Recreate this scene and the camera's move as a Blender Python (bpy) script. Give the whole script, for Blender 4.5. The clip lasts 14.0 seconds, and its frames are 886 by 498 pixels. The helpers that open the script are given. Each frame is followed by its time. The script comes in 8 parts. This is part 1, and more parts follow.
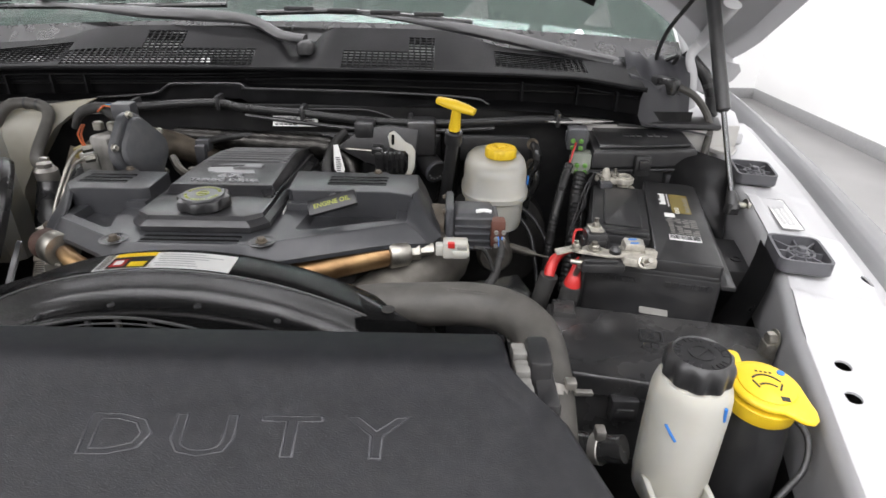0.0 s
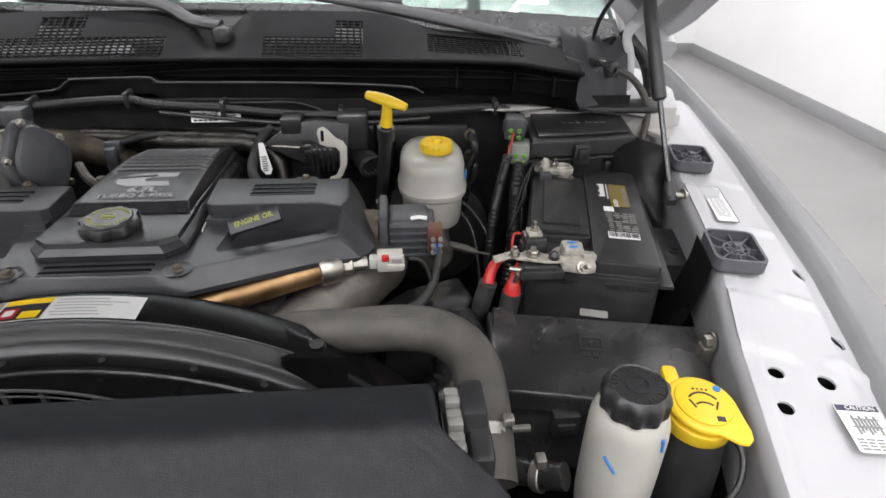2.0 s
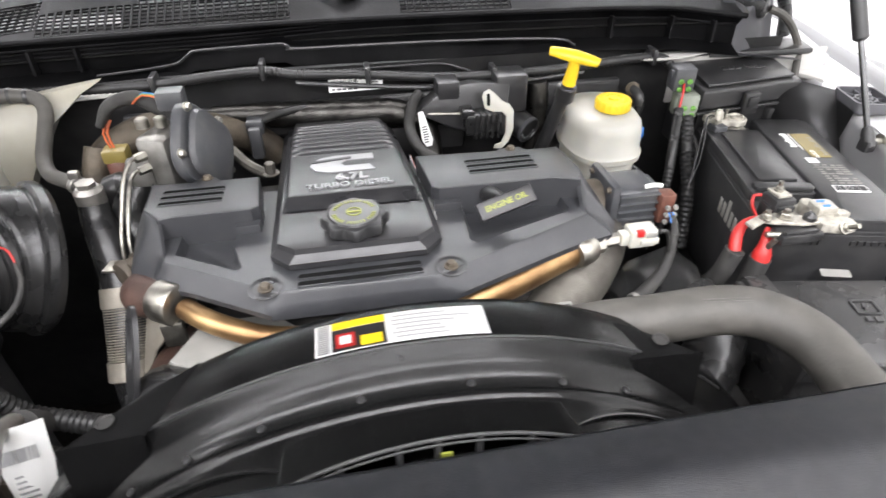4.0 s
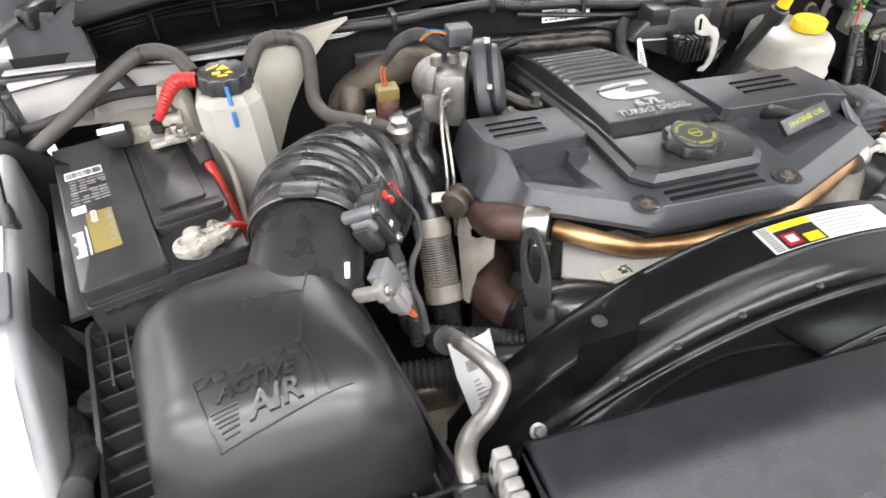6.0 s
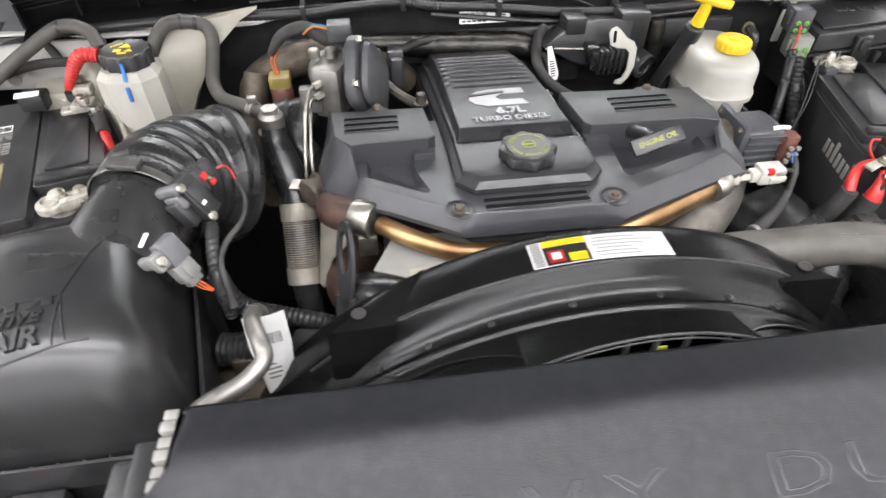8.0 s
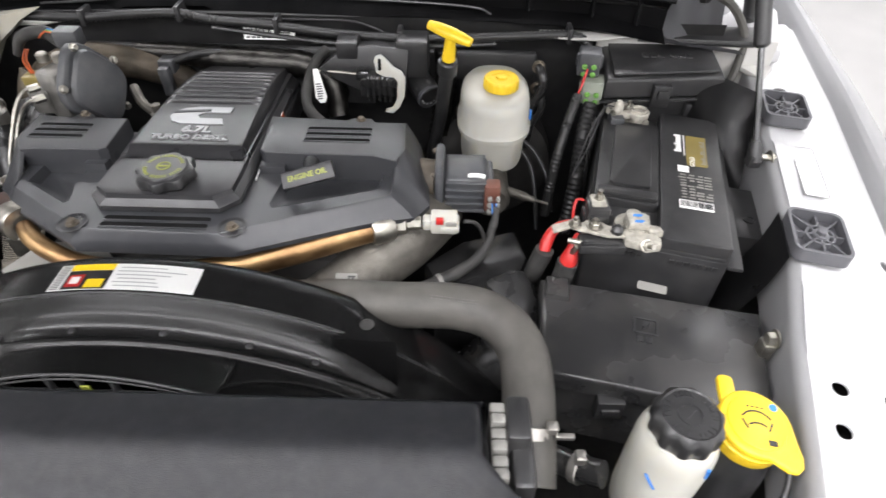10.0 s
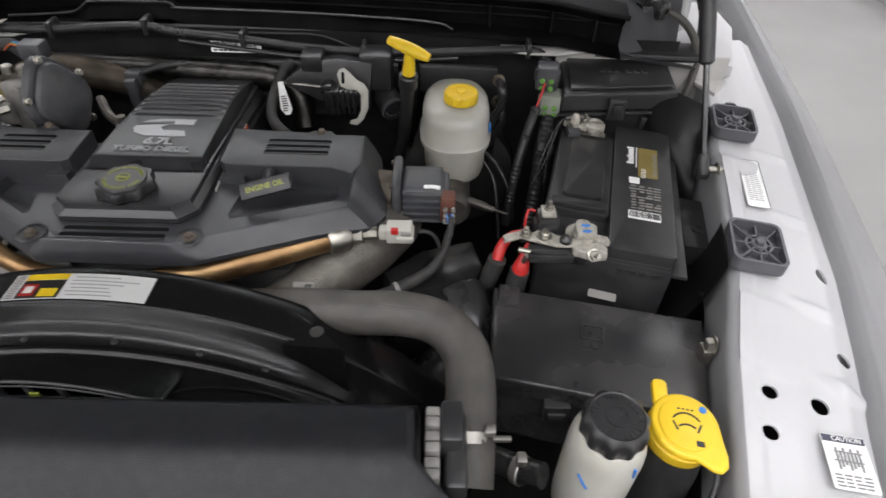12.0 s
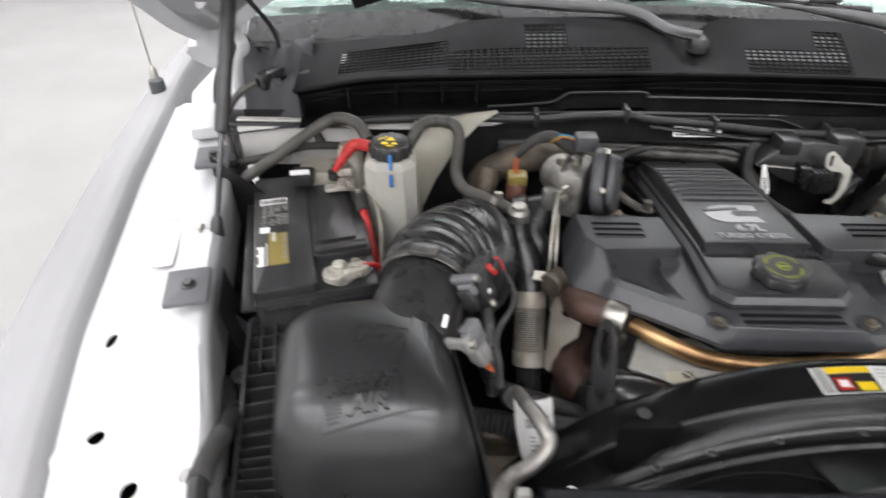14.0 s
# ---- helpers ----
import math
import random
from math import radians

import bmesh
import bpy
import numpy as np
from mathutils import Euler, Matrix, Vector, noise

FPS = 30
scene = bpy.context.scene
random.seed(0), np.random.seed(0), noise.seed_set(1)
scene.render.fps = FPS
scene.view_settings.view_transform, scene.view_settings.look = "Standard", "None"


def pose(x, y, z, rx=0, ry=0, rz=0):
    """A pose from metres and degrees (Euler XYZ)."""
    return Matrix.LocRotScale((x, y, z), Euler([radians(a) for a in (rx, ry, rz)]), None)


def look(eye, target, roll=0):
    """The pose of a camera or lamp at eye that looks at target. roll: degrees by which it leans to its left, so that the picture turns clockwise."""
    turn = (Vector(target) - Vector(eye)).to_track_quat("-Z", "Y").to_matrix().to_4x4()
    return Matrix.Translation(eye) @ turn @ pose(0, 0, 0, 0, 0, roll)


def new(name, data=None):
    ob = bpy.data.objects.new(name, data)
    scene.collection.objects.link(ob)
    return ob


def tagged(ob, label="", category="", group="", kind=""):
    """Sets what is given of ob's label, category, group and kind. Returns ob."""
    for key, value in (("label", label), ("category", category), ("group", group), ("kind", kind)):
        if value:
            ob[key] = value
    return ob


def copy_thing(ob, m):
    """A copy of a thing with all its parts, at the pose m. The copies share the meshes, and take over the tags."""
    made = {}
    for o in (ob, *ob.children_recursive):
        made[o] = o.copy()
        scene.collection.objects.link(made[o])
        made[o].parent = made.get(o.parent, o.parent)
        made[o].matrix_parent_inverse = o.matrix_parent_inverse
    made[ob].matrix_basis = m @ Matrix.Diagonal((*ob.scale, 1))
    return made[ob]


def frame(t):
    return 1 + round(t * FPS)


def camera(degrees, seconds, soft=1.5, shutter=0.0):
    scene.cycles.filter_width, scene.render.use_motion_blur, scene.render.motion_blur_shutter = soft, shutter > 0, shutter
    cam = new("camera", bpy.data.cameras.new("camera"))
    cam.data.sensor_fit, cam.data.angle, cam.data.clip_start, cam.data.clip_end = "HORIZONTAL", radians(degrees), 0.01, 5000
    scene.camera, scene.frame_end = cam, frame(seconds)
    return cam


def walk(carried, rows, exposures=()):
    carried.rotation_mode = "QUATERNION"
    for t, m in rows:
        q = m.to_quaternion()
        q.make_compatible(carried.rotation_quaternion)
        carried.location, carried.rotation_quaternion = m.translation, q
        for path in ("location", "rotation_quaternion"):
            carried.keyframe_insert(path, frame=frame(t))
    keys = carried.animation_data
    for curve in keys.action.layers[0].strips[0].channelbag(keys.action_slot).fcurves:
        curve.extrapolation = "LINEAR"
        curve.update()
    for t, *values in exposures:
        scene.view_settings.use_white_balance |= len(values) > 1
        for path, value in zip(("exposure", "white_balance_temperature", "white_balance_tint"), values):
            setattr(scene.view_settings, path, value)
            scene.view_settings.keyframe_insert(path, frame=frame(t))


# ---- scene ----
cam = camera(75.3, 14.0, shutter=0.4)
PATH = [
    (0, (0.312, 0.046, 1.521), (0.306, 1.823, 0.601), 0.9),
    (0.5, (0.33, 0.06, 1.503), (0.35, 1.833, 0.579), 0.8),
    (1, (0.317, 0.083, 1.519), (0.386, 1.845, 0.574), 0.8),
    (1.5, (0.318, 0.084, 1.56), (0.439, 1.817, 0.568), 0.6),
    (2, (0.336, 0.106, 1.562), (0.493, 1.808, 0.524), 0.9),
    (2.2, (0.332, 0.109, 1.561), (0.497, 1.784, 0.481), 0.9),
    (4.3, (-0.052, 0.242, 1.556), (0.262, 1.8, 0.342), -0.5),
    (4.5, (-0.086, 0.252, 1.563), (0.246, 1.782, 0.318), -0.3),
    (5, (-0.203, 0.264, 1.574), (0.163, 1.738, 0.272), -0.5),
    (5.5, (-0.327, 0.258, 1.588), (0.082, 1.68, 0.242), -0.2),
    (6, (-0.427, 0.263, 1.59), (-0.016, 1.669, 0.229), -0.4),
    (6.5, (-0.445, 0.267, 1.585), (-0.026, 1.665, 0.218), -0.4),
    (7, (-0.384, 0.257, 1.595), (0.027, 1.649, 0.219), 0.0),
    (7.5, (-0.287, 0.223, 1.598), (0.041, 1.629, 0.215), 0.3),
    (8, (-0.173, 0.186, 1.614), (0.036, 1.61, 0.226), 0.3),
    (8.5, (-0.054, 0.168, 1.611), (0.038, 1.605, 0.223), 0.3),
    (9, (0.081, 0.162, 1.625), (0.086, 1.601, 0.236), 0.5),
    (9.2, (0.143, 0.173, 1.63), (0.114, 1.614, 0.244), 0.5),
    (11.3, (0.44, 0.195, 1.635), (0.444, 1.648, 0.26), 2.0),
    (11.5, (0.43, 0.193, 1.637), (0.44, 1.648, 0.265), 1.9),
    (12, (0.374, 0.177, 1.65), (0.393, 1.642, 0.289), 2.0),
    (12.5, (0.249, 0.139, 1.67), (0.274, 1.624, 0.332), 2.0),
    (13, (0.012, 0.075, 1.706), (0.028, 1.577, 0.386), 1.3),
    (13.5, (-0.213, 0.11, 1.691), (-0.212, 1.655, 0.422), 1.1),
    (14, (-0.404, 0.174, 1.687), (-0.425, 1.756, 0.464), 0.4),
]
walk(cam, [(t, look(eye, target, roll)) for t, eye, target, roll in PATH],
     [(0, 0.25), (0.5, 0.12), (1.0, 0.10), (2.2, -0.02), (4.4, 1.30), (5.5, 1.22), (6.5, 1.25), (8.5, 1.03), (9.2, 1.08), (11.3, -0.15), (12.0, -0.18), (12.5, 0.25), (13.0, 1.1), (13.5, 1.15), (14.0, 0.40)])

# ---------------------------------------------------------------- world, lights, exposure
world = bpy.data.worlds.new("room_light")
scene.world = world
world.use_nodes = True
world.node_tree.nodes["Background"].inputs[0].default_value = (0.9, 0.95, 1.0, 1)
world.node_tree.nodes["Background"].inputs[1].default_value = 0.25
CEIL = 4.3
LAMPS = [(x, y) for x in (-4.2, -2.1, 0.0, 2.1) for y in (-4.4, -2.4, -0.6, 1.4, 3.6, 5.6)]
LAMP_W = 30.0
for lx, ly in LAMPS:
    lamp = bpy.data.lights.new("ceiling_lamp", "AREA")
    lamp.shape, lamp.size, lamp.size_y, lamp.energy, lamp.color = "RECTANGLE", 2.0, 0.45, LAMP_W, (0.985, 0.972, 1.03)
    ob = new("ceiling_lamp", lamp)
    ob.matrix_world = pose(lx, ly, CEIL - 0.09)


# ---------------------------------------------------------------- materials
def mat(name, col, rough=0.5, metal=0.0, var=0.18, scale=25.0, bump=0.06, bscale=350.0, dust=0.0, coat=0.0,
        trans=0.0, sss=0.0, spec=0.5, rvar=0.12, tint=None):
    """A worn surface: broad blotches, fine grain, relief, and a film of pale dust."""
    m = bpy.data.materials.new(name)
    m.use_nodes = True
    nt = m.node_tree
    n, l = nt.nodes, nt.links
    b = n["Principled BSDF"]
    tc = n.new("ShaderNodeTexCoord")
    big = n.new("ShaderNodeTexNoise")
    big.inputs["Scale"].default_value, big.inputs["Detail"].default_value = scale, 5
    fine = n.new("ShaderNodeTexNoise")
    fine.inputs["Scale"].default_value, fine.inputs["Detail"].default_value = bscale, 3
    l.new(tc.outputs["Object"], big.inputs["Vector"])
    l.new(tc.outputs["Object"], fine.inputs["Vector"])
    ramp = n.new("ShaderNodeValToRGB")
    ramp.color_ramp.elements[0].position, ramp.color_ramp.elements[1].position = 0.32, 0.68
    t2 = tint or col
    ramp.color_ramp.elements[0].color = (*[c * (1 - var) for c in col], 1)
    ramp.color_ramp.elements[1].color = (*[min(1, c * (1 + var)) for c in t2], 1)
    l.new(big.outputs["Fac"], ramp.inputs["Fac"])
    out = ramp.outputs["Color"]
    if dust:
        d = n.new("ShaderNodeTexNoise")
        d.inputs["Scale"].default_value, d.inputs["Detail"].default_value = scale * 1.7, 8
        l.new(tc.outputs["Object"], d.inputs["Vector"])
        mr = n.new("ShaderNodeMapRange")
        mr.inputs[1].default_value, mr.inputs[2].default_value, mr.inputs[4].default_value = 0.42, 0.8, dust
        l.new(d.outputs["Fac"], mr.inputs[0])
        mx = n.new("ShaderNodeMix")
        mx.data_type = "RGBA"
        l.new(mr.outputs[0], mx.inputs[0])
        l.new(out, mx.inputs[6])
        mx.inputs[7].default_value = (0.30, 0.28, 0.25, 1)
        out = mx.outputs[2]
    l.new(out, b.inputs["Base Color"])
    rr = n.new("ShaderNodeMapRange")
    rr.inputs[3].default_value, rr.inputs[4].default_value = max(0.02, rough - rvar), min(1, rough + rvar)
    l.new(big.outputs["Fac"], rr.inputs[0])
    l.new(rr.outputs[0], b.inputs["Roughness"])
    b.inputs["Metallic"].default_value = metal
    b.inputs["Specular IOR Level"].default_value = spec
    b.inputs["Coat Weight"].default_value = coat
    b.inputs["Coat Roughness"].default_value = 0.08
    b.inputs["Transmission Weight"].default_value = trans
    if sss:
        b.inputs["Subsurface Weight"].default_value = sss
        b.inputs["Subsurface Radius"].default_value = (0.02, 0.017, 0.012)
    if bump:
        bp = n.new("ShaderNodeBump")
        bp.inputs["Strength"].default_value, bp.inputs["Distance"].default_value = bump, 0.001
        l.new(fine.outputs["Fac"], bp.inputs["Height"])
        l.new(bp.outputs["Normal"], b.inputs["Normal"])
    return m


BLACK = mat("black_plastic", (0.022, 0.022, 0.0228), 0.33, dust=0.04, bump=0.12)
DEEP = mat("grimy_black", (0.030, 0.029, 0.028), 0.62, dust=0.06, spec=0.25)
# near-black without gloss: painted shade for slots that are not cut through
SLOT_SHADE = mat("painted_slot_shade", (0.010, 0.010, 0.010), 0.9, var=0.1, bump=0, spec=0.0)
DUSTY = mat("dusty_black_plastic", (0.022, 0.022, 0.0225), 0.27, var=0.2, scale=9, dust=0.10, bump=0.10, rvar=0.10)
LINER = mat("black_liner", (0.026, 0.026, 0.0265), 0.5, dust=0.05, spec=0.35)
COVER = mat("engine_cover_plastic", (0.029, 0.030, 0.033), 0.35, var=0.06, bump=0.25, bscale=900, dust=0.03)
VALVE = mat("valve_cover_plastic", (0.018, 0.018, 0.0195), 0.31, var=0.08, bump=0.2, bscale=900, dust=0.03)
SHROUD = mat("gloss_black_plastic", (0.011, 0.011, 0.0112), 0.22, bump=0.01, dust=0.008, rvar=0.05)
RADCOV = mat("grained_grey_plastic", (0.027, 0.028, 0.032), 0.37, var=0.16, scale=60, bump=0.35, bscale=1100, dust=0.05)
RUBBER = mat("grey_rubber", (0.052, 0.049, 0.043), 0.60, bump=0.2, dust=0.10)
RUBBER2 = mat("worn_hose_print", (0.10, 0.097, 0.088), 0.7, var=0.3, scale=200)
BLKRUB = mat("black_rubber", (0.017, 0.017, 0.0172), 0.28, bump=0.08, dust=0.03)
LIDPL = mat("satin_black_plastic", (0.017, 0.017, 0.0175), 0.30, var=0.12, scale=13, bump=0.08, bscale=700, dust=0.03, rvar=0.07)
LOOM = mat("black_loom", (0.019, 0.019, 0.0192), 0.36, dust=0.03, spec=0.35)
TAPE = mat("cloth_tape", (0.022, 0.0215, 0.0205), 0.7, bump=0.8, bscale=700, dust=0.08)
WHITE = mat("white_body_paint", (0.46, 0.46, 0.465), 0.40, var=0.03, scale=6, bump=0.015, coat=0.10, rvar=0.05)
WHITE2 = mat("thin_white_primer", (0.42, 0.412, 0.39), 0.42, var=0.10, scale=10, bump=0.05)
TANK = mat("milky_plastic", (0.40, 0.39, 0.345), 0.34, var=0.06, scale=10, sss=0.5, bump=0.03, tint=(0.46, 0.455, 0.41))
TANKOLD = mat("yellowed_milky_plastic", (0.30, 0.285, 0.235), 0.4, var=0.16, scale=14, sss=0.45, bump=0.03)
YELLOW = mat("yellow_plastic", (0.74, 0.50, 0.020), 0.38, var=0.06, bump=0.08)
RED = mat("red_plastic", (0.42, 0.02, 0.018), 0.42, var=0.15)
ALU = mat("bare_aluminium", (0.35, 0.335, 0.31), 0.46, metal=0.9, var=0.2, scale=60, bump=0.25, bscale=500)
MIDALU = mat("dusty_aluminium", (0.27, 0.262, 0.245), 0.48, metal=0.8, var=0.25, scale=50, bump=0.5, bscale=420, dust=0.1)
CAST = mat("cast_aluminium", (0.125, 0.117, 0.102), 0.55, metal=0.7, var=0.3, scale=40, bump=0.7, bscale=420, dust=0.12)
STEEL = mat("zinc_steel", (0.37, 0.355, 0.315), 0.40, metal=1.0, var=0.2, scale=80, bump=0.15)
LEAD = mat("lead_clamp", (0.40, 0.38, 0.33), 0.48, metal=0.4, var=0.3, scale=110, bump=0.5, bscale=300)
BAND = mat("dull_band_steel", (0.17, 0.165, 0.155), 0.42, metal=0.9, var=0.25, scale=70, bump=0.15)
CHROME = mat("bright_rod", (0.12, 0.12, 0.122), 0.18, metal=1.0, var=0.05)
CLAY = mat("dull_stamped_steel", (0.27, 0.245, 0.205), 0.5, metal=0.35, var=0.2, scale=30, bump=0.2, dust=0.1)
GOLD = mat("heat_tinted_steel", (0.17, 0.085, 0.038), 0.42, metal=0.9, var=0.35, scale=16, bump=0.2, bscale=260, tint=(0.30, 0.195, 0.095), rvar=0.16)
RUST = mat("rusty_iron", (0.058, 0.032, 0.024), 0.55, metal=0.25, var=0.35, scale=55, bump=0.7, bscale=320)
IRON = mat("grimy_iron", (0.095, 0.078, 0.058), 0.6, metal=0.5, var=0.4, scale=35, bump=0.7, bscale=250, dust=0.14)
GREYPL = mat("grey_plastic", (0.048, 0.050, 0.055), 0.42, var=0.12, dust=0.12)
PALEGR = mat("pale_grey_plastic", (0.21, 0.205, 0.19), 0.5, var=0.15, dust=0.12)
TEAL = mat("teal_plastic", (0.02, 0.30, 0.20), 0.5)
GREYSN = mat("mid_grey_plastic", (0.10, 0.10, 0.105), 0.45, var=0.1, dust=0.08)
CLIPGR = mat("dull_grey_plastic", (0.15, 0.148, 0.14), 0.5, var=0.15, dust=0.1)
GRNPL = mat("grey_green_plastic", (0.22, 0.24, 0.20), 0.5, var=0.15, dust=0.2)
GREEN = mat("green_seal", (0.13, 0.30, 0.06), 0.5)
BROWNC = mat("brown_connector", (0.10, 0.035, 0.022), 0.5, dust=0.1)
ORANGE = mat("orange_wire", (0.50, 0.11, 0.035), 0.45)
BLUE = mat("blue_marker", (0.03, 0.17, 0.50), 0.5)
PAPER = mat("white_label", (0.78, 0.78, 0.76), 0.4, var=0.03, bump=0.02)
INK = mat("black_print", (0.02, 0.02, 0.02), 0.5, var=0.0, bump=0)
GREYINK = mat("grey_print", (0.20, 0.20, 0.20), 0.5, var=0.0, bump=0)
FAINT = mat("faded_print", (0.38, 0.38, 0.38), 0.5, var=0.0, bump=0)
NAVY = mat("navy_print", (0.035, 0.035, 0.06), 0.5, var=0.0, bump=0)
LABY = mat("yellow_print", (0.85, 0.62, 0.02), 0.45, var=0.02, bump=0)
LABG = mat("gold_print", (0.20, 0.155, 0.045), 0.38, var=0.1, bump=0)
LIME = mat("lime_print", (0.22, 0.24, 0.03), 0.5, var=0.15, bump=0)
SILVER = mat("silver_badge", (0.30, 0.30, 0.305), 0.42, metal=0.5, var=0.08, bump=0.1)
FOIL = mat("crinkled_foil", (0.045, 0.043, 0.040), 0.34, metal=0.9, var=0.4, scale=60, bump=1.0, bscale=110)
BRACKET = mat("grey_bracket_plastic", (0.085, 0.085, 0.092), 0.45, var=0.08, bump=0.1)
COWL = mat("weathered_black_plastic", (0.0075, 0.0075, 0.008), 0.42, var=0.4, scale=14, dust=0.010, bump=0.3, spec=0.06)
FLOORM = mat("sealed_grey_floor", (0.25, 0.246, 0.240), 0.22, var=0.06, scale=1.3, bump=0.05, bscale=40, rvar=0.06)
WALLM = mat("white_gloss_wall", (0.82, 0.82, 0.81), 0.30, var=0.02, scale=1.5, bump=0.06, bscale=30, rvar=0.05)
BASEM = mat("grey_baseboard", (0.30, 0.30, 0.30), 0.5, var=0.05)
CEILM = mat("white_ceiling", (0.80, 0.80, 0.79), 0.8, var=0.02)
SEAT = mat("dark_cab_trim", (0.05, 0.05, 0.05), 0.7)
DASH = mat("grey_dash", (0.17, 0.17, 0.165), 0.6, var=0.08, scale=8)


def glass():
    m = bpy.data.materials.new("tinted_glass")
    m.use_nodes = True
    b = m.node_tree.nodes["Principled BSDF"]
    b.inputs["Base Color"].default_value = (0.53, 0.68, 0.62, 1)
    b.inputs["Roughness"].default_value, b.inputs["Transmission Weight"].default_value, b.inputs["IOR"].default_value = 0.02, 1.0, 1.45
    return m


def glow():
    m = bpy.data.materials.new("lamp_diffuser")
    m.use_nodes = True
    b = m.node_tree.nodes["Principled BSDF"]
    b.inputs["Base Color"].default_value = (0.9, 0.9, 0.9, 1)
    b.inputs["Emission Color"].default_value, b.inputs["Emission Strength"].default_value = (1, 0.98, 0.95, 1), 6.0
    return m


GLASS, GLOW = glass(), glow()


# ---------------------------------------------------------------- builders
def finish(bm, name, material, angle=38):
    bmesh.ops.recalc_face_normals(bm, faces=bm.faces)
    me = bpy.data.meshes.new(name)
    bm.to_mesh(me)
    bm.free()
    for p in me.polygons:
        p.use_smooth = True
    me.set_sharp_from_angle(angle=radians(angle))
    me.materials.append(material)
    return me


def root_of(ob):
    while ob.parent:
        ob = ob.parent
    return ob


def thing(name, label, category, at=(0, 0, 0), rz=0.0, group="", kind="", rx=0.0, ry=0.0):
    ob = new(name)
    ob.matrix_basis = pose(*at, rx, ry, rz)
    ob.empty_display_size = 0.02
    return tagged(ob, label, category, group, kind)


def part(name, bm, material, parent, label="", local=False, angle=38):
    """One mesh under a thing or a part. Its shape is in world metres unless local is set."""
    if not local:
        bm.transform(root_of(parent).matrix_basis.inverted())
    ob = new(name, finish(bm, name, material, angle))
    ob.parent = parent
    return tagged(ob, label)


def solo(name, bm, material, label, category, group="", kind="", angle=38):
    """A thing that is one mesh in world metres."""
    return tagged(new(name, finish(bm, name, material, angle)), label, category, group, kind)


def BM():
    return bmesh.new()


def box(bm, x0, x1, y0, y1, z0, z1, bev=0.0, seg=2, m=None):
    vs = bmesh.ops.create_cube(bm, size=1, matrix=Matrix.Translation(((x0 + x1) / 2, (y0 + y1) / 2, (z0 + z1) / 2)) @ Matrix.Diagonal((x1 - x0, y1 - y0, z1 - z0, 1)))["verts"]
    if bev:
        es = list({e for v in vs for e in v.link_edges})
        r = bmesh.ops.bevel(bm, geom=es, offset=bev, segments=seg, affect="EDGES", profile=0.5)
        vs = list({v for f in r["faces"] for v in f.verts} | {v for v in vs if v.is_valid})
    if m is not None:
        bmesh.ops.transform(bm, matrix=m, verts=vs)
    return vs


def loft(bm, rings, cap0=True, cap1=True, closed=True):
    rows = [[bm.verts.new(p) for p in r] for r in rings]
    n = len(rows[0])
    for a, b in zip(rows, rows[1:]):
        for i in range(n if closed else n - 1):
            j = (i + 1) % n
            bm.faces.new((a[i], a[j], b[j], b[i]))
    if cap0 and closed:
        bm.faces.new(rows[0][::-1])
    if cap1 and closed:
        bm.faces.new(rows[-1])
    return [v for r in rows for v in r]


def lathe(bm, prof, m=None, n=24, cap0=True, cap1=True):
    rings = [[(r * math.cos(2 * math.pi * i / n), r * math.sin(2 * math.pi * i / n), z) for i in range(n)] for r, z in prof]
    vs = loft(bm, rings, cap0, cap1)
    if m is not None:
        bmesh.ops.transform(bm, matrix=m, verts=vs)
    return vs


def along(a, b):
    """The pose at a whose z axis runs to b."""
    d = Vector(b) - Vector(a)
    return Matrix.Translation(a) @ d.to_track_quat("Z", "Y").to_matrix().to_4x4()


def rod(bm, a, b, r, n=12, r2=None):
    d = (Vector(b) - Vector(a)).length
    return lathe(bm, [(r, 0), (r if r2 is None else r2, d)], along(a, b), n)


def spline(pts, step):
    ps = [Vector(p) for p in pts]
    ps = [2 * ps[0] - ps[1]] + ps + [2 * ps[-1] - ps[-2]]
    out = []
    for i in range(1, len(ps) - 2):
        a, b, c, d = ps[i - 1:i + 3]
        k = max(2, int((c - b).length / step))
        for j in range(k):
            t = j / k
            out.append(0.5 * ((2 * b) + (c - a) * t + (2 * a - 5 * b + 4 * c - d) * t * t + (3 * b - a - 3 * c + d) * t ** 3))
    out.append(ps[-2])
    return out


def sweep(bm, pts, r, n=12, step=0.008, rib=0.0, flat=1.0):
    """A hose along points; r is one radius or several, shared out along it; rib makes it ribbed."""
    ps = spline(pts, step)
    rs = [r] if isinstance(r, (int, float)) else list(r)
    t = (ps[1] - ps[0]).normalized()
    nrm = t.orthogonal().normalized()
    rings = []
    for i, p in enumerate(ps):
        t2 = (ps[min(i + 1, len(ps) - 1)] - ps[max(i - 1, 0)]).normalized()
        nrm = (nrm - t2 * nrm.dot(t2)).normalized()
        bn = t2.cross(nrm)
        f = i / (len(ps) - 1) * (len(rs) - 1)
        k = min(int(f), len(rs) - 2) if len(rs) > 1 else 0
        rad = rs[k] + (rs[k + 1] - rs[k]) * (f - k) if len(rs) > 1 else rs[0]
        rad *= 1 + (rib if i % 2 else 0)
        rings.append([p + rad * (math.cos(2 * math.pi * j / n) * nrm + flat * math.sin(2 * math.pi * j / n) * bn) for j in range(n)])
    return loft(bm, rings)


def rrect(x0, x1, y0, y1, r, k=4):
    out = []
    for cx, cy, a0 in ((x1 - r, y0 + r, -90), (x1 - r, y1 - r, 0), (x0 + r, y1 - r, 90), (x0 + r, y0 + r, 180)):
        for i in range(k + 1):
            a = radians(a0 + 90 * i / k)
            out.append((cx + r * math.cos(a), cy + r * math.sin(a)))
    return out


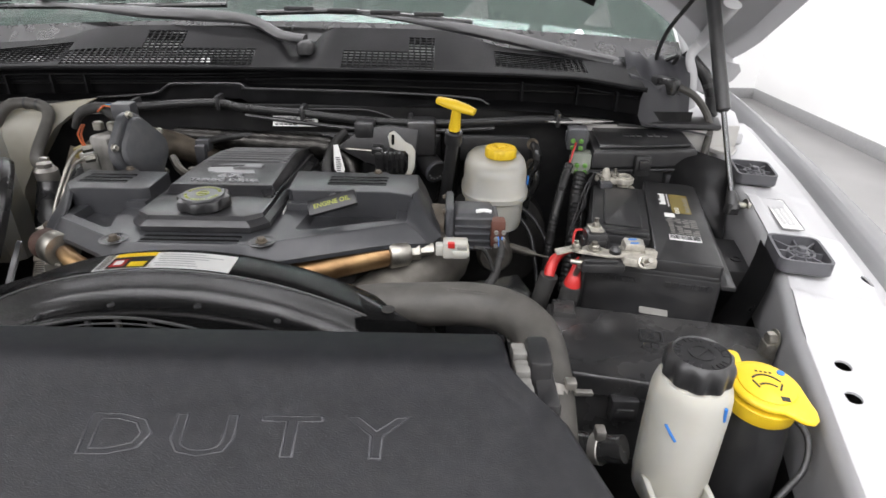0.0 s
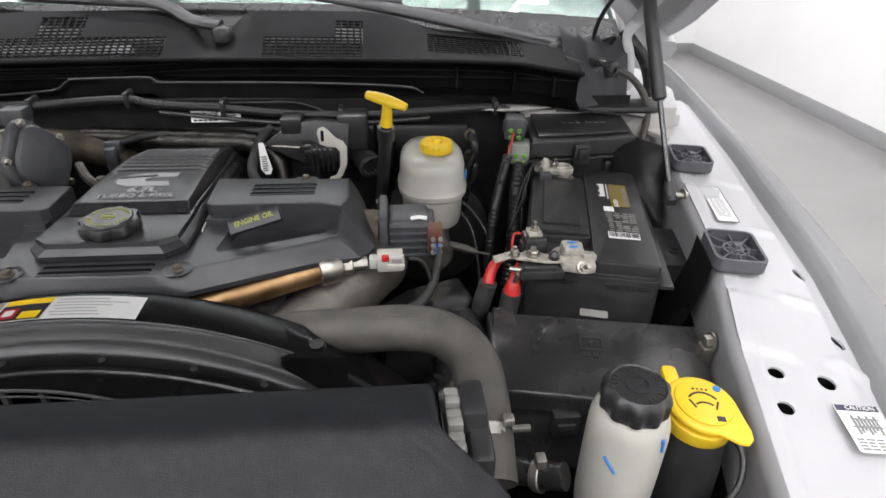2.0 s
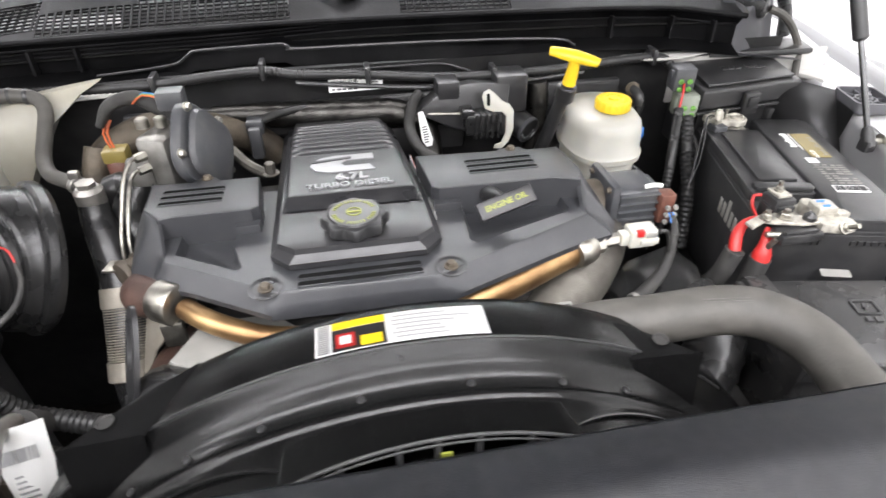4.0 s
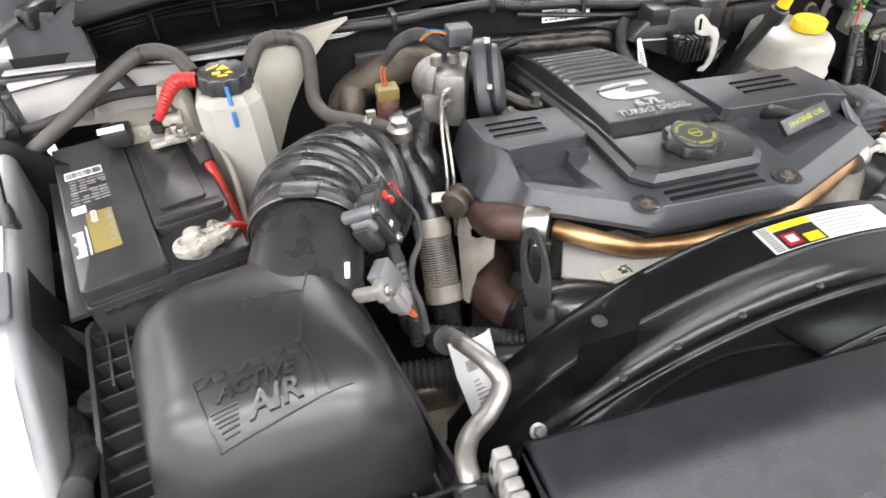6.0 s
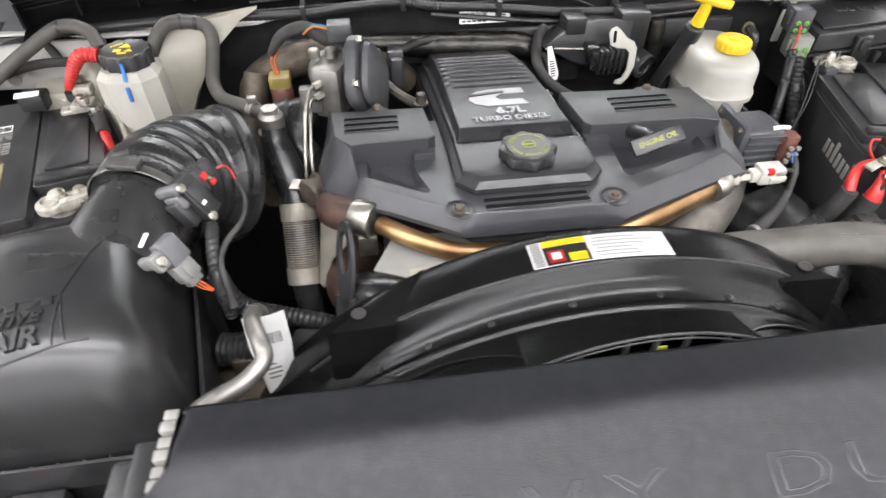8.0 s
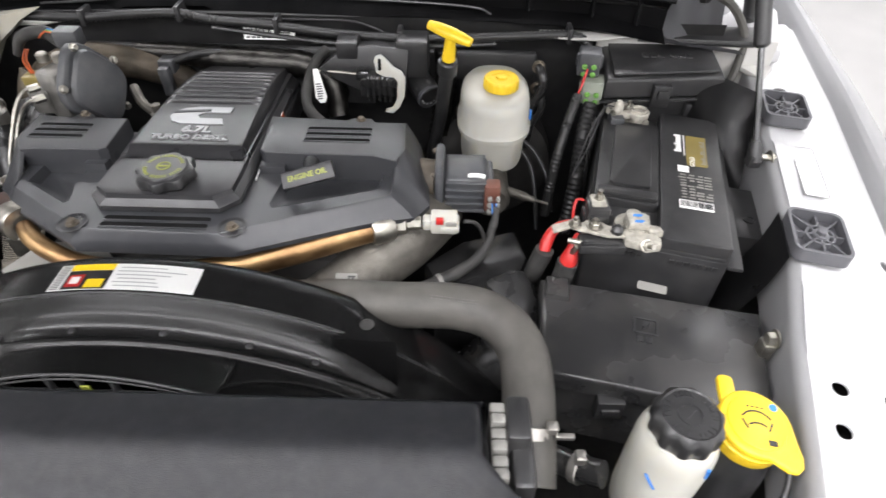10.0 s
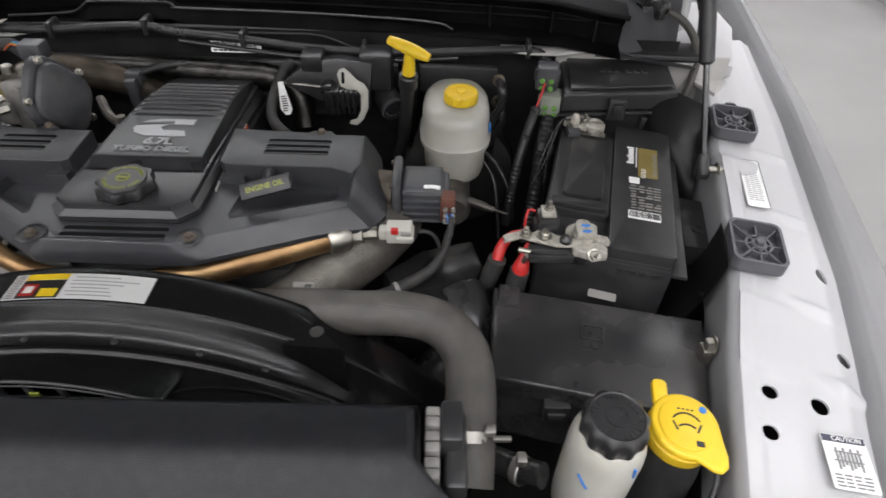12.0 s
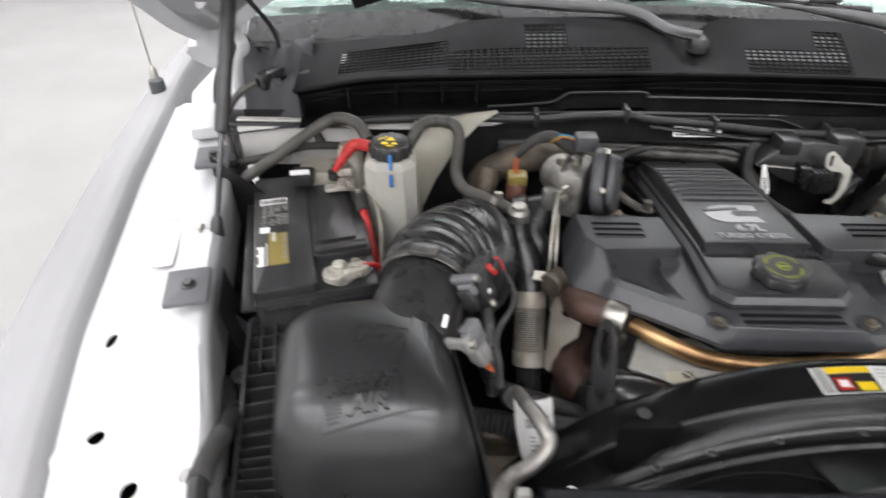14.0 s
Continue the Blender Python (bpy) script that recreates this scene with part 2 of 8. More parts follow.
def slab(bm, pts, z0, z1, bev=0.0, m=None, seg=2, zf=None):
    """A flat outline with thickness; zf(x, y) lifts it onto a slope."""
    lift = zf or (lambda x, y: 0)
    b2 = min(bev, (z1 - z0) / 2 * 0.98)
    cx, cy = sum(p[0] for p in pts) / len(pts), sum(p[1] for p in pts) / len(pts)

    def inset(d):
        out = []
        n = len(pts)
        for i in range(n):
            p0, p1, p2 = Vector(pts[i - 1]), Vector(pts[i]), Vector(pts[(i + 1) % n])
            e1, e2 = (p1 - p0).normalized(), (p2 - p1).normalized()
            n1, n2 = Vector((-e1.y, e1.x)), Vector((-e2.y, e2.x))
            nn = n1 + n2
            nn = nn / max(0.35, nn.dot(n1)) if nn.length > 1e-6 else n1
            q = p1 + d * nn
            out.append((q.x, q.y))
        return out
    area = sum(pts[i - 1][0] * pts[i][1] - pts[i][0] * pts[i - 1][1] for i in range(len(pts)))
    if area < 0:
        pts = pts[::-1]
    levels = [(0, z0), (0, z1)]
    if bev:
        levels = [(b2, z0), (0, z0 + b2)] + [(b2 * (1 - math.cos(a)), z1 - b2 + b2 * math.sin(a)) for a in [math.pi / 2 * i / seg for i in range(seg + 1)]]
    vs = loft(bm, [[(x, y, z + lift(x, y)) for x, y in (inset(d) if d else pts)] for d, z in levels])
    if m is not None:
        bmesh.ops.transform(bm, matrix=m, verts=vs)
    return vs


def sheet(bm, nu, nv, f, thick=0.0):
    """A sheet of nu x nv cells whose points are f(u, v)."""
    g = [[bm.verts.new(f(i / nu, j / nv)) for i in range(nu + 1)] for j in range(nv + 1)]
    fs = [bm.faces.new((g[j][i], g[j][i + 1], g[j + 1][i + 1], g[j + 1][i])) for j in range(nv) for i in range(nu)]
    if thick:
        bmesh.ops.solidify(bm, geom=fs, thickness=thick)
    return g


def hexbolt(bm, at, r=0.006, h=0.006, washer=0.009, up=(0, 0, 1)):
    m = along(at, Vector(at) + Vector(up))
    lathe(bm, [(washer, 0), (washer, 0.0015), (r * 1.1, 0.002)], m, 16)
    lathe(bm, [(r, 0.0018), (r, h - 0.001), (r * 0.85, h)], m, 6)


def word(name, text, size, m, material, parent, depth=0.0006, label="", bold=0.0, wide=1.0, outline=0.0):
    """Raised lettering in the built-in font, centred on the pose m."""
    cu = bpy.data.curves.new(name, "FONT")
    cu.body, cu.size, cu.extrude, cu.align_x, cu.align_y, cu.offset = text, size, depth, "CENTER", "CENTER", bold
    cu.resolution_u = 2
    if outline:
        cu.fill_mode, cu.extrude, cu.bevel_depth, cu.bevel_resolution = "NONE", 0.0, outline, 1
    tmp = bpy.data.objects.new(name, cu)
    scene.collection.objects.link(tmp)
    me = bpy.data.meshes.new_from_object(tmp.evaluated_get(bpy.context.evaluated_depsgraph_get()))
    bpy.data.objects.remove(tmp)
    me.materials.clear()
    me.materials.append(material)
    me.transform(root_of(parent).matrix_basis.inverted() @ m @ Matrix.Diagonal((wide, 1, 1, 1)))
    ob = new(name, me)
    ob.parent = parent
    return tagged(ob, label)


def bars(bm, m, w, h, rows, fill=0.55, th=0.0004, seed=3, cols=1):
    """Unreadable print: short bars of a text block's size, centred on m."""
    rnd = random.Random(seed)
    for r in range(rows):
        y = h / 2 - (r + 0.5) * h / rows
        for c in range(cols):
            x0 = -w / 2 + c * w / cols
            x1 = x0 + w / cols * rnd.uniform(0.65, 0.95)
            hh = h / rows * fill / 2
            box(bm, x0, x1, y - hh, y + hh, 0, th, m=m)


def barcode(bm, m, w, h, n=22, th=0.0004, seed=5):
    rnd = random.Random(seed)
    for i in range(n):
        x = -w / 2 + (i + 0.5) * w / n
        d = w / n * rnd.uniform(0.15, 0.42)
        box(bm, x - d, x + d, -h / 2, h / 2, 0, th, m=m)


def sticker(parent, m, w, h, r=0.002, material=None, name="label", label="", th=0.0006):
    bm = BM()
    slab(bm, rrect(-w / 2, w / 2, -h / 2, h / 2, r), 0, th, m=m)
    return part(name, bm, material or PAPER, parent, label)


# ---------------------------------------------------------------- the room
bm = BM()
box(bm, -6.5, 4.0, -6.0, 7.1, -0.05, 0.0)
tagged(new("floor", finish(bm, "floor", FLOORM)), "glossy light grey sealed workshop floor", "floor", kind="structure")
bm = BM()
box(bm, 4.0, 4.15, -6.0, 7.1, -0.05, CEIL)
wall_e = tagged(new("wall_east", finish(bm, "wall_east", WALLM)), "glossy white painted wall", "wall", kind="structure")
bm = BM()
box(bm, -6.5, 4.15, 7.1, 7.25, -0.05, CEIL)
tagged(new("wall_north", finish(bm, "wall_north", WALLM)), "glossy white painted wall", "wall", kind="structure")
bm = BM()
box(bm, -6.65, -6.5, -6.0, 7.25, -0.05, CEIL)
tagged(new("wall_west", finish(bm, "wall_west", WALLM)), "plain white painted wall", "wall", kind="structure")
bm = BM()
box(bm, -6.65, 4.15, -6.15, -6.0, -0.05, CEIL)
tagged(new("wall_south", finish(bm, "wall_south", WALLM)), "plain white painted wall", "wall", kind="structure")
bm = BM()
box(bm, -6.65, 4.15, -6.15, 7.25, CEIL, CEIL + 0.1)
tagged(new("ceiling", finish(bm, "ceiling", CEILM)), "plain white ceiling", "ceiling", kind="structure")
bm = BM()
box(bm, 3.985, 3.999, -6.0, 7.085, 0.0, 0.12, 0.003)
tagged(new("baseboard", finish(bm, "baseboard", BASEM)), "grey baseboard along the white wall", "baseboard", kind="structure")
bm = BM()
box(bm, -6.5, 3.985, 7.085, 7.099, 0.0, 0.12, 0.003)
tagged(new("baseboard", finish(bm, "baseboard", BASEM)), "grey baseboard along the white wall", "baseboard", kind="structure")
lamp_first = thing("ceiling_light", "long white ceiling light with a glowing diffuser", "ceiling light", (LAMPS[0][0], LAMPS[0][1], CEIL), group="ceiling lights")
bm = BM()
box(bm, -1.03, 1.03, -0.17, 0.17, -0.05, -0.001, 0.006)
part("housing", bm, CEILM, lamp_first, local=True)
bm = BM()
box(bm, -1.0, 1.0, -0.15, 0.15, -0.062, -0.051, 0.004)
part("diffuser", bm, GLOW, lamp_first, "glowing white diffuser", local=True)
for lx, ly in LAMPS[1:]:
    copy_thing(lamp_first, pose(lx, ly, CEIL))


# ---------------------------------------------------------------- the truck's body round the engine bay
def inner_x(y):
    return np.interp(y, [0.1, 0.425, 0.56, 0.675, 0.80, 0.94, 1.30], [0.565, 0.650, 0.687, 0.728, 0.756, 0.785, 0.86])


def groove_x(y):
    return np.interp(y, [0.05, 0.47, 0.55, 0.67, 0.82, 1.02, 1.433, 1.8], [0.70, 0.809, 0.834, 0.868, 0.898, 0.938, 1.0, 1.03])


def outer_x(y):
    return np.interp(y, [0.0, 0.35, 0.605, 0.765, 1.05, 1.491, 2.6], [0.76, 0.853, 0.910, 0.940, 0.985, 1.035, 1.06])


def top_z(y):
    return np.interp(y, [0.0, 0.35, 0.5, 0.7, 0.97, 1.3, 1.8], [1.11, 1.143, 1.157, 1.170, 1.186, 1.205, 1.225])


HOLES = [(0.840, 0.669, 0.0060, 0.0115), (0.814, 0.552, 0.0085, 0.0085), (0.760, 0.494, 0.0090, 0.0090), (0.713, 0.507, 0.0080, 0.0080),
         (0.698, 0.464, 0.0080, 0.0080), (0.852, 1.04, 0.010, 0.007), (0.846, 1.105, 0.008, 0.006), (0.72, 0.36, 0.009, 0.009)]


def ss(a, b, x):
    t = min(1.0, max(0.0, (x - a) / (b - a)))
    return t * t * (3 - 2 * t)


def smooth_bump(d, r):
    return max(0.0, 1 - (d / r) ** 2) ** 2


def fender(side, name, label):
    th = thing(name, label, "fender", (0, 0, 0))
    # the inner flange, with pressed ridges and punched holes
    nu, nv, ya, yb = 48, 330, 0.12, 1.28
    inset = 0.0 if side > 0 else 0.026
    bm = BM()
    pts = {}
    for j in range(nv + 1):
        y = ya + (yb - ya) * j / nv
        xi, xg = float(inner_x(y)) + 0.012 - inset, float(groove_x(y)) - 0.003
        for i in range(nu + 1):
            u = i / nu
            x = xi + (xg - xi) * u
            z = float(top_z(y)) + 0.004
            z -= 0.010 * smooth_bump(u - 1, 0.22)                        # the gutter beside the outer skin
            z += 0.0016 * (0.5 - 0.5 * math.tanh((x - xi - 0.017) * 900)) - 0.003
            # terraces across the inner half, falling softly to the outer half
            yy = y + 0.42 * (x - 0.72)
            terrace = 0.5 * (math.tanh((0.640 - yy) * 160) + math.tanh((yy - 0.533) * 160)) + 0.5 * (math.tanh((0.93 - yy) * 160) + math.tanh((yy - 0.76) * 160))
            z += 0.0034 * terrace * (0.5 - 0.5 * math.tanh((u - 0.46) * 14))
            z -= 0.0045 * (0.5 + 0.5 * math.tanh((u - 0.52) * 12))
            # lens-shaped pressings
            for px, py in ((0.806, 0.616), (0.800, 0.512), (0.842, 0.765), (0.868, 0.90)):
                along, across = (x - px) * 0.864 - (y - py) * 0.503, (x - px) * 0.503 + (y - py) * 0.864
                z += 0.0055 * smooth_bump(math.hypot(along / 0.036, across / 0.014), 1.0)
            pts[i, j] = bm.verts.new((x, y, z))
    for j in range(nv):
        for i in range(nu):
            bm.faces.new((pts[i, j], pts[i + 1, j], pts[i + 1, j + 1], pts[i, j + 1]))
    for hx, hy, ra, rb in (HOLES if side > 0 else [(0.817, 0.656, 0.0060, 0.0115), (0.774, 0.526, 0.0085, 0.0085), (0.714, 0.468, 0.0090, 0.0090), (0.662, 0.484, 0.0080, 0.0080), (0.69, 0.36, 0.009, 0.009)]):
        dead = [f for f in bm.faces if math.hypot((f.calc_center_median().x - hx) / ra, (f.calc_center_median().y - hy) / rb) < 1]
        near = {v for f in dead for v in f.verts}
        bmesh.ops.delete(bm, geom=dead, context="FACES")
        for v in near:
            if v.is_valid:
                dx, dy = (v.co.x - hx) / ra, (v.co.y - hy) / rb
                k = math.hypot(dx, dy)
                if k > 0.2:
                    v.co.x, v.co.y = hx + dx / k * ra, hy + dy / k * rb
    bmesh.ops.solidify(bm, geom=bm.faces[:], thickness=0.0025)
    bm.transform(Matrix.Diagonal((side, 1, 1, 1)))
    part("flange", bm, WHITE, th, "white pressed steel flange with round holes")
    bm = BM()
    sheet(bm, 30, 4, lambda u, v: (side * (float(inner_x(ya + (yb - ya) * u)) + 0.02 + v * (float(groove_x(ya + (yb - ya) * u)) - 0.03 - float(inner_x(ya + (yb - ya) * u)))), ya + (yb - ya) * u, float(top_z(ya + (yb - ya) * u)) - 0.05), 0.002)
    part("inner_panel", bm, DEEP, th, "dark panel below the flange")
    # the rounded inner edge and upright face
    bm = BM()

    def lip(u, v):
        y = ya + (yb - ya) * u
        x, z = float(inner_x(y)) - inset, float(top_z(y)) + 0.0035
        if v < 0.5:
            a = math.pi / 2 * v / 0.5
            return (side * (x + 0.012 - 0.012 * math.sin(a)), y, z - 0.012 + 0.012 * math.cos(a))
        return (side * (x + 0.004 * (v - 0.5)), y, z - 0.012 - (v - 0.5) * 2 * 0.085)
    sheet(bm, 60, 8, lip, 0.002)
    part("inner_face", bm, WHITE, th, "white upright inner face")
    # the outer skin
    bm = BM()
    prof = [(0.0, -0.012, -0.03), (0.0, 0.0, -0.006), (0.03, 0.004, 0.0), (0.25, 0.0, 0.004), (0.5, 0.0, 0.002), (0.75, 0.0, -0.003), (0.92, 0.006, -0.012), (1.0, 0.014, -0.034),
            (1.0, 0.045, -0.13), (1.0, 0.068, -0.25), (1.0, 0.075, -0.45), (1.0, 0.065, -0.62)]

    def skin(u, v):
        y = 0.0 + 1.95 * u
        k = v * (len(prof) - 1)
        i = min(int(k), len(prof) - 2)
        f = k - i
        a, b, c = [prof[i][q] * (1 - f) + prof[i + 1][q] * f for q in range(3)]
        g, o = float(groove_x(y)), float(outer_x(y)) + 1.4 * inset
        return (side * (g + (o - g) * a + b), y, float(top_z(y)) + 0.004 + c)
    sheet(bm, 70, 44, skin, 0.003)
    part("outer_skin", bm, WHITE, th, "glossy white outer fender skin")
    return th


fender_r = fender(1, "fender", "white truck fender with punched flange beside the engine bay")
fender_l = fender(-1, "fender", "white truck fender with antenna behind the air box")

# bay walls, floor and front support, dark and grimy
bay = thing("engine_bay_tub", "dark grimy inner walls of the engine bay", "engine bay")
for side in (1, -1):
    bm = BM()
    sheet(bm, 40, 6, lambda u, v: (side * (float(inner_x(0.12 + 1.15 * u)) + 0.012 + 0.01 * math.sin(u * 21) * v - 0.03 * v), 0.12 + 1.15 * u, float(top_z(0.12 + 1.15 * u)) - 0.088 - 0.5 * v - 0.04 * v * math.sin(9 * u)), 0.004)
    part("side_liner", bm, LINER, bay, "black splash liner")
bm = BM()
box(bm, -0.95, 0.95, 0.05, 1.3, 0.52, 0.56)
part("under_tray", bm, DEEP, bay)
bm = BM()
box(bm, -0.70, 0.70, 0.06, 0.12, 0.45, 1.10, 0.01)
part("front_support", bm, DEEP, bay)

bm = BM()


def firewall_pt(u, v):
    x = -0.77 + 1.54 * u
    y = 1.118 + 0.012 * math.sin(x * 9) * v + 0.02 * v
    return (x, y, 1.262 - 0.72 * v)


sheet(bm, 60, 20, firewall_pt, 0.006)
part("firewall", bm, LINER, bay, "black insulated firewall")
# pale metal behind the coolant bottle and at the corner of the scuttle
bm = BM()
slab(bm, [(-0.78, 1.10), (-0.78, 1.115), (-0.30, 1.115), (-0.33, 1.095), (-0.42, 1.085), (-0.47, 1.075), (-0.56, 1.075), (-0.64, 1.10)], 1.246, 1.250, 0.002)
part("scuttle_flange", bm, WHITE2, bay, "dusty white painted flange")
bm = BM()
slab(bm, [(0.47, 1.090), (0.47, 1.115), (0.62, 1.115), (0.62, 1.098), (0.56, 1.080), (0.52, 1.080)], 1.246, 1.250, 0.002)
part("scuttle_flange", bm, WHITE2, bay, "dusty white painted flange")
bm = BM()
box(bm, 0.565, 0.86, 1.108, 1.114, 1.16, 1.240, 0.003)
part("scuttle_panel", bm, WHITE2, bay, "dusty white painted panel")
bm = BM()
box(bm, -0.78, -0.56, 1.095, 1.105, 1.165, 1.238, 0.003)
part("scuttle_panel", bm, WHITE2, bay, "dusty white painted panel")


# ---------------------------------------------------------------- cowl, wipers, windscreen
def lip_y(x):
    return 1.128 + 0.02 * math.cos(x * 4) - 0.10 * max(0, abs(x) - 0.52)


def cowl_top(x):
    """Upper edge of the cowl panel: a scalloped line; a notch for the wiper pivot."""
    z = 1.384 - 0.05 * max(0.0, abs(x) - 0.3) - 0.02 * (0.5 + 0.5 * math.tanh((-0.42 - x) * 25))
    z -= 0.038 * math.exp(-((x - 0.025) / 0.034) ** 2)
    z -= 0.026 * (0.5 + 0.5 * math.tanh((x - 0.37) * 20))
    return z


def cowl_z(x):
    return 1.322 - 0.03 * max(0, abs(x) - 0.45) - 0.10 * max(0, abs(x) - 0.56)


cowl = thing("cowl_panel", "weathered black plastic cowl panel with air grilles", "cowl", (0, 1.2, 1.3))
bm = BM()


def cowl_pt(u, v):
    x = -0.67 + 1.34 * u
    y0, z0, z1 = lip_y(x), cowl_z(x), cowl_top(x)
    y = y0 + 0.118 * v
    z = z0 + (z1 - z0) * v
    return (x, y, z)


GR = [(-0.60, -0.41, 0.20, 0.70), (-0.41, -0.06, 0.08, 0.46), (-0.275, -0.20, 0.46, 0.86), (0.11, 0.285, 0.08, 0.46), (0.235, 0.285, 0.46, 0.80), (0.40, 0.57, 0.28, 0.78)]


def in_grille(x, v, pad=0.0):
    return any(a - pad < x < b + pad and c - pad * 8 < v < d + pad * 8 for a, b, c, d in GR)


nu, nv = 300, 24
g = sheet(bm, nu, nv, cowl_pt)
dead = []
bm.faces.ensure_lookup_table()
for f in bm.faces:
    c = f.calc_center_median()
    v = (c.y - lip_y(c.x)) / 0.118
    if in_grille(c.x, v):
        dead.append(f)
bmesh.ops.delete(bm, geom=dead, context="FACES")
bmesh.ops.solidify(bm, geom=bm.faces[:], thickness=0.003)
part("panel", bm, COWL, cowl)
for a, b, c, d in GR:
    bm = BM()
    x = a
    while x < b + 0.001:
        p, q = Vector(cowl_pt((x + 0.67) / 1.34, c)), Vector(cowl_pt((x + 0.67) / 1.34, d))
        p.z -= 0.001
        q.z -= 0.001
        box(bm, -0.0016, 0.0016, -0.001, 0.001, 0, (q - p).length, m=along(p, q))
        x += 0.0115
    rows = max(2, round((d - c) * 0.128 / 0.0085))
    for r in range(rows + 1):
        v = c + (d - c) * r / rows
        p, q = Vector(cowl_pt((a + 0.67) / 1.34, v)), Vector(cowl_pt((b + 0.67) / 1.34, v))
        p.z -= 0.001
        q.z -= 0.001
        box(bm, -0.0012, 0.0012, -0.0012, 0.0012, 0, (q - p).length, m=along(p, q))
    part("grille_mesh", bm, COWL, cowl, "fine black plastic grille")
bm = BM()
sheet(bm, 30, 3, lambda u, v: (-0.66 + 1.32 * u, lip_y(-0.66 + 1.32 * u) + 0.006 + 0.10 * v, cowl_z(0.5) - 0.028 + 0.02 * v), 0.002)
part("plenum", bm, DEEP, cowl, "dark air plenum below the grille")
# moulded end pieces
for side in (1, -1):
    bm = BM()
    sheet(bm, 40, 40, lambda u, v: (side * (0.650 + 0.150 * u - 0.03 * v * u), 1.088 + 0.135 * v, 1.246 + 0.075 * ss(0.15, 0.40, v - 0.25 * u + 0.10 * math.sin(5 * u)) + 0.040 * ss(0.55, 0.95, v) - 0.020 * u - 0.016 * math.exp(-((u - 0.42) / 0.10) ** 2) * ss(0.2, 0.5, v) + 0.006 * math.sin(11 * u + 3 * v) * v), 0.004)
    part("end_piece", bm, BRACKET, cowl, "folded grey moulded end piece")
    bm = BM()
    sheet(bm, 16, 10, lambda u, v: (side * (0.66 + 0.10 * u), 1.16 + 0.09 * v, 1.300 - 0.025 * u + 0.03 * v + 0.010 * math.sin(7 * v + 2 * u)), 0.004)
    part("end_flap", bm, COWL, cowl, "creased rubber end flap")
    bm = BM()
    slab(bm, [(side * x, y) for x, y in ((0.63, 1.108), (0.82, 1.098), (0.84, 1.16), (0.64, 1.16))][::side], 1.232, 1.244, 0.004)
    part("end_ledge", bm, BLACK, cowl)
    bm = BM()
    sweep(bm, [(side * x, y, z) for x, y, z in ((0.780, 1.23, 1.355), (0.796, 1.222, 1.335), (0.820, 1.218, 1.311), (0.840, 1.215, 1.273), (0.850, 1.215, 1.232))], 0.012, 10)
    part("weatherstrip", bm, BLKRUB, cowl, "black rubber weatherstrip")
    bm = BM()
    sweep(bm, [(side * x, y, z) for x, y, z in ((0.745, 1.14, 1.302), (0.769, 1.13, 1.291), (0.793, 1.125, 1.266), (0.806, 1.115, 1.235), (0.795, 1.09, 1.19), (0.775, 1.07, 1.15))], 0.0065, 8)
    part("washer_line", bm, RUBBER, cowl, "grey rubber line at the cowl end")
    bm = BM()
    box(bm, -0.012, 0.012, -0.03, 0.03, -0.02, 0.012, 0.008, m=pose(side * 0.725, 1.165, 1.305, 0, 0, 30 * side))
    part("rubber_seal", bm, BLKRUB, cowl)
# rolled front lip, apron and ledge below it
bm = BM()
sweep(bm, [(x, lip_y(x), cowl_z(x) + 0.001) for x in np.linspace(-0.67, 0.67, 40)], 0.0045, 8)
part("lip", bm, COWL, cowl, "rolled front lip")
bm = BM()


def apron_pt(u, v):
    x = -0.665 + 1.33 * u
    y, z = lip_y(x), cowl_z(x)
    if v < 0.35:
        return (x, y + 0.012 * v / 0.35, z - 0.002 - 0.016 * v / 0.35)
    if v < 0.7:
        return (x, y + 0.012, z - 0.018 - 0.030 * (v - 0.35) / 0.35)
    return (x, y + 0.012 - 0.03 * (v - 0.7) / 0.3, z - 0.048 - 0.012 * (v - 0.7) / 0.3)


sheet(bm, 60, 20, apron_pt, 0.003)
part("apron", bm, COWL, cowl)
bm = BM()
led = [(-0.34, 1.272), (-0.232, 1.281), (-0.205, 1.297), (-0.07, 1.301), (-0.06, 1.294), (0.16, 1.290), (0.37, 1.280), (0.39, 1.270)]
sheet(bm, 60, 5, lambda u, v: (-0.34 + 0.73 * u, 1.121 + 0.022 * v + (0.012 if v > 0.99 else 0), float(np.interp(-0.34 + 0.73 * u, [p[0] for p in led], [p[1] for p in led])) - 0.028 * (1 - v)), 0.003)
part("ledge", bm, COWL, cowl)
for x in (-0.66, -0.58, -0.50, -0.42, -0.36, 0.45, 0.55, 0.62):
    bm = BM()
    box(bm, x - 0.002, x + 0.002, lip_y(x) - 0.004, lip_y(x) + 0.014, cowl_z(x) - 0.046, cowl_z(x) - 0.012)
    part("rib", bm, COWL, cowl)
# thin beads on the apron's ridges and ledge edge, added to catch highlight lines
for dz, dy in ((-0.008, 0.004), (-0.014, 0.009), (-0.021, 0.009)):
    bm = BM()
    sweep(bm, [(x, lip_y(x) + dy, cowl_z(x) + dz - 0.004 * math.tanh((-x - 0.05) * 12)) for x in np.linspace(-0.66, 0.66, 60)], 0.0016, 6, 0.03)
    part("bead", bm, COWL, cowl)
bm = BM()
sweep(bm, [(x, 1.122, z - 0.001) for x, z in ((-0.34, 1.272), (-0.28, 1.276), (-0.232, 1.281), (-0.218, 1.287), (-0.205, 1.296), (-0.19, 1.299), (-0.09, 1.301), (-0.07, 1.300), (-0.062, 1.294), (-0.05, 1.2925), (0.16, 1.290), (0.35, 1.282), (0.39, 1.270))], 0.0020, 6, 0.01)
part("ledge_bead", bm, BLACK, cowl)
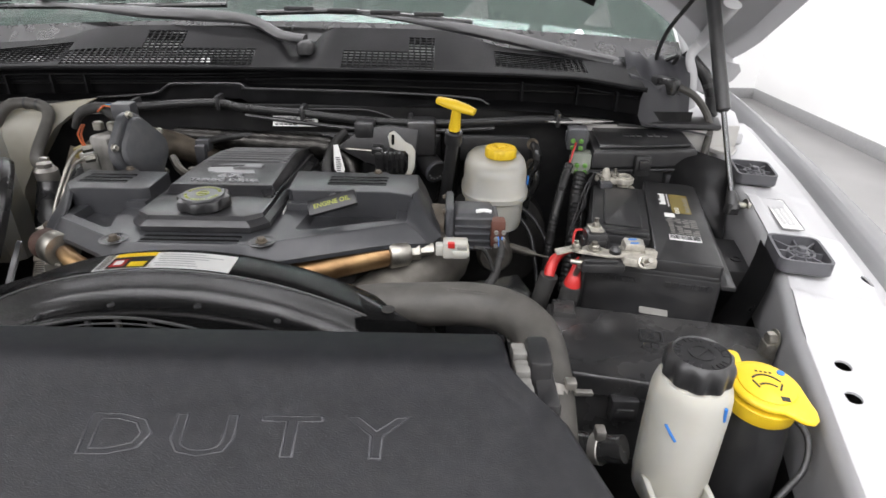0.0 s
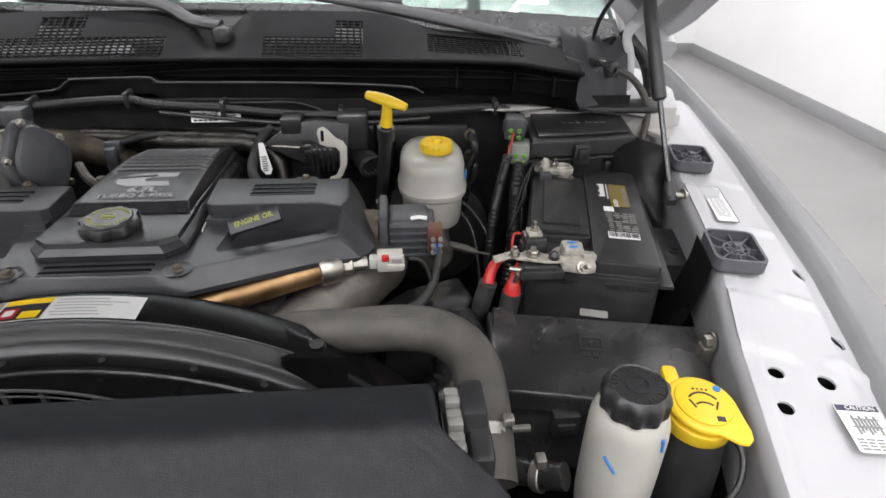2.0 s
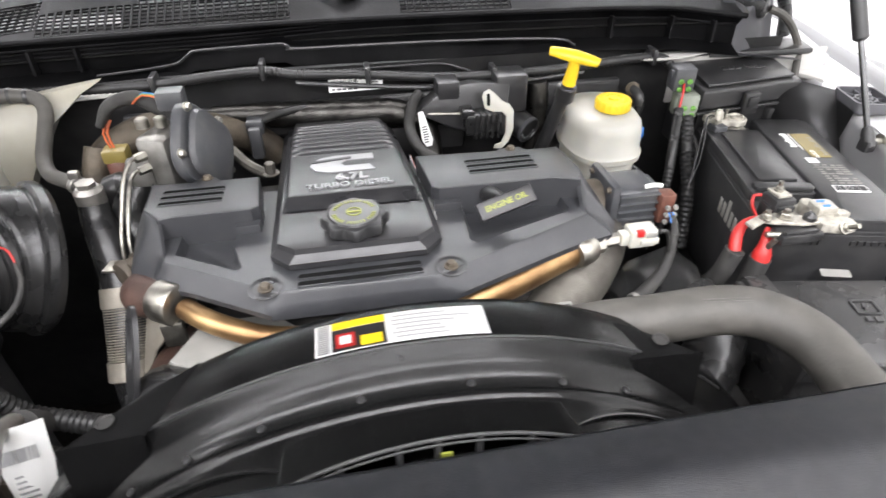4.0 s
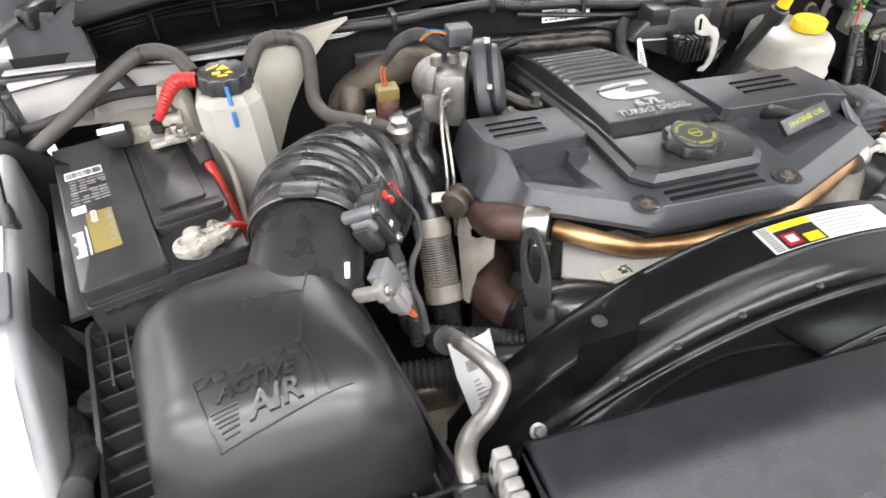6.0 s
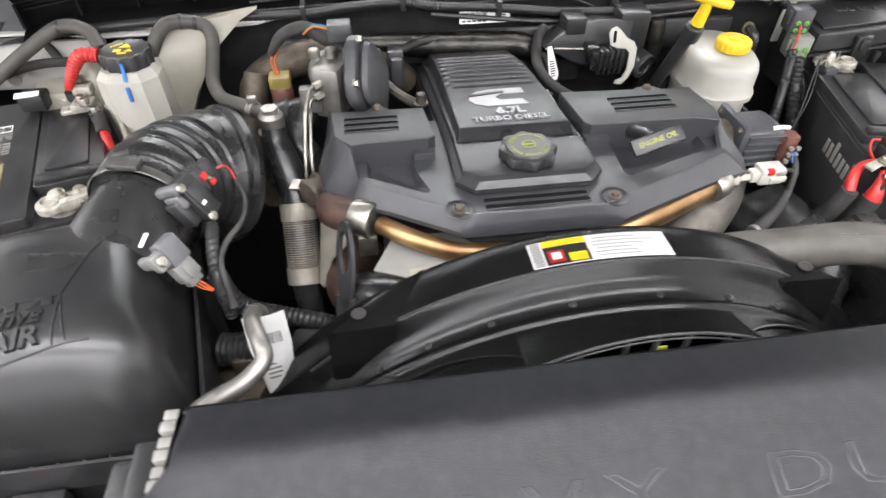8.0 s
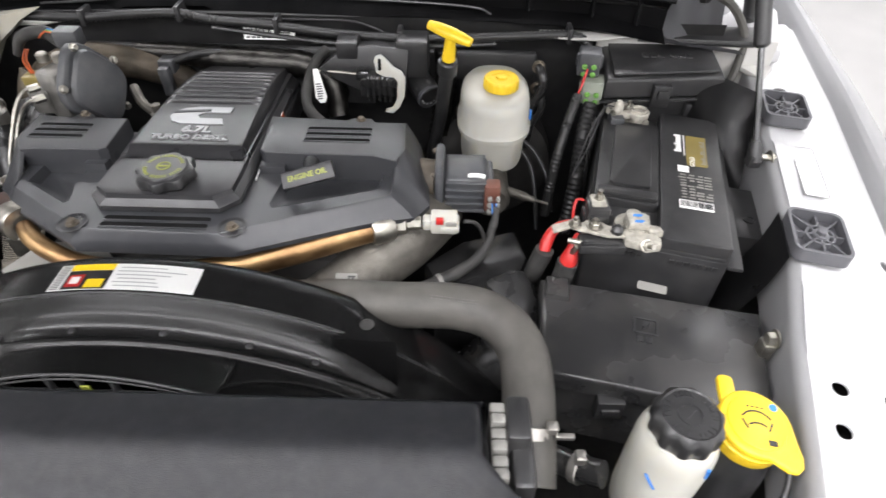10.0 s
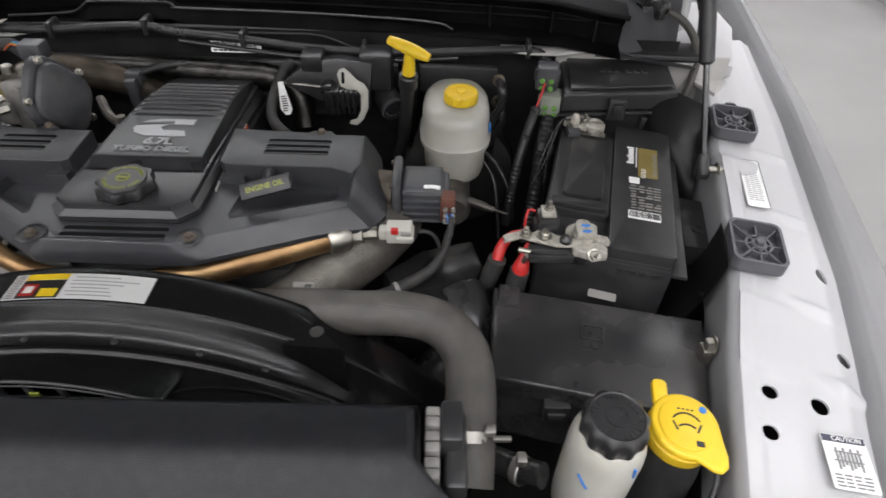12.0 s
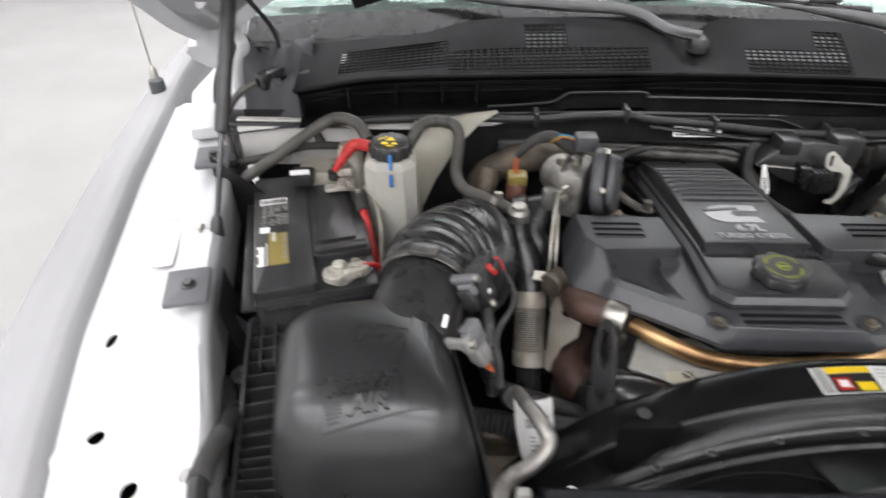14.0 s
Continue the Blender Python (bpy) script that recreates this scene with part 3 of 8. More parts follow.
bm = BM()
sweep(bm, [(x, 1.112, z) for x, z in ((-0.52, 1.260), (-0.367, 1.261), (-0.20, 1.266), (-0.12, 1.268), (-0.10, 1.266), (-0.075, 1.259), (-0.02, 1.257), (0.12, 1.258), (0.17, 1.256), (0.205, 1.245), (0.24, 1.236), (0.40, 1.238))], 0.0022, 6, 0.01)
part("seam_bead", bm, BLACK, cowl)


def wiper(name, pivot, arm, blade):
    w = thing(name, "black windscreen wiper arm with its blade", "wiper", pivot, group="wipers")
    bm = BM()
    lathe(bm, [(0.017, -0.012), (0.018, 0.0), (0.016, 0.008), (0.010, 0.014), (0.003, 0.016)], Matrix.Translation(pivot), 20)
    part("pivot_cap", bm, BLACK, w)
    bm = BM()
    sweep(bm, arm, [0.012, 0.011, 0.014, 0.013, 0.007, 0.005], 10, 0.02, flat=0.6)
    part("arm", bm, BLACK, w)
    bm = BM()
    sweep(bm, blade, 0.0055, 8, 0.03)
    part("blade", bm, BLKRUB, w)
    bm = BM()
    for k in (0.2, 0.4, 0.6, 0.8):
        p = Vector(blade[0]).lerp(Vector(blade[-1]), k) + Vector((0, 0, 0.012))
        box(bm, p.x - 0.03, p.x + 0.03, p.y - 0.004, p.y + 0.004, p.z - 0.003, p.z + 0.004, 0.001)
    part("bridge", bm, BLACK, w)
    return w


wiper("wiper", (0.035, 1.215, 1.352), [(0.035, 1.213, 1.366), (-0.02, 1.235, 1.372), (-0.08, 1.262, 1.395), (-0.20, 1.275, 1.402), (-0.34, 1.30, 1.405), (-0.55, 1.34, 1.415)],
      [(-0.75, 1.335, 1.405), (-0.45, 1.33, 1.41), (-0.15, 1.335, 1.417)])
wiper("wiper", (0.64, 1.20, 1.325), [(0.64, 1.20, 1.335), (0.58, 1.215, 1.345), (0.50, 1.24, 1.358), (0.40, 1.265, 1.375), (0.30, 1.28, 1.39), (0.12, 1.30, 1.41)],
      [(-0.08, 1.305, 1.405), (0.12, 1.30, 1.41), (0.36, 1.285, 1.395)])

bm = BM()


def screen_pt(u, v):
    x = -0.80 + 1.60 * u
    return (x * (1 - 0.12 * v), 1.285 + 0.75 * v, 1.352 + 0.62 * v - 0.03 * (x / 0.8) ** 2)


sheet(bm, 24, 12, screen_pt, 0.005)
windscreen = thing("windscreen", "pale green tinted truck windscreen with a black lower band", "windscreen", (0, 1.6, 1.5))
pane = part("pane", bm, GLASS, windscreen, "pale green tinted glass")
pane.visible_shadow = False
bm = BM()
sheet(bm, 24, 2, lambda u, v: Vector(screen_pt(u, 0.055 * v)) + Vector((0, -0.006, 0.003)), 0.002)
part("seal", bm, BLKRUB, windscreen, "black band along the windscreen base")
cab = thing("truck_cab", "white truck cab behind the windscreen", "truck cab", (0, 2.0, 1.0))
for side in (1, -1):
    bm = BM()
    sweep(bm, [(side * 0.86, 1.26, 1.30), (side * 0.82, 1.5, 1.53), (side * 0.74, 2.02, 1.95), (side * 0.70, 2.5, 2.02)], [0.05, 0.04, 0.035, 0.035], 10, 0.05)
    part("a_pillar", bm, WHITE, cab)
    bm = BM()
    sheet(bm, 8, 10, lambda u, v: (side * (1.04 - 0.06 * v ** 3), 1.97 + 1.3 * u, 0.45 + 0.85 * v), 0.01)
    part("door", bm, WHITE, cab, "white cab door")
bm = BM()
sheet(bm, 10, 6, lambda u, v: (-0.72 + 1.44 * u, 2.03 + 1.3 * v, 1.98 + 0.05 * math.sin(math.pi * v)), 0.02)
part("roof", bm, WHITE, cab)
bm = BM()
sheet(bm, 20, 8, lambda u, v: (-0.80 + 1.60 * u, 1.30 + 0.55 * v, 1.315 + 0.10 * math.sin(2.2 * v)), 0.01)
part("dashboard", bm, DASH, cab, "grey dashboard top")
bm = BM()
box(bm, -0.95, 0.95, 3.2, 3.25, 0.6, 1.98)
box(bm, -0.95, 0.95, 1.35, 3.25, 0.6, 0.65)
part("cab_shell", bm, SEAT, cab)

# the raised hood with its hinges and gas struts
HA = radians(38)


def rear_cut(x):
    return 0.27 * (1 - min(1, abs(x) / 0.93) ** 4)


def hood_at(x, s, drop=0.0):
    """A point of the hood: s metres from its rear edge, drop below its skin."""
    return Vector((x, 1.292 - s * math.cos(HA) - drop * math.sin(HA), 1.338 + s * math.sin(HA) - drop * math.cos(HA)))


hood = thing("raised_hood", "raised white truck hood showing its pressed underside", "hood", (0, 1.26, 1.37))
bm = BM()


def hood_w(s):
    return float(np.interp(s, [0, 0.012, 0.03, 0.06, 0.10, 0.3, 0.9, 1.2], [0.82, 0.850, 0.870, 0.888, 0.900, 0.915, 0.90, 0.86]))


sheet(bm, 60, 90, lambda u, v: hood_at((2 * u - 1) * hood_w(1.2 * v), rear_cut((2 * u - 1) * 0.93) * (1 - v) + 1.2 * v, 0.03 * (abs(2 * u - 1) > 0.97) - 0.05 * (1 - (2 * u - 1) ** 2)), 0.004)
part("skin", bm, WHITE, hood)
bm = BM()
sheet(bm, 80, 90, lambda u, v: hood_at((2 * u - 1) * (hood_w(1.12 * v + 0.03) - 0.02), 0.03 + rear_cut((2 * u - 1) * 0.93) * (1 - v) + 1.12 * v,
      0.025 - 0.04 * (1 - (2 * u - 1) ** 2) + 0.018 * math.tanh(6 * (math.sin(u * 18.8) * math.sin(v * 9.4) - 0.2))), 0.003)
part("inner_panel", bm, WHITE, hood, "white pressed inner panel")
# unseen dark pad, added under the hood to darken bounce and reflections below
bm = BM()
sheet(bm, 48, 48, lambda u, v: hood_at(-0.55 + 1.10 * u, 0.24 + 0.13 * (1 - (2 * u - 1) ** 2) * (1 - v) + 0.60 * v, 0.052 - 0.03 * (1 - (2 * u - 1) ** 2) + 0.006 * abs(math.sin(u * 22) * math.sin(v * 15))), 0.010)
part("unseen_dark_pad", bm, DEEP, hood, "unseen black pad added to darken reflections in the bay")
for side in (1, -1):
    bm = BM()
    p0, p1 = Vector((side * 0.80, 1.21, 1.25)), hood_at(side * 0.80, 0.10, 0.03)
    sweep(bm, [p0, (side * 0.79, 1.20, 1.31), (side * 0.775, 1.195, 1.35), p1 + Vector((0, 0.02, 0)), hood_at(side * 0.79, 0.22, 0.03)], [0.016, 0.013, 0.012, 0.013, 0.016], 12, 0.008, flat=0.55)
    part("hinge", bm, WHITE, hood, "white pressed steel hinge arm")
    bm = BM()
    sweep(bm, [(side * 0.74, 1.24, 1.30), (side * 0.75, 1.19, 1.35), hood_at(side * 0.72, 0.06, 0.05), hood_at(side * 0.70, 0.16, 0.05), hood_at(side * 0.72, 0.24, 0.03)], 0.004, 8)
    part("washer_hose", bm, BLKRUB, hood)

for side in (1, -1):
    strut = thing("gas_strut", "black gas strut with a bright rod holding the hood up", "gas strut", (side * 0.752, 0.864, 1.182), group="hood struts")
    a, b = Vector((side * 0.752, 0.864, 1.182)), Vector((side * 0.708, 1.045, 1.533))
    mid = a.lerp(b, 0.36)
    bm = BM()
    rod(bm, a, mid, 0.0042, 12)
    part("rod", bm, CHROME, strut, "thin bright steel rod")
    bm = BM()
    lathe(bm, [(0.006, 0), (0.0105, 0.004), (0.0105, (b - mid).length - 0.01), (0.006, (b - mid).length)], along(mid, b), 16)
    part("cylinder", bm, BLACK, strut, "black cylinder")
    bm = BM()
    lathe(bm, [(0.006, -0.010), (0.0092, -0.007), (0.0092, 0.012), (0.006, 0.022)], along(a, b), 14)
    box(bm, a.x - 0.009, a.x + 0.009, a.y - 0.009, a.y + 0.009, a.z - 0.014, a.z + 0.004, 0.003)
    part("socket", bm, BLACK, strut)
    bm = BM()
    rod(bm, a, a + Vector((side * 0.035, 0, -0.002)), 0.005, 10)
    hexbolt(bm, a + Vector((side * 0.02, 0, -0.001)), 0.007, 0.006, 0.011, (side, 0, 0))
    part("ball_stud", bm, STEEL, strut)


for side in (1, -1):
    bm = BM()
    slab(bm, [(side * x, y) for x, y in ((0.80, 1.13), (0.87, 1.11), (0.93, 1.28), (0.93, 1.62), (0.80, 1.62), (0.78, 1.2))][::side], 1.20, 1.226, 0.006)
    solo("hinge_plinth", bm, WHITE, "white painted body shelf under the hood hinge", "body panel", "hinge shelves")


def mount(x, y, z, ribbed):
    """A plastic liner mount clipped over the flange."""
    side = 1 if x > 0 else -1
    w = thing("liner_mount", "grey plastic ribbed liner mount screwed on the flange" if ribbed else "flat grey plastic liner mount screwed on the flange", "mount", (x, y, z), rz=-14 * side, group="liner mounts")
    bm = BM()
    if ribbed:
        slab(bm, rrect(-0.036, 0.036, -0.043, 0.043, 0.012), -0.014, -0.010, 0.0015)
        ring = rrect(-0.036, 0.036, -0.043, 0.043, 0.012)
        inn = rrect(-0.032, 0.032, -0.039, 0.039, 0.010)
        loft(bm, [[(p[0], p[1], -0.012) for p in ring], [(p[0], p[1], 0.004) for p in ring], [(p[0], p[1], 0.004) for p in inn], [(p[0], p[1], -0.012) for p in inn]], False, False)
    else:
        slab(bm, rrect(-0.026, 0.028, -0.034, 0.034, 0.004), -0.004, 0.004, 0.0015)
    part("plate", bm, BRACKET, w, local=True)
    if ribbed:
        bm = BM()
        for a in range(0, 360, 45):
            d = 0.052 if a % 90 else 0.040
            q = Vector((min(0.029, max(-0.033, math.cos(radians(a)) * d)), min(0.04, max(-0.04, math.sin(radians(a)) * d)), 0))
            box(bm, -0.0012, 0.0012, -0.005, 0.005, 0, max(0.02, q.length), m=along((0.003, 0, -0.006), (0.003 + q.x, q.y, -0.006)) @ pose(0, 0, 0, 0, 0, 0))
        part("rib", bm, BRACKET, w, local=True)
        bm = BM()
        lathe(bm, [(0.019, -0.011), (0.019, -0.001), (0.016, -0.001), (0.016, -0.011)], Matrix.Translation((0.003, 0, 0)), 20, False, False)
        lathe(bm, [(0.012, -0.012), (0.011, -0.001), (0.006, 0.0)], Matrix.Translation((0.003, 0, 0)), 16)
        part("boss", bm, BRACKET, w, local=True)
    bm = BM()
    hexbolt(bm, (0.003, 0, -0.001 if ribbed else 0.004), 0.007, 0.007, 0.010)
    part("screw", bm, BLACK if not ribbed else BRACKET, w, local=True)
    # the flap that hangs down on the bay side
    bm = BM()
    sheet(bm, 8, 8, lambda u, v: (-side * (0.038 + 0.06 * v * v + 0.002), -0.045 + 0.09 * u + v * 0.02, -0.008 - 0.20 * v), 0.003)
    part("flap", bm, BLACK, w, "black flap hanging into the bay", local=True)
    if ribbed:
        w.matrix_basis = w.matrix_basis @ Matrix.Diagonal((0.86, 0.93, 1, 1))
    return w


mount(0.762, 0.697, 1.190, True)
mount(0.826, 0.967, 1.204, True)
mount(-0.740, 0.722, 1.195, False)
mount(-0.806, 1.030, 1.214, False)


# ---------------------------------------------------------------- engine cover
def deck_z(y):
    return 1.212 - 0.05 * (y - 0.66)


eng = thing("engine_cover", "dark grey plastic engine cover with raised centre and vent slots", "engine cover", (0.02, 0.75, 1.19))
INL = [(-0.078, 0.652), (-0.195, 0.727), (-0.204, 0.772), (-0.222, 0.797), (-0.228, 0.864)]
INR = [(0.072, 0.648), (0.256, 0.728), (0.262, 0.766), (0.270, 0.795), (0.266, 0.862)]
OTL = [(-0.086, 0.641), (-0.206, 0.715), (-0.241, 0.756), (-0.248, 0.800), (-0.238, 0.873)]
OTR = [(0.090, 0.638), (0.285, 0.714), (0.303, 0.746), (0.299, 0.800), (0.286, 0.873)]
PADZ, DECK = 0.022, -0.004


# the sunk deck between the pads, with a sloping hollow in front of each
HOLLOWS = (([(-0.186, 0.739), (-0.120, 0.697), (-0.116, 0.702), (-0.121, 0.720), (-0.128, 0.745), (-0.128, 0.778), (-0.186, 0.778)],
            [(-0.182, 0.750), (-0.136, 0.724), (-0.130, 0.726), (-0.129, 0.732), (-0.131, 0.748), (-0.131, 0.778), (-0.182, 0.778)]),
           ([(0.122, 0.697), (0.238, 0.740), (0.243, 0.748), (0.243, 0.780), (0.124, 0.780), (0.121, 0.748), (0.117, 0.706)],
            [(0.136, 0.725), (0.226, 0.756), (0.237, 0.760), (0.239, 0.780), (0.127, 0.780), (0.126, 0.750), (0.128, 0.732)]))
bm = BM()
edges = []
for loop in [INL[::-1] + INR] + [top for top, low in HOLLOWS]:
    vs = [bm.verts.new((x, y, deck_z(y) + DECK)) for x, y in loop]
    edges += [bm.edges.new((a, b)) for a, b in zip(vs, vs[1:] + vs[:1])]
bmesh.ops.triangle_fill(bm, use_beauty=True, use_dissolve=False, edges=edges, normal=(0, 0, 1))
part("deck", bm, COVER, eng, angle=20)
for top, low in HOLLOWS:
    bm = BM()
    mid = [(a[0] * 0.88 + b[0] * 0.12, a[1] * 0.88 + b[1] * 0.12) for a, b in zip(top, low)]
    loft(bm, [[(x, y, deck_z(y) + DECK) for x, y in top], [(x, y, deck_z(y) + DECK - 0.0012) for x, y in mid], [(x, y, deck_z(y) + DECK - 0.012) for x, y in low]], False, True)
    part("hollow", bm, COVER, eng, "sunk tray in the cover", angle=50)
# the two raised rear pads
for pts in ([(-0.204, 0.773), (-0.186, 0.776), (-0.109, 0.776), (-0.100, 0.782), (-0.106, 0.856), (-0.150, 0.857), (-0.157, 0.866), (-0.175, 0.866), (-0.182, 0.857), (-0.228, 0.860), (-0.222, 0.797)],
            [(0.090, 0.786), (0.098, 0.779), (0.232, 0.778), (0.262, 0.766), (0.270, 0.795), (0.266, 0.862), (0.226, 0.862), (0.219, 0.872), (0.194, 0.872), (0.187, 0.866), (0.084, 0.872)]):
    bm = BM()
    slab(bm, pts, -0.03, PADZ, 0.0025, seg=3, zf=lambda x, y: deck_z(y))
    part("raised_pad", bm, COVER, eng, angle=30)
# a thinner tongue below each pad's front edge
for pts in ([(-0.128, 0.767), (-0.102, 0.767), (-0.100, 0.80), (-0.128, 0.80)], [(0.090, 0.770), (0.122, 0.770), (0.122, 0.80), (0.090, 0.80)]):
    bm = BM()
    slab(bm, pts, -0.03, 0.006, 0.0022, zf=lambda x, y: deck_z(y))
    part("pad_step", bm, COVER, eng, angle=30)
# the sloping skirt all round the front
bm = BM()
KN = 14


def ring_pts(ch_l, ch_r):
    line = ch_l[::-1] + ch_r
    out = []
    for a, b in zip(line, line[1:]):
        out += [(a[0] + (b[0] - a[0]) * k / KN, a[1] + (b[1] - a[1]) * k / KN) for k in range(KN)]
    return out + [line[-1]]


inn, outr = ring_pts(INL, INR), ring_pts(OTL, OTR)


def skirt_row(f, drop):
    row = []
    for (xi, yi), (xo, yo) in zip(inn, outr):
        top = deck_z(yi) + DECK + 0.0012 + (PADZ - DECK - 0.0014) * ss(0.735, 0.786, yi)
        low = 1.190 - 0.012 * ss(0.70, 0.75, yi)
        z = top + (low - top) * f
        g = math.copysign(abs(f) ** 0.8, f)
        row.append((xi + (xo - xi) * g, yi + (yo - yi) * g, z - drop))
    return row


loft(bm, [skirt_row(-0.05, 0.004), skirt_row(0.0, 0.0), skirt_row(0.04, 0.0), skirt_row(0.10, 0.0008), skirt_row(0.5, 0.0), skirt_row(1.0, 0.0), skirt_row(1.0, 0.006)], False, False, closed=False)
part("skirt", bm, COVER, eng, angle=30)
# vent slots: flat bars, not cut open, whose near-black colour paints the shade inside
for cx, w, ys, h in ((-0.176, 0.034, (0.806, 0.820, 0.834), 0.022), (0.182, 0.042, (0.812, 0.826, 0.840), 0.022), (0.0, 0.060, (0.661, 0.673), -0.004)):
    for y in ys:
        bm = BM()
        slab(bm, rrect(cx - w, cx + w, y - 0.0040, y + 0.0040, 0.003, 2), h - 0.006, h + 0.0006, zf=lambda a, b: deck_z(b))
        part("vent_slot", bm, SLOT_SHADE, eng, "vent slot as a flat bar with its shade in the colour")
        bm = BM()
        slab(bm, rrect(cx - w, cx + w, y - 0.0052, y - 0.0036, 0.0007, 2), h - 0.004, h + 0.0012, zf=lambda a, b: deck_z(b))
        part("slot_edge", bm, COVER, eng)
# bolts in round recesses
for bx, by in ((-0.090, 0.660), (0.088, 0.660)):
    bm = BM()
    lathe(bm, [(0.016, 0.0006), (0.0165, 0.0016), (0.014, 0.0016), (0.012, 0.0004)], Matrix.Translation((bx, by, deck_z(by) - 0.004)), 20)
    part("bolt_seat", bm, VALVE, eng)
    bm = BM()
    hexbolt(bm, (bx, by, deck_z(by) - 0.0036), 0.0050, 0.006, 0.0072)
    part("bolt", bm, IRON, eng, "dull brownish bolt")
for bx, by in ((-0.166, 0.862), (0.206, 0.866)):
    bm = BM()
    hexbolt(bm, (bx, by, deck_z(by) + 0.0205), 0.0050, 0.006, 0.0072)
    part("bolt", bm, IRON, eng, "dull brownish bolt")


# the black valve cover that rises through the middle
def vz(y):
    return float(np.interp(y, [0.66, 0.768, 0.80, 0.93, 1.0, 1.05, 1.09], [1.2290, 1.2240, 1.2225, 1.2150, 1.2035, 1.1920, 1.1800]))


def top_of(y):
    """Height of the badge plate, which rises behind a step and rolls down at its rear."""
    return float(np.interp(y, [0.768, 0.772, 0.784, 0.85, 0.92, 0.97, 1.01, 1.05, 1.075, 1.09], [1.2235, 1.2245, 1.2325, 1.2300, 1.2255, 1.2195, 1.2115, 1.2010, 1.1930, 1.1800]))


VC = [(-0.058, 0.694), (0.058, 0.694), (0.076, 0.708), (0.076, 0.745), (0.074, 0.80), (0.062, 1.06), (0.048, 1.078), (-0.068, 1.078), (-0.082, 1.06), (-0.076, 0.80), (-0.076, 0.745), (-0.076, 0.708)]


def vc_ring(d, dz):
    """The outline moved out by d, and down by dz."""
    out = []
    for x, y in VC:
        out.append((x + d * max(-1, min(1, x / 0.06)), y + d * (-1 if y < 0.70 else (-0.45 if y < 0.71 else (1 if y > 1.07 else 0))), vz(y) - dz))
    return out


bm = BM()
loft(bm, [vc_ring(0.013, 0.06), vc_ring(0.013, 0.0265), vc_ring(0.0115, 0.0240), vc_ring(0.0075, 0.0230), vc_ring(0.0075, 0.0195), vc_ring(0.0105, 0.0180), vc_ring(0.0105, 0.0120), vc_ring(0.0085, 0.0100), vc_ring(0.0035, 0.0060), vc_ring(0.0020, 0.0006), vc_ring(0.0, 0.0)], False, True)
valve = part("valve_cover", bm, VALVE, eng, "black valve cover", angle=20)
# the badge plate behind the step, with cross ribs over its rear
bm = BM()
PY = [0.768, 0.770, 0.774, 0.783, 0.786] + [0.79 + 0.0025 * k for k in range(116)] + [1.084, 1.09]
PU = [(-1.06, 0.018), (-1.0, 0.0022), (-0.985, 0.0006)] + [(-0.96 + 0.08 * k, 0.0) for k in range(25)] + [(0.985, 0.0006), (1.0, 0.0022), (1.06, 0.018)]


def plate_pt(u, v):
    y = PY[round(v * (len(PY) - 1))]
    t, drop = PU[round(u * (len(PU) - 1))]
    w = float(np.interp(y, [0.768, 0.79, 1.09], [0.073, 0.070, 0.063]))
    mid = float(np.interp(y, [0.77, 1.09], [0.0, -0.010]))
    rib = max(0.0, math.sin((y - 0.893) * 2 * math.pi / 0.0175)) ** 0.7 if 0.893 < y < 1.033 and abs(t) < 0.9 else 0.0
    return (mid + w * t, y, top_of(y) - drop * ss(0.768, 0.784, y) + 0.0024 * rib)


sheet(bm, len(PU) - 1, len(PY) - 1, plate_pt)
part("badge_plate", bm, VALVE, eng, "ribbed black badge plate", angle=30)
# oil filler cap
bm = BM()
CAPC = (0.000, 0.722, vz(0.722) - 0.005)
ring = []
for zz, rr, lob in ((0.0, 0.026, 0.0), (0.006, 0.027, 0.0006), (0.008, 0.0305, 0.0020), (0.010, 0.0318, 0.0026), (0.018, 0.0318, 0.0026), (0.0205, 0.0306, 0.0020), (0.0215, 0.0265, 0.0004), (0.0235, 0.0255, 0.0)):
    ring.append([(CAPC[0] + (rr + lob * math.cos(8 * 2 * math.pi * i / 96)) * math.cos(2 * math.pi * i / 96), CAPC[1] + (rr + lob * math.cos(8 * 2 * math.pi * i / 96)) * math.sin(2 * math.pi * i / 96), CAPC[2] + zz) for i in range(96)])
loft(bm, ring)
cap = part("oil_filler_cap", bm, BLACK, eng, "black lobed oil filler cap with yellow print")
bm = BM()
for a0, a1 in ((20, 60), (68, 115), (125, 168), (190, 240), (250, 300), (310, 350)):
    for a in range(a0, a1, 9):
        p = Vector((CAPC[0] + 0.0205 * math.cos(radians(a)), CAPC[1] + 0.0205 * math.sin(radians(a)), CAPC[2] + 0.0232))
        box(bm, -0.0020, 0.0020, -0.0007, 0.0007, 0, 0.0008, m=Matrix.Translation(p) @ pose(0, 0, 0, 0, 0, a))
lathe(bm, [(0.008, 0.0236), (0.008, 0.0241), (0.0065, 0.0241), (0.0065, 0.0236)], Matrix.Translation(CAPC), 20, False, False)
box(bm, CAPC[0] - 0.006, CAPC[0] + 0.006, CAPC[1] - 0.0015, CAPC[1] + 0.0015, CAPC[2] + 0.0232, CAPC[2] + 0.0241)
part("print", bm, LIME, cap, "worn yellow print")
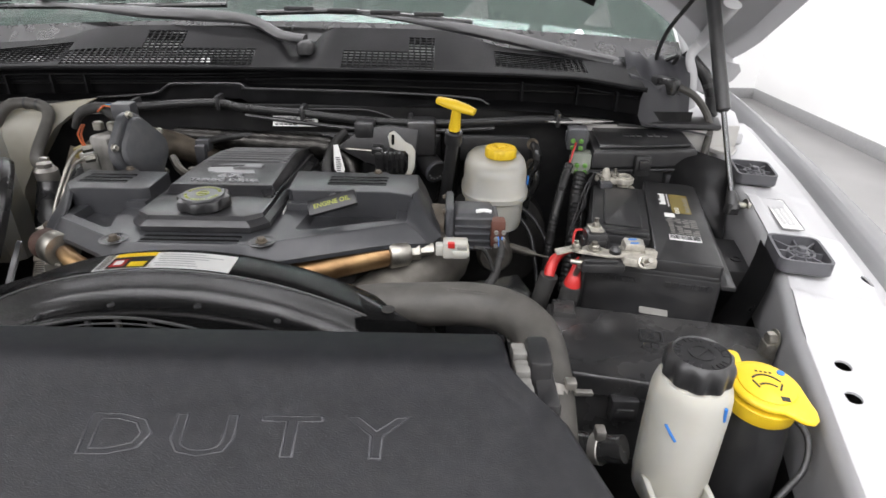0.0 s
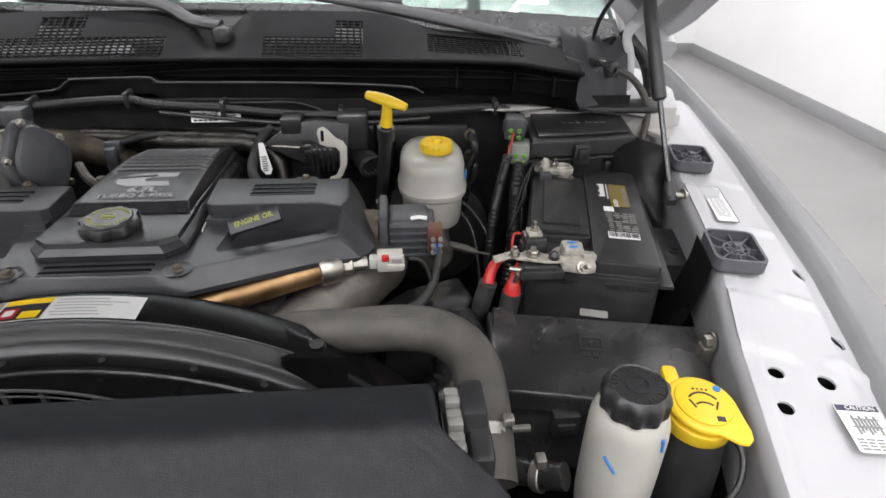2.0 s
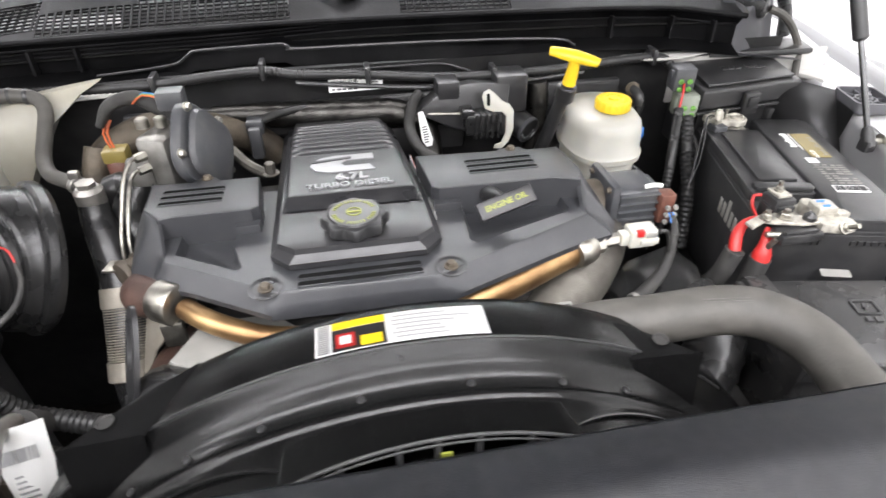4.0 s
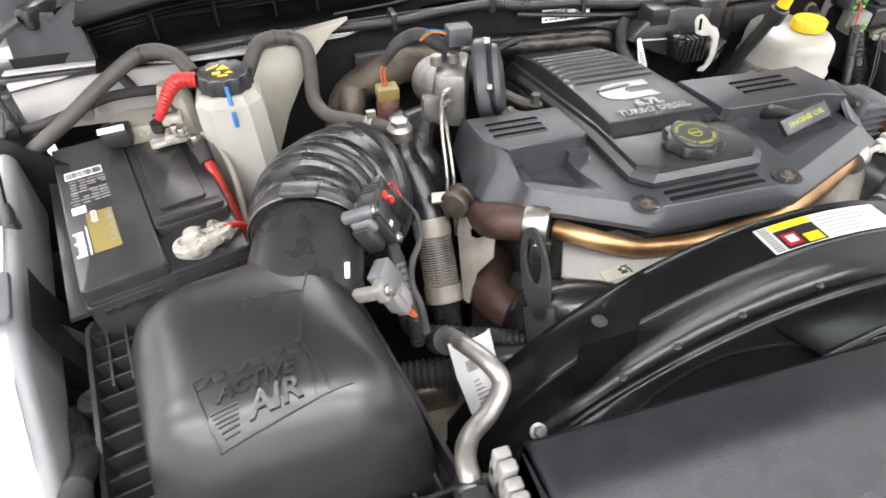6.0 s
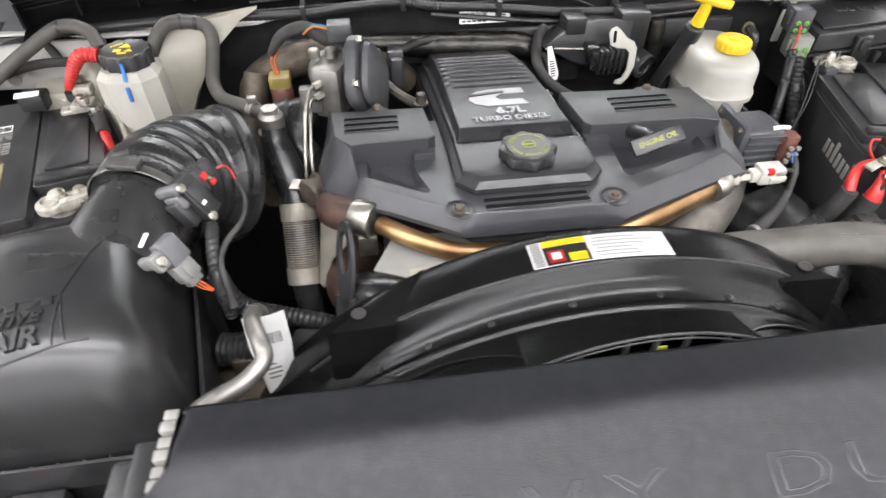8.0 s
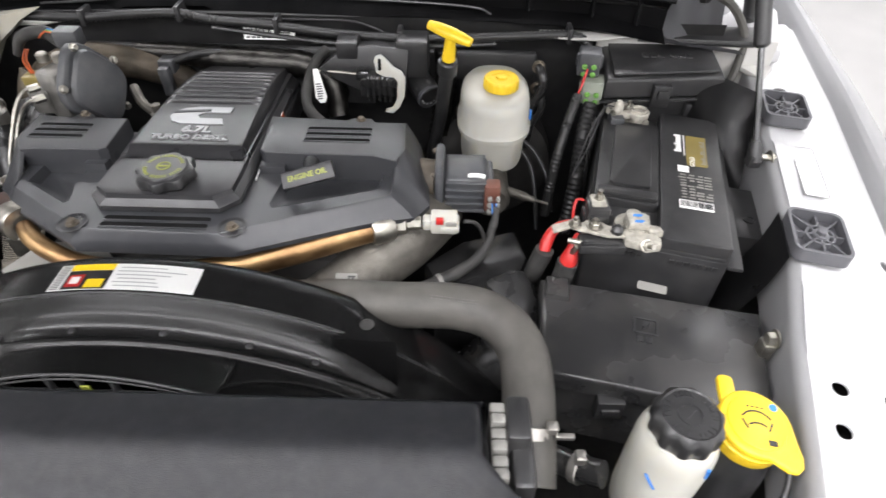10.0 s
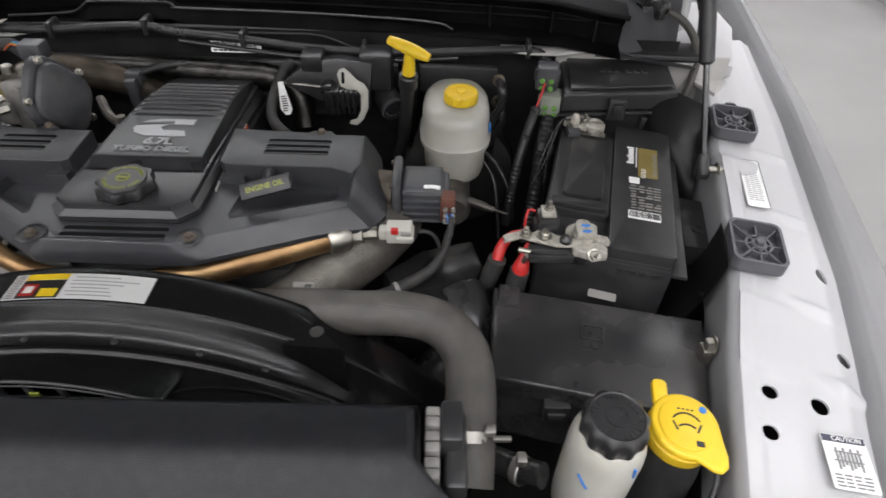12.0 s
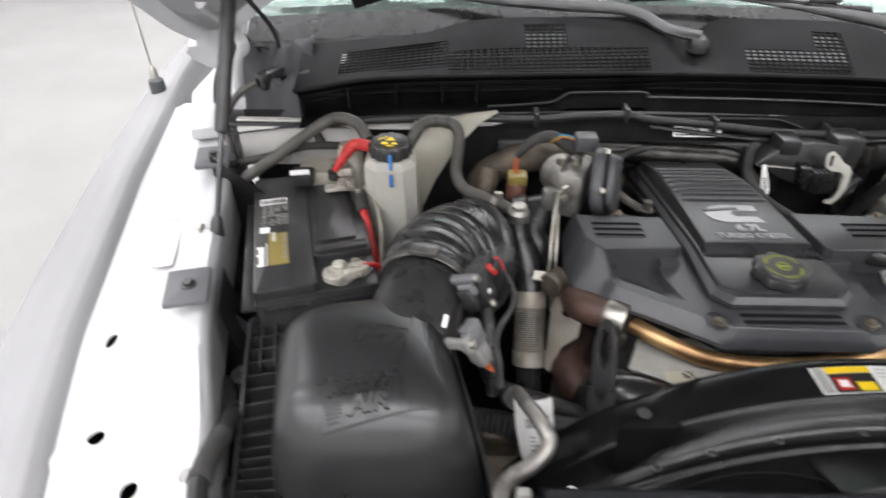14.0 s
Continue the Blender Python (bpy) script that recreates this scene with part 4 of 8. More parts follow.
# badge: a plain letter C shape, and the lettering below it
tiltm = Matrix.Rotation(math.atan(-0.05), 4, "X")
bm = BM()
cpts = [(0.042, 0.026), (-0.010, 0.026), (-0.030, 0.021), (-0.042, 0.010), (-0.045, -0.004), (-0.038, -0.018), (-0.020, -0.026), (0.042, -0.026), (0.035, -0.009), (0.002, -0.009), (-0.004, 0.0), (0.004, 0.009), (0.042, 0.009)]
slab(bm, [(x, y) for x, y in cpts], 0.0, 0.0028, m=Matrix.Translation((-0.006, 0.857, top_of(0.857) - 0.0004)) @ tiltm @ Matrix.Diagonal((0.88, 0.9, 0.6, 1)))
part("badge", bm, SILVER, eng, "silver C-shaped badge")
bm = BM()
box(bm, -0.030, 0.018, -0.0026, 0.0026, 0, 0.0026, m=Matrix.Translation((-0.014, 0.868, top_of(0.868) - 0.0002)) @ tiltm @ pose(0, 0, 0, 0, 0, 8))
part("badge_band", bm, VALVE, eng)
word("lettering", "6.7L", 0.022, Matrix.Translation((0.002, 0.818, top_of(0.818) + 0.0006)) @ tiltm, SILVER, eng, 0.0020, bold=0.0010)
word("lettering", "TURBO DIESEL", 0.0150, Matrix.Translation((-0.001, 0.800, top_of(0.800) + 0.0006)) @ tiltm, SILVER, eng, 0.0016, bold=0.0004, wide=1.0)
sidem = Matrix.Translation((0.0885, 0.775, 1.196)) @ pose(0, 0, 0, 90, 0, 92)
sticker(eng, sidem, 0.045, 0.022, label="white barcode label")
bm = BM()
barcode(bm, sidem @ Matrix.Translation((0, 0.003, 0.0006)), 0.036, 0.010)
part("print", bm, INK, eng)
sidem = Matrix.Translation((0.0840, 0.885, 1.190)) @ pose(0, 0, 0, 90, 0, 92)
sticker(eng, sidem, 0.075, 0.022, label="orange and white warning label", material=PAPER)
bm = BM()
box(bm, -0.037, 0.037, 0.002, 0.0105, 0.0006, 0.0012, m=sidem)
part("print", bm, ORANGE, eng)

eng.matrix_basis = pose(0.024, 0.75, 1.19)

# the engine oil dipstick with its tag, lying over the cover
dip = thing("oil_dipstick", "black oil dipstick handle with yellow lettering", "dipstick", (0.165, 0.75, 1.225))
tagm = pose(0.166, 0.730, 1.2305, 42, -15, 6)
bm = BM()
box(bm, -0.032, 0.032, -0.0105, 0.0105, -0.004, 0.004, 0.002, m=tagm)
part("tag", bm, VALVE, dip)
word("lettering", "ENGINE OIL", 0.0090, tagm @ Matrix.Translation((0, 0, 0.0042)), LIME, dip, 0.0003, bold=0.0002)
bm = BM()
sweep(bm, [(0.168, 0.734, 1.230), (0.164, 0.750, 1.227), (0.160, 0.768, 1.220), (0.158, 0.782, 1.213)], [0.007, 0.006, 0.009, 0.010], 10)
part("stem", bm, BLACK, dip)

# the engine's dark block below the cover
bm = BM()
box(bm, -0.17, 0.20, 0.68, 1.00, 0.60, 1.140, 0.02)
box(bm, -0.12, 0.14, 0.63, 0.70, 0.60, 1.08, 0.02)
solo("engine_block", bm, DEEP, "grimy cast iron engine block under the cover", "engine")


# ---------------------------------------------------------------- fan shroud
shr = thing("fan_shroud", "glossy black plastic fan shroud", "fan shroud", (0.02, 0.5, 1.0))
AX, AZ = 0.023, 0.815
SP = [(0.586, 0.402), (0.585, 0.413), (0.580, 0.4175), (0.556, 0.4195), (0.536, 0.4200), (0.532, 0.4190), (0.529, 0.4155), (0.525, 0.4105), (0.521, 0.4060), (0.516, 0.4020), (0.511, 0.3985), (0.506, 0.3965), (0.501, 0.3955), (0.499, 0.3970), (0.495, 0.3965), (0.492, 0.3940), (0.482, 0.3945), (0.470, 0.3960), (0.455, 0.3980), (0.440, 0.4010), (0.425, 0.4050)]
bm = BM()


def shr_pt(u, v):
    a = radians(-78 + 156 * u)
    k = v * (len(SP) - 1)
    i = min(int(k), len(SP) - 2)
    f = k - i
    y, r = SP[i][0] * (1 - f) + SP[i + 1][0] * f, SP[i][1] * (1 - f) + SP[i + 1][1] * f
    return (AX + r * math.sin(a), y, AZ + r * math.cos(a))


sheet(bm, 130, 45, shr_pt, -0.004)
part("ring", bm, SHROUD, shr, angle=50)
def lip_top(u):
    """A point of the raised lip's front edge."""
    return (-0.077 + 0.210 * u, 0.440, 1.2425 - 0.028 * (2 * u - 1) ** 2)


def lip_pt(u, v):
    x, y, z = lip_top(u)
    back = AZ + math.sqrt(0.3950 ** 2 - (x - AX) ** 2)
    return (x, 0.490 + (y - 0.490) * v, back + (z - back) * v ** 1.3)


bm = BM()
sheet(bm, 60, 12, lip_pt, 0.003)
part("front_lip", bm, SHROUD, shr)
for dz, r in ((0.0, 0.0014), (-0.006, 0.0009)):
    bm = BM()
    sweep(bm, [Vector(lip_top(k / 16)) + Vector((0, -0.001, dz)) for k in range(17)], r, 8, 0.008)
    part("lip_bead", bm, LINER, shr, "rounded edge of the lip")
for u in (0.20, 0.38, 0.50, 0.63, 0.80):
    x, y, z = lip_top(u)
    bm = BM()
    box(bm, x - 0.0022, x + 0.0022, y - 0.001, y + 0.003, z - 0.040, z - 0.003, 0.0008)
    part("vane", bm, LINER, shr)
bm = BM()
box(bm, AX - 0.085, AX + 0.090, 0.4395, 0.4420, 1.200, 1.2185, 0.0008)
part("crossbar", bm, LINER, shr)
bm = BM()
box(bm, AX + 0.006, AX + 0.014, 0.4375, 0.4395, 1.221, 1.228, 0.0008)
part("tag", bm, LIME, shr, "small yellow-green tag")
for k, bx in ((0, -0.213), (1, 0.243)):
    fx = lambda x: 0.03 - x if k else x
    bm = BM()
    ca, cb, cc, cd = [Vector((fx(x), y, z)) for x, y, z in ((-0.243, 0.522, 1.183), (-0.182, 0.524, 1.184), (-0.146, 0.582, 1.197), (-0.198, 0.560, 1.186))]
    sheet(bm, 12, 8, lambda u, v: (ca.lerp(cb, u)).lerp(cd.lerp(cc, u), v), 0.003)
    part("ear", bm, SHROUD, shr)
    bm = BM()
    sheet(bm, 10, 6, lambda u, v: ca.lerp(cb, u) + Vector((0, -0.010 * v, 0.003 - 0.060 * v)), 0.003)
    part("ear_wall", bm, SHROUD, shr)
    bm = BM()
    lathe(bm, [(0.0065, 0.0002), (0.0072, 0.0012), (0.0055, 0.0012), (0.005, 0.0003)], Matrix.Translation((bx, 0.541, 1.1870)), 18)
    part("hole_rim", bm, DEEP, shr)
# the sharp edge in front of the label's band
bm = BM()
sweep(bm, [(AX + 0.4197 * math.sin(radians(a)), 0.5325, AZ + 0.4197 * math.cos(radians(a))) for a in range(-44, 45, 4)], 0.0011, 6, 0.012)
part("edge_bead", bm, BLACK, shr)
# small screws in the ring
for a in (-34, -26, -17, -6, 6, 17, 26):
    bm = BM()
    hexbolt(bm, (AX + 0.3968 * math.sin(radians(a)), 0.506, AZ + 0.3968 * math.cos(radians(a))), 0.0020, 0.0022, 0.0032, (math.sin(radians(a)), 0, math.cos(radians(a))))
    part("screw", bm, BLACK, shr)
# the long blister pressed into the front of the ring
for a0, a1 in ((-40, -13), (15, 42)):
    bm = BM()
    pts = []
    for k in range(25):
        t = k / 24
        a = radians(a0 + (a1 - a0) * t)
        y = 0.455 + 0.026 * math.sin(math.pi * t) ** 0.6
        pts.append((AX + 0.3972 * math.sin(a), y, AZ + 0.3972 * math.cos(a)))
    sweep(bm, pts, 0.0016, 6, 0.012)
    part("blister_edge", bm, SHROUD, shr)
bm = BM()
hexbolt(bm, (-0.285, 0.492, 1.117), 0.0055, 0.008, 0.0080, (0, -0.6, 0.8))
part("bolt", bm, BAND, shr, "dull flange bolt")


# the warning label curved over the shroud's top
def lab_pt(x, y, h=0.0008):
    r = 0.4201 + h
    return (x, y, AZ + math.sqrt(r * r - (x - AX) ** 2))


def lab_patch(name, x0, x1, y0, y1, h, m, lbl=""):
    b = BM()
    sheet(b, max(2, int((x1 - x0) / 0.004)), 2, lambda u, v: lab_pt(x0 + (x1 - x0) * u, y0 + (y1 - y0) * v, h), 0.0003)
    return part(name, b, m, shr, lbl)


lab_patch("label", -0.049, 0.087, 0.5350, 0.5680, 0.0006, PAPER, "white warning label with yellow band")
lab_patch("label_band", -0.036, 0.006, 0.5595, 0.5673, 0.0012, LABY)
lab_patch("label_block", -0.036, 0.006, 0.5357, 0.5590, 0.0012, INK)
lab_patch("label_sign", -0.014, 0.003, 0.5370, 0.5475, 0.0017, LABY)
lab_patch("label_sign", -0.033, -0.018, 0.5385, 0.5535, 0.0017, RED)
lab_patch("label_sign", -0.030, -0.021, 0.5415, 0.5505, 0.0021, PAPER)
for k in range(14):
    lab_patch("label_bar", -0.047, -0.038, 0.5365 + k * 0.0022, 0.5375 + k * 0.0022, 0.0012, INK)
for k in range(6):
    rr = random.Random(k)
    lab_patch("label_bar", 0.010 + 0.004 * rr.random(), 0.078 - 0.03 * rr.random(), 0.5390 + k * 0.0046, 0.5403 + k * 0.0046, 0.0012, FAINT)

shr.matrix_basis = pose(0.032, 0.5, 1.006)

# ---------------------------------------------------------------- radiator cover
rad = thing("radiator_cover", "grained grey-black plastic radiator cover with debossed lettering", "radiator cover", (0.012, 0.3, 1.2))
bm = BM()

RY = [0.428, 0.427, 0.424, 0.418, 0.410, 0.402, 0.394, 0.388, 0.382, 0.376, 0.370, 0.362, 0.352, 0.34, 0.32, 0.30, 0.27, 0.24, 0.20, 0.16, 0.11, 0.05]
RZ = [1.2390, 1.2455, 1.2490, 1.2508, 1.2526, 1.2544, 1.2560, 1.2568, 1.2566, 1.2550, 1.2525, 1.2488, 1.2444, 1.2396, 1.2316, 1.2240, 1.2130, 1.2030, 1.1900, 1.1770, 1.1600, 1.1380]


def rc_z(y):
    return float(np.interp(y, RY[::-1], RZ[::-1]))


def rc_pt(u, v):
    y = RY[round(v * (len(RY) - 1))]
    hw = float(np.interp(y, [0.05, 0.22, 0.30, 0.352, 0.368, 0.380, 0.428], [0.53, 0.470, 0.425, 0.388, 0.362, 0.347, 0.345]))
    t = 2 * u - 1
    x = 0.018 + hw * (math.copysign(1, t) * (1 - (1 - abs(t)) ** 1.6))
    over = max(0.0, abs(x - 0.018) - 0.340)
    e = hw - abs(x - 0.018)
    return (x, y, rc_z(y) - 0.42 * over - 0.010 * max(0.0, 1 - e / 0.010) ** 2)


sheet(bm, 120, len(RY) - 1, rc_pt, 0.003)
part("panel", bm, RADCOV, rad, angle=30)
bm = BM()
sheet(bm, 60, 3, lambda u, v: (-0.325 + 0.686 * u, 0.4275 - 0.004 * v, 1.246 - 0.05 * v), 0.003)
part("rear_edge", bm, RADCOV, rad)
for x in (-0.3265, 0.3625):
    bm = BM()
    sheet(bm, 6, 4, lambda u, v: (x, 0.378 + 0.048 * u, 1.2535 - 0.006 * u - 0.055 * v), 0.003)
    part("side_edge", bm, RADCOV, rad)
slope = Matrix.Rotation(math.atan2(rc_z(0.34) - rc_z(0.30), 0.04), 4, "X")
for i, ch in enumerate("HEAVY DUTY"):
    if ch != " ":
        word("lettering", ch, 0.041, Matrix.Translation((0.096 + (i - 6) * 0.0576, 0.325, rc_z(0.325) - 0.0004)) @ slope, RADCOV, rad, wide=1.7, outline=0.0008)
# clips beside the cover
for cx in (-0.338, 0.374):
    clip = thing("retaining_clip", "pale grey ribbed plastic clip beside the radiator cover", "clip", (cx, 0.40, 1.20), group="cover clips")
    for k in range(6):
        bm = BM()
        y = 0.372 + k * 0.011
        box(bm, cx - 0.006, cx + 0.006, y, y + 0.009, 1.200, 1.236 - 0.003 * (k % 2), 0.002)
        part("rib", bm, PALEGR, clip)
    bm = BM()
    box(bm, cx - 0.006, cx + 0.006, 0.37, 0.437, 1.19, 1.216, 0.002)
    part("body", bm, PALEGR, clip)
bm = BM()
box(bm, 0.384, 0.402, 0.372, 0.440, 1.16, 1.222, 0.005)
box(bm, 0.380, 0.399, 0.402, 0.440, 1.10, 1.238, 0.004)
solo("radiator_tank", bm, BLACK, "black plastic radiator end tank", "radiator tank")
bm = BM()
box(bm, -0.395, -0.345, 0.30, 0.425, 1.10, 1.19, 0.006)
box(bm, -0.37, -0.35, 0.33, 0.425, 1.10, 1.212, 0.004)
solo("radiator_tank", bm, BLACK, "black plastic radiator end tank", "radiator tank")
bm = BM()
box(bm, -0.34, 0.36, 0.30, 0.43, 0.6, 1.19, 0.01)
solo("radiator", bm, DEEP, "dark radiator core behind the shroud", "radiator")


# ---------------------------------------------------------------- radiator hose
hose = thing("radiator_hose", "thick dusty grey rubber upper radiator hose", "hose", (0.35, 0.55, 1.19))
HP = [(0.12, 0.640, 1.10), (0.17, 0.612, 1.135), (0.215, 0.592, 1.158), (0.27, 0.581, 1.168), (0.335, 0.577, 1.172), (0.374, 0.561, 1.172), (0.396, 0.526, 1.171), (0.400, 0.482, 1.166), (0.397, 0.435, 1.160), (0.395, 0.40, 1.145)]
bm = BM()
sweep(bm, HP, 0.0245, 24, 0.006)
part("tube", bm, RUBBER, hose)
bm = BM()
lathe(bm, [(0.0250, -0.006), (0.0262, -0.005), (0.0262, 0.005), (0.0250, 0.006)], along((0.395, 0.437, 1.160), (0.395, 0.40, 1.145)), 28, False, False)
box(bm, 0.418, 0.434, 0.428, 0.433, 1.174, 1.179, 0.001)
box(bm, 0.410, 0.420, 0.430, 0.440, 1.178, 1.187, 0.002)
part("clamp", bm, ALU, hose, "spring hose clamp with tabs")
bm = BM()
bars(bm, pose(0.330, 0.566, 1.1955, 18, 2, -6), 0.050, 0.006, 2, 0.22, cols=11)
part("print", bm, RUBBER2, hose, "worn white print")


hose.matrix_basis = pose(0.360, 0.557, 1.192)


# ---------------------------------------------------------------- batteries
def battery(name, at, rz, flip, label):
    """Local: x across (label strip at +x when flip is 1), y along, top at z 0."""
    b = thing(name, label, "battery", at, rz)
    f = flip
    L, W = 0.305, 0.172
    bm = BM()
    slab(bm, rrect(-W / 2, W / 2, -L / 2, L / 2, 0.006), -0.19, -0.022, 0.002)
    part("case", bm, BLACK, b, local=True)
    bm = BM()
    x0, x1 = min(0.0, 0.084 * f), max(0.0, 0.084 * f)
    slab(bm, rrect(x0, x1 - 0.0, -L / 2 + 0.002, L / 2 - 0.002, 0.005), -0.024, 0.0, 0.003)
    part("lid_ridge", bm, BLACK, b, local=True)
    bm = BM()
    slab(bm, rrect(min(0, -0.084 * f), max(0, -0.084 * f), -0.085, 0.115, 0.006), -0.024, -0.003, 0.003)
    part("lid_step", bm, BLACK, b, local=True)
    bm = BM()
    slab(bm, rrect(-W / 2 + 0.001, W / 2 - 0.001, -L / 2 + 0.001, L / 2 - 0.001, 0.006), -0.03, -0.016, 0.003)
    part("lid", bm, BLACK, b, local=True)
    # carrying handle panel on the low half
    bm = BM()
    slab(bm, rrect(min(-0.012 * f, -0.066 * f), max(-0.012 * f, -0.066 * f), -0.055, 0.095, 0.006), -0.004, 0.0015, 0.0015)
    part("lid_panel", bm, BLACK, b, local=True)
    bm = BM()
    slab(bm, rrect(min(-0.004 * f, -0.080 * f), max(-0.004 * f, -0.080 * f), -0.082, -0.066, 0.004), -0.004, 0.004, 0.002)
    part("handle", bm, BLACK, b, local=True)
    # foot flange on the outer side
    bm = BM()
    slab(bm, [(f * 0.086, -L / 2 + 0.003), (f * 0.104, -L / 2 + 0.003), (f * 0.100, L / 2 - 0.03), (f * 0.086, L / 2 - 0.03)][::f], -0.034, -0.028, 0.001)
    part("side_flange", bm, BLACK, b, local=True)
    bm = BM()
    for k in range(7):
        for xx in (-0.072 + k * 0.0085, 0.018 + k * 0.0085):
            bm = BM()
            box(bm, xx, xx + 0.006, -L / 2 - 0.002, -L / 2 + 0.001, -0.036, -0.030)
            part("grip_rib", bm, BLACK, b, local=True)
    # printed label
    base = root_of(b).matrix_basis
    up = base @ pose(f * 0.049, 0.001 if f > 0 else -0.006, 0.0, 0, 0, 90 * f) @ Matrix.Diagonal((0.86, f * 0.92, 1, 1))
    T = lambda x, y, z: up @ Matrix.Translation((x, y, z))
    bm = BM()
    slab(bm, rrect(0.015, 0.105, -0.019, 0.0115, 0.002), 0.0004, 0.0009, m=up @ pose(0, 0.003, 0))
    part("label", bm, LABG, b, "dull gold printed label")
    for pts in ([(0.045, 0.0165), (0.105, 0.0165), (0.105, 0.0180), (0.040, 0.0180)], rrect(-0.100, -0.080, -0.018, 0.028, 0.001), rrect(-0.006, 0.011, 0.012, 0.028, 0.001)):
        bm = BM()
        slab(bm, pts, 0.0004, 0.0010, m=up)
        part("label_patch", bm, PAPER, b, "white printed patch")
    for k in range(8):
        bm = BM()
        slab(bm, rrect(0.052 + 0.0068 * k, 0.0570 + 0.0068 * k, 0.0215, 0.0295 + 0.003 * (k in (0, 3, 7)), 0.0008), 0.0004, 0.0010, m=up)
        part("print_bar", bm, PAPER, b)
    bm = BM()
    rnd = random.Random(11)
    for r in range(9):
        for c in range(4):
            x = -0.074 + 0.0074 * r
            y = -0.019 + 0.0120 * c
            if rnd.random() < 0.85:
                box(bm, x, x + 0.0022 + 0.0022 * rnd.random(), y, y + 0.006 + 0.005 * rnd.random(), 0.0004, 0.0008, m=up)
    for r in range(14):
        box(bm, 0.022 + 0.005 * r, 0.0245 + 0.005 * r, -0.014, -0.014 + 0.006 * rnd.random() + 0.002, 0.0008, 0.0013, m=up)
    tagged(part("label_print", bm, PALEGR, b), "fine pale print", kind="stuff")
    bm = BM()
    barcode(bm, up @ pose(-0.089, 0.005, 0.001, 0, 0, 90), 0.044, 0.014, 26)
    part("barcode", bm, INK, b)
    word("lettering", "GOLD", 0.010, up @ Matrix.Translation((0.026, 0.006, 0.001)) @ Matrix.Diagonal((1, f, 1, 1)), PAPER, b, 0.0002)
    if f > 0:
        for k in range(7):
            bm = BM()
            box(bm, -W / 2 - 0.0007, -W / 2 + 0.001, -0.105 + 0.014 * k, -0.096 + 0.014 * k, -0.075, -0.052 + 0.010 * (k in (0, 4)), 0.0003)
            part("logo_bar", bm, PALEGR, b, "plain white print on the case side", local=True)
    # posts
    for y in (-0.124, 0.128):
        bm = BM()
        lathe(bm, [(0.020, -0.020), (0.020, -0.008), (0.010, -0.007), (0.0095, 0.008), (0.008, 0.009)], pose(-f * 0.034, y, 0), 20)
        part("post", bm, LEAD, b, local=True)
    return b


def clamp(name, at, rz, mirror=1):
    """A cast battery terminal clamp round a post, with its bolt."""
    c = thing(name, "dull grey cast battery terminal clamp with bolt", "terminal clamp", at, rz, group="battery clamps")
    bm = BM()
    out = [(0.0165 * math.cos(radians(a)), 0.0165 * math.sin(radians(a))) for a in range(30, 331, 20)]
    pts = out + [(0.020, -0.0035), (0.012, 0.0), (0.020, 0.0035)]
    slab(bm, [(x, mirror * y) for x, y in pts][::mirror], -0.006, 0.005, 0.002)
    lathe(bm, [(0.0115, 0.005), (0.0115, 0.0078), (0.0095, 0.0082), (0.0085, 0.005)], None, 18, False, False)
    part("body", bm, LEAD, c, local=True)
    for k in (1, -1):
        bm = BM()
        slab(bm, [(0.010, k * 0.0035), (0.046, k * 0.0035), (0.048, k * 0.007), (0.042, k * 0.0125), (0.010, k * 0.0140)][::k], -0.007, 0.006 - 0.002 * k, 0.0018)
        part("jaw", bm, LEAD, c, local=True)
    bm = BM()
    rod(bm, (0.034, -mirror * 0.020, 0.001), (0.034, mirror * 0.022, 0.001), 0.0036, 10)
    hexbolt(bm, (0.034, mirror * 0.0125, 0.001), 0.006, 0.006, 0.0078, (0, mirror, 0))
    hexbolt(bm, (0.016, 0.0, 0.005), 0.0048, 0.005, 0.0065)
    rod(bm, (0.016, 0.0, 0.010), (0.016, 0.0, 0.018), 0.0026, 10)
    part("bolt", bm, STEEL, c, local=True)
    return c


batR = battery("car_battery", (0.622, 0.852, 1.170), -13.6, 1, "black car battery with gold label and corroded clamps")
batL = battery("car_battery", (-0.622, 0.904, 1.172), 15, -1, "black car battery with gold label beside the coolant bottle")


# ---------------------------------------------------------------- terminal hardware, cables
clamp("terminal_clamp", batL.matrix_basis @ Vector((0.026, -0.136, -0.001)), 25)
clamp("terminal_clamp", batL.matrix_basis @ Vector((0.034, 0.128, 0.006)), 20)
clamp("terminal_clamp", batR.matrix_basis @ Vector((-0.034, 0.128, 0.006)), 160)


def cable(name, pts, r, material, label, category="cable", rib=0.0, step=0.006, n=10, group=""):
    bm = BM()
    sweep(bm, pts, r, n, step, rib)
    return solo(name, bm, material, label, category, group)


# bus bar with the big fuse and the red boots at the driver's battery
bus = thing("fused_terminal", "grey fused terminal strip with mega fuse and red boots", "terminal strip", (0.52, 0.76, 1.16), -10)
bm = BM()
slab(bm, [(0.455, 0.712), (0.478, 0.722), (0.492, 0.718), (0.500, 0.724), (0.514, 0.722), (0.522, 0.714), (0.545, 0.708), (0.545, 0.694), (0.520, 0.694), (0.502, 0.700), (0.488, 0.704), (0.478, 0.709), (0.456, 0.699)], 1.176, 1.180, 0.001)
part("strip", bm, LEAD, bus)
bm = BM()
box(bm, 0.486, 0.541, 0.682, 0.706, 1.160, 1.173, 0.003)
box(bm, 0.490, 0.532, 0.684, 0.690, 1.173, 1.177, 0.001)
part("insulator", bm, BLACK, bus, "black plastic carrier below the strip")
bm = BM()
box(bm, 0.498, 0.526, 0.722, 0.750, 1.160, 1.196, 0.004)
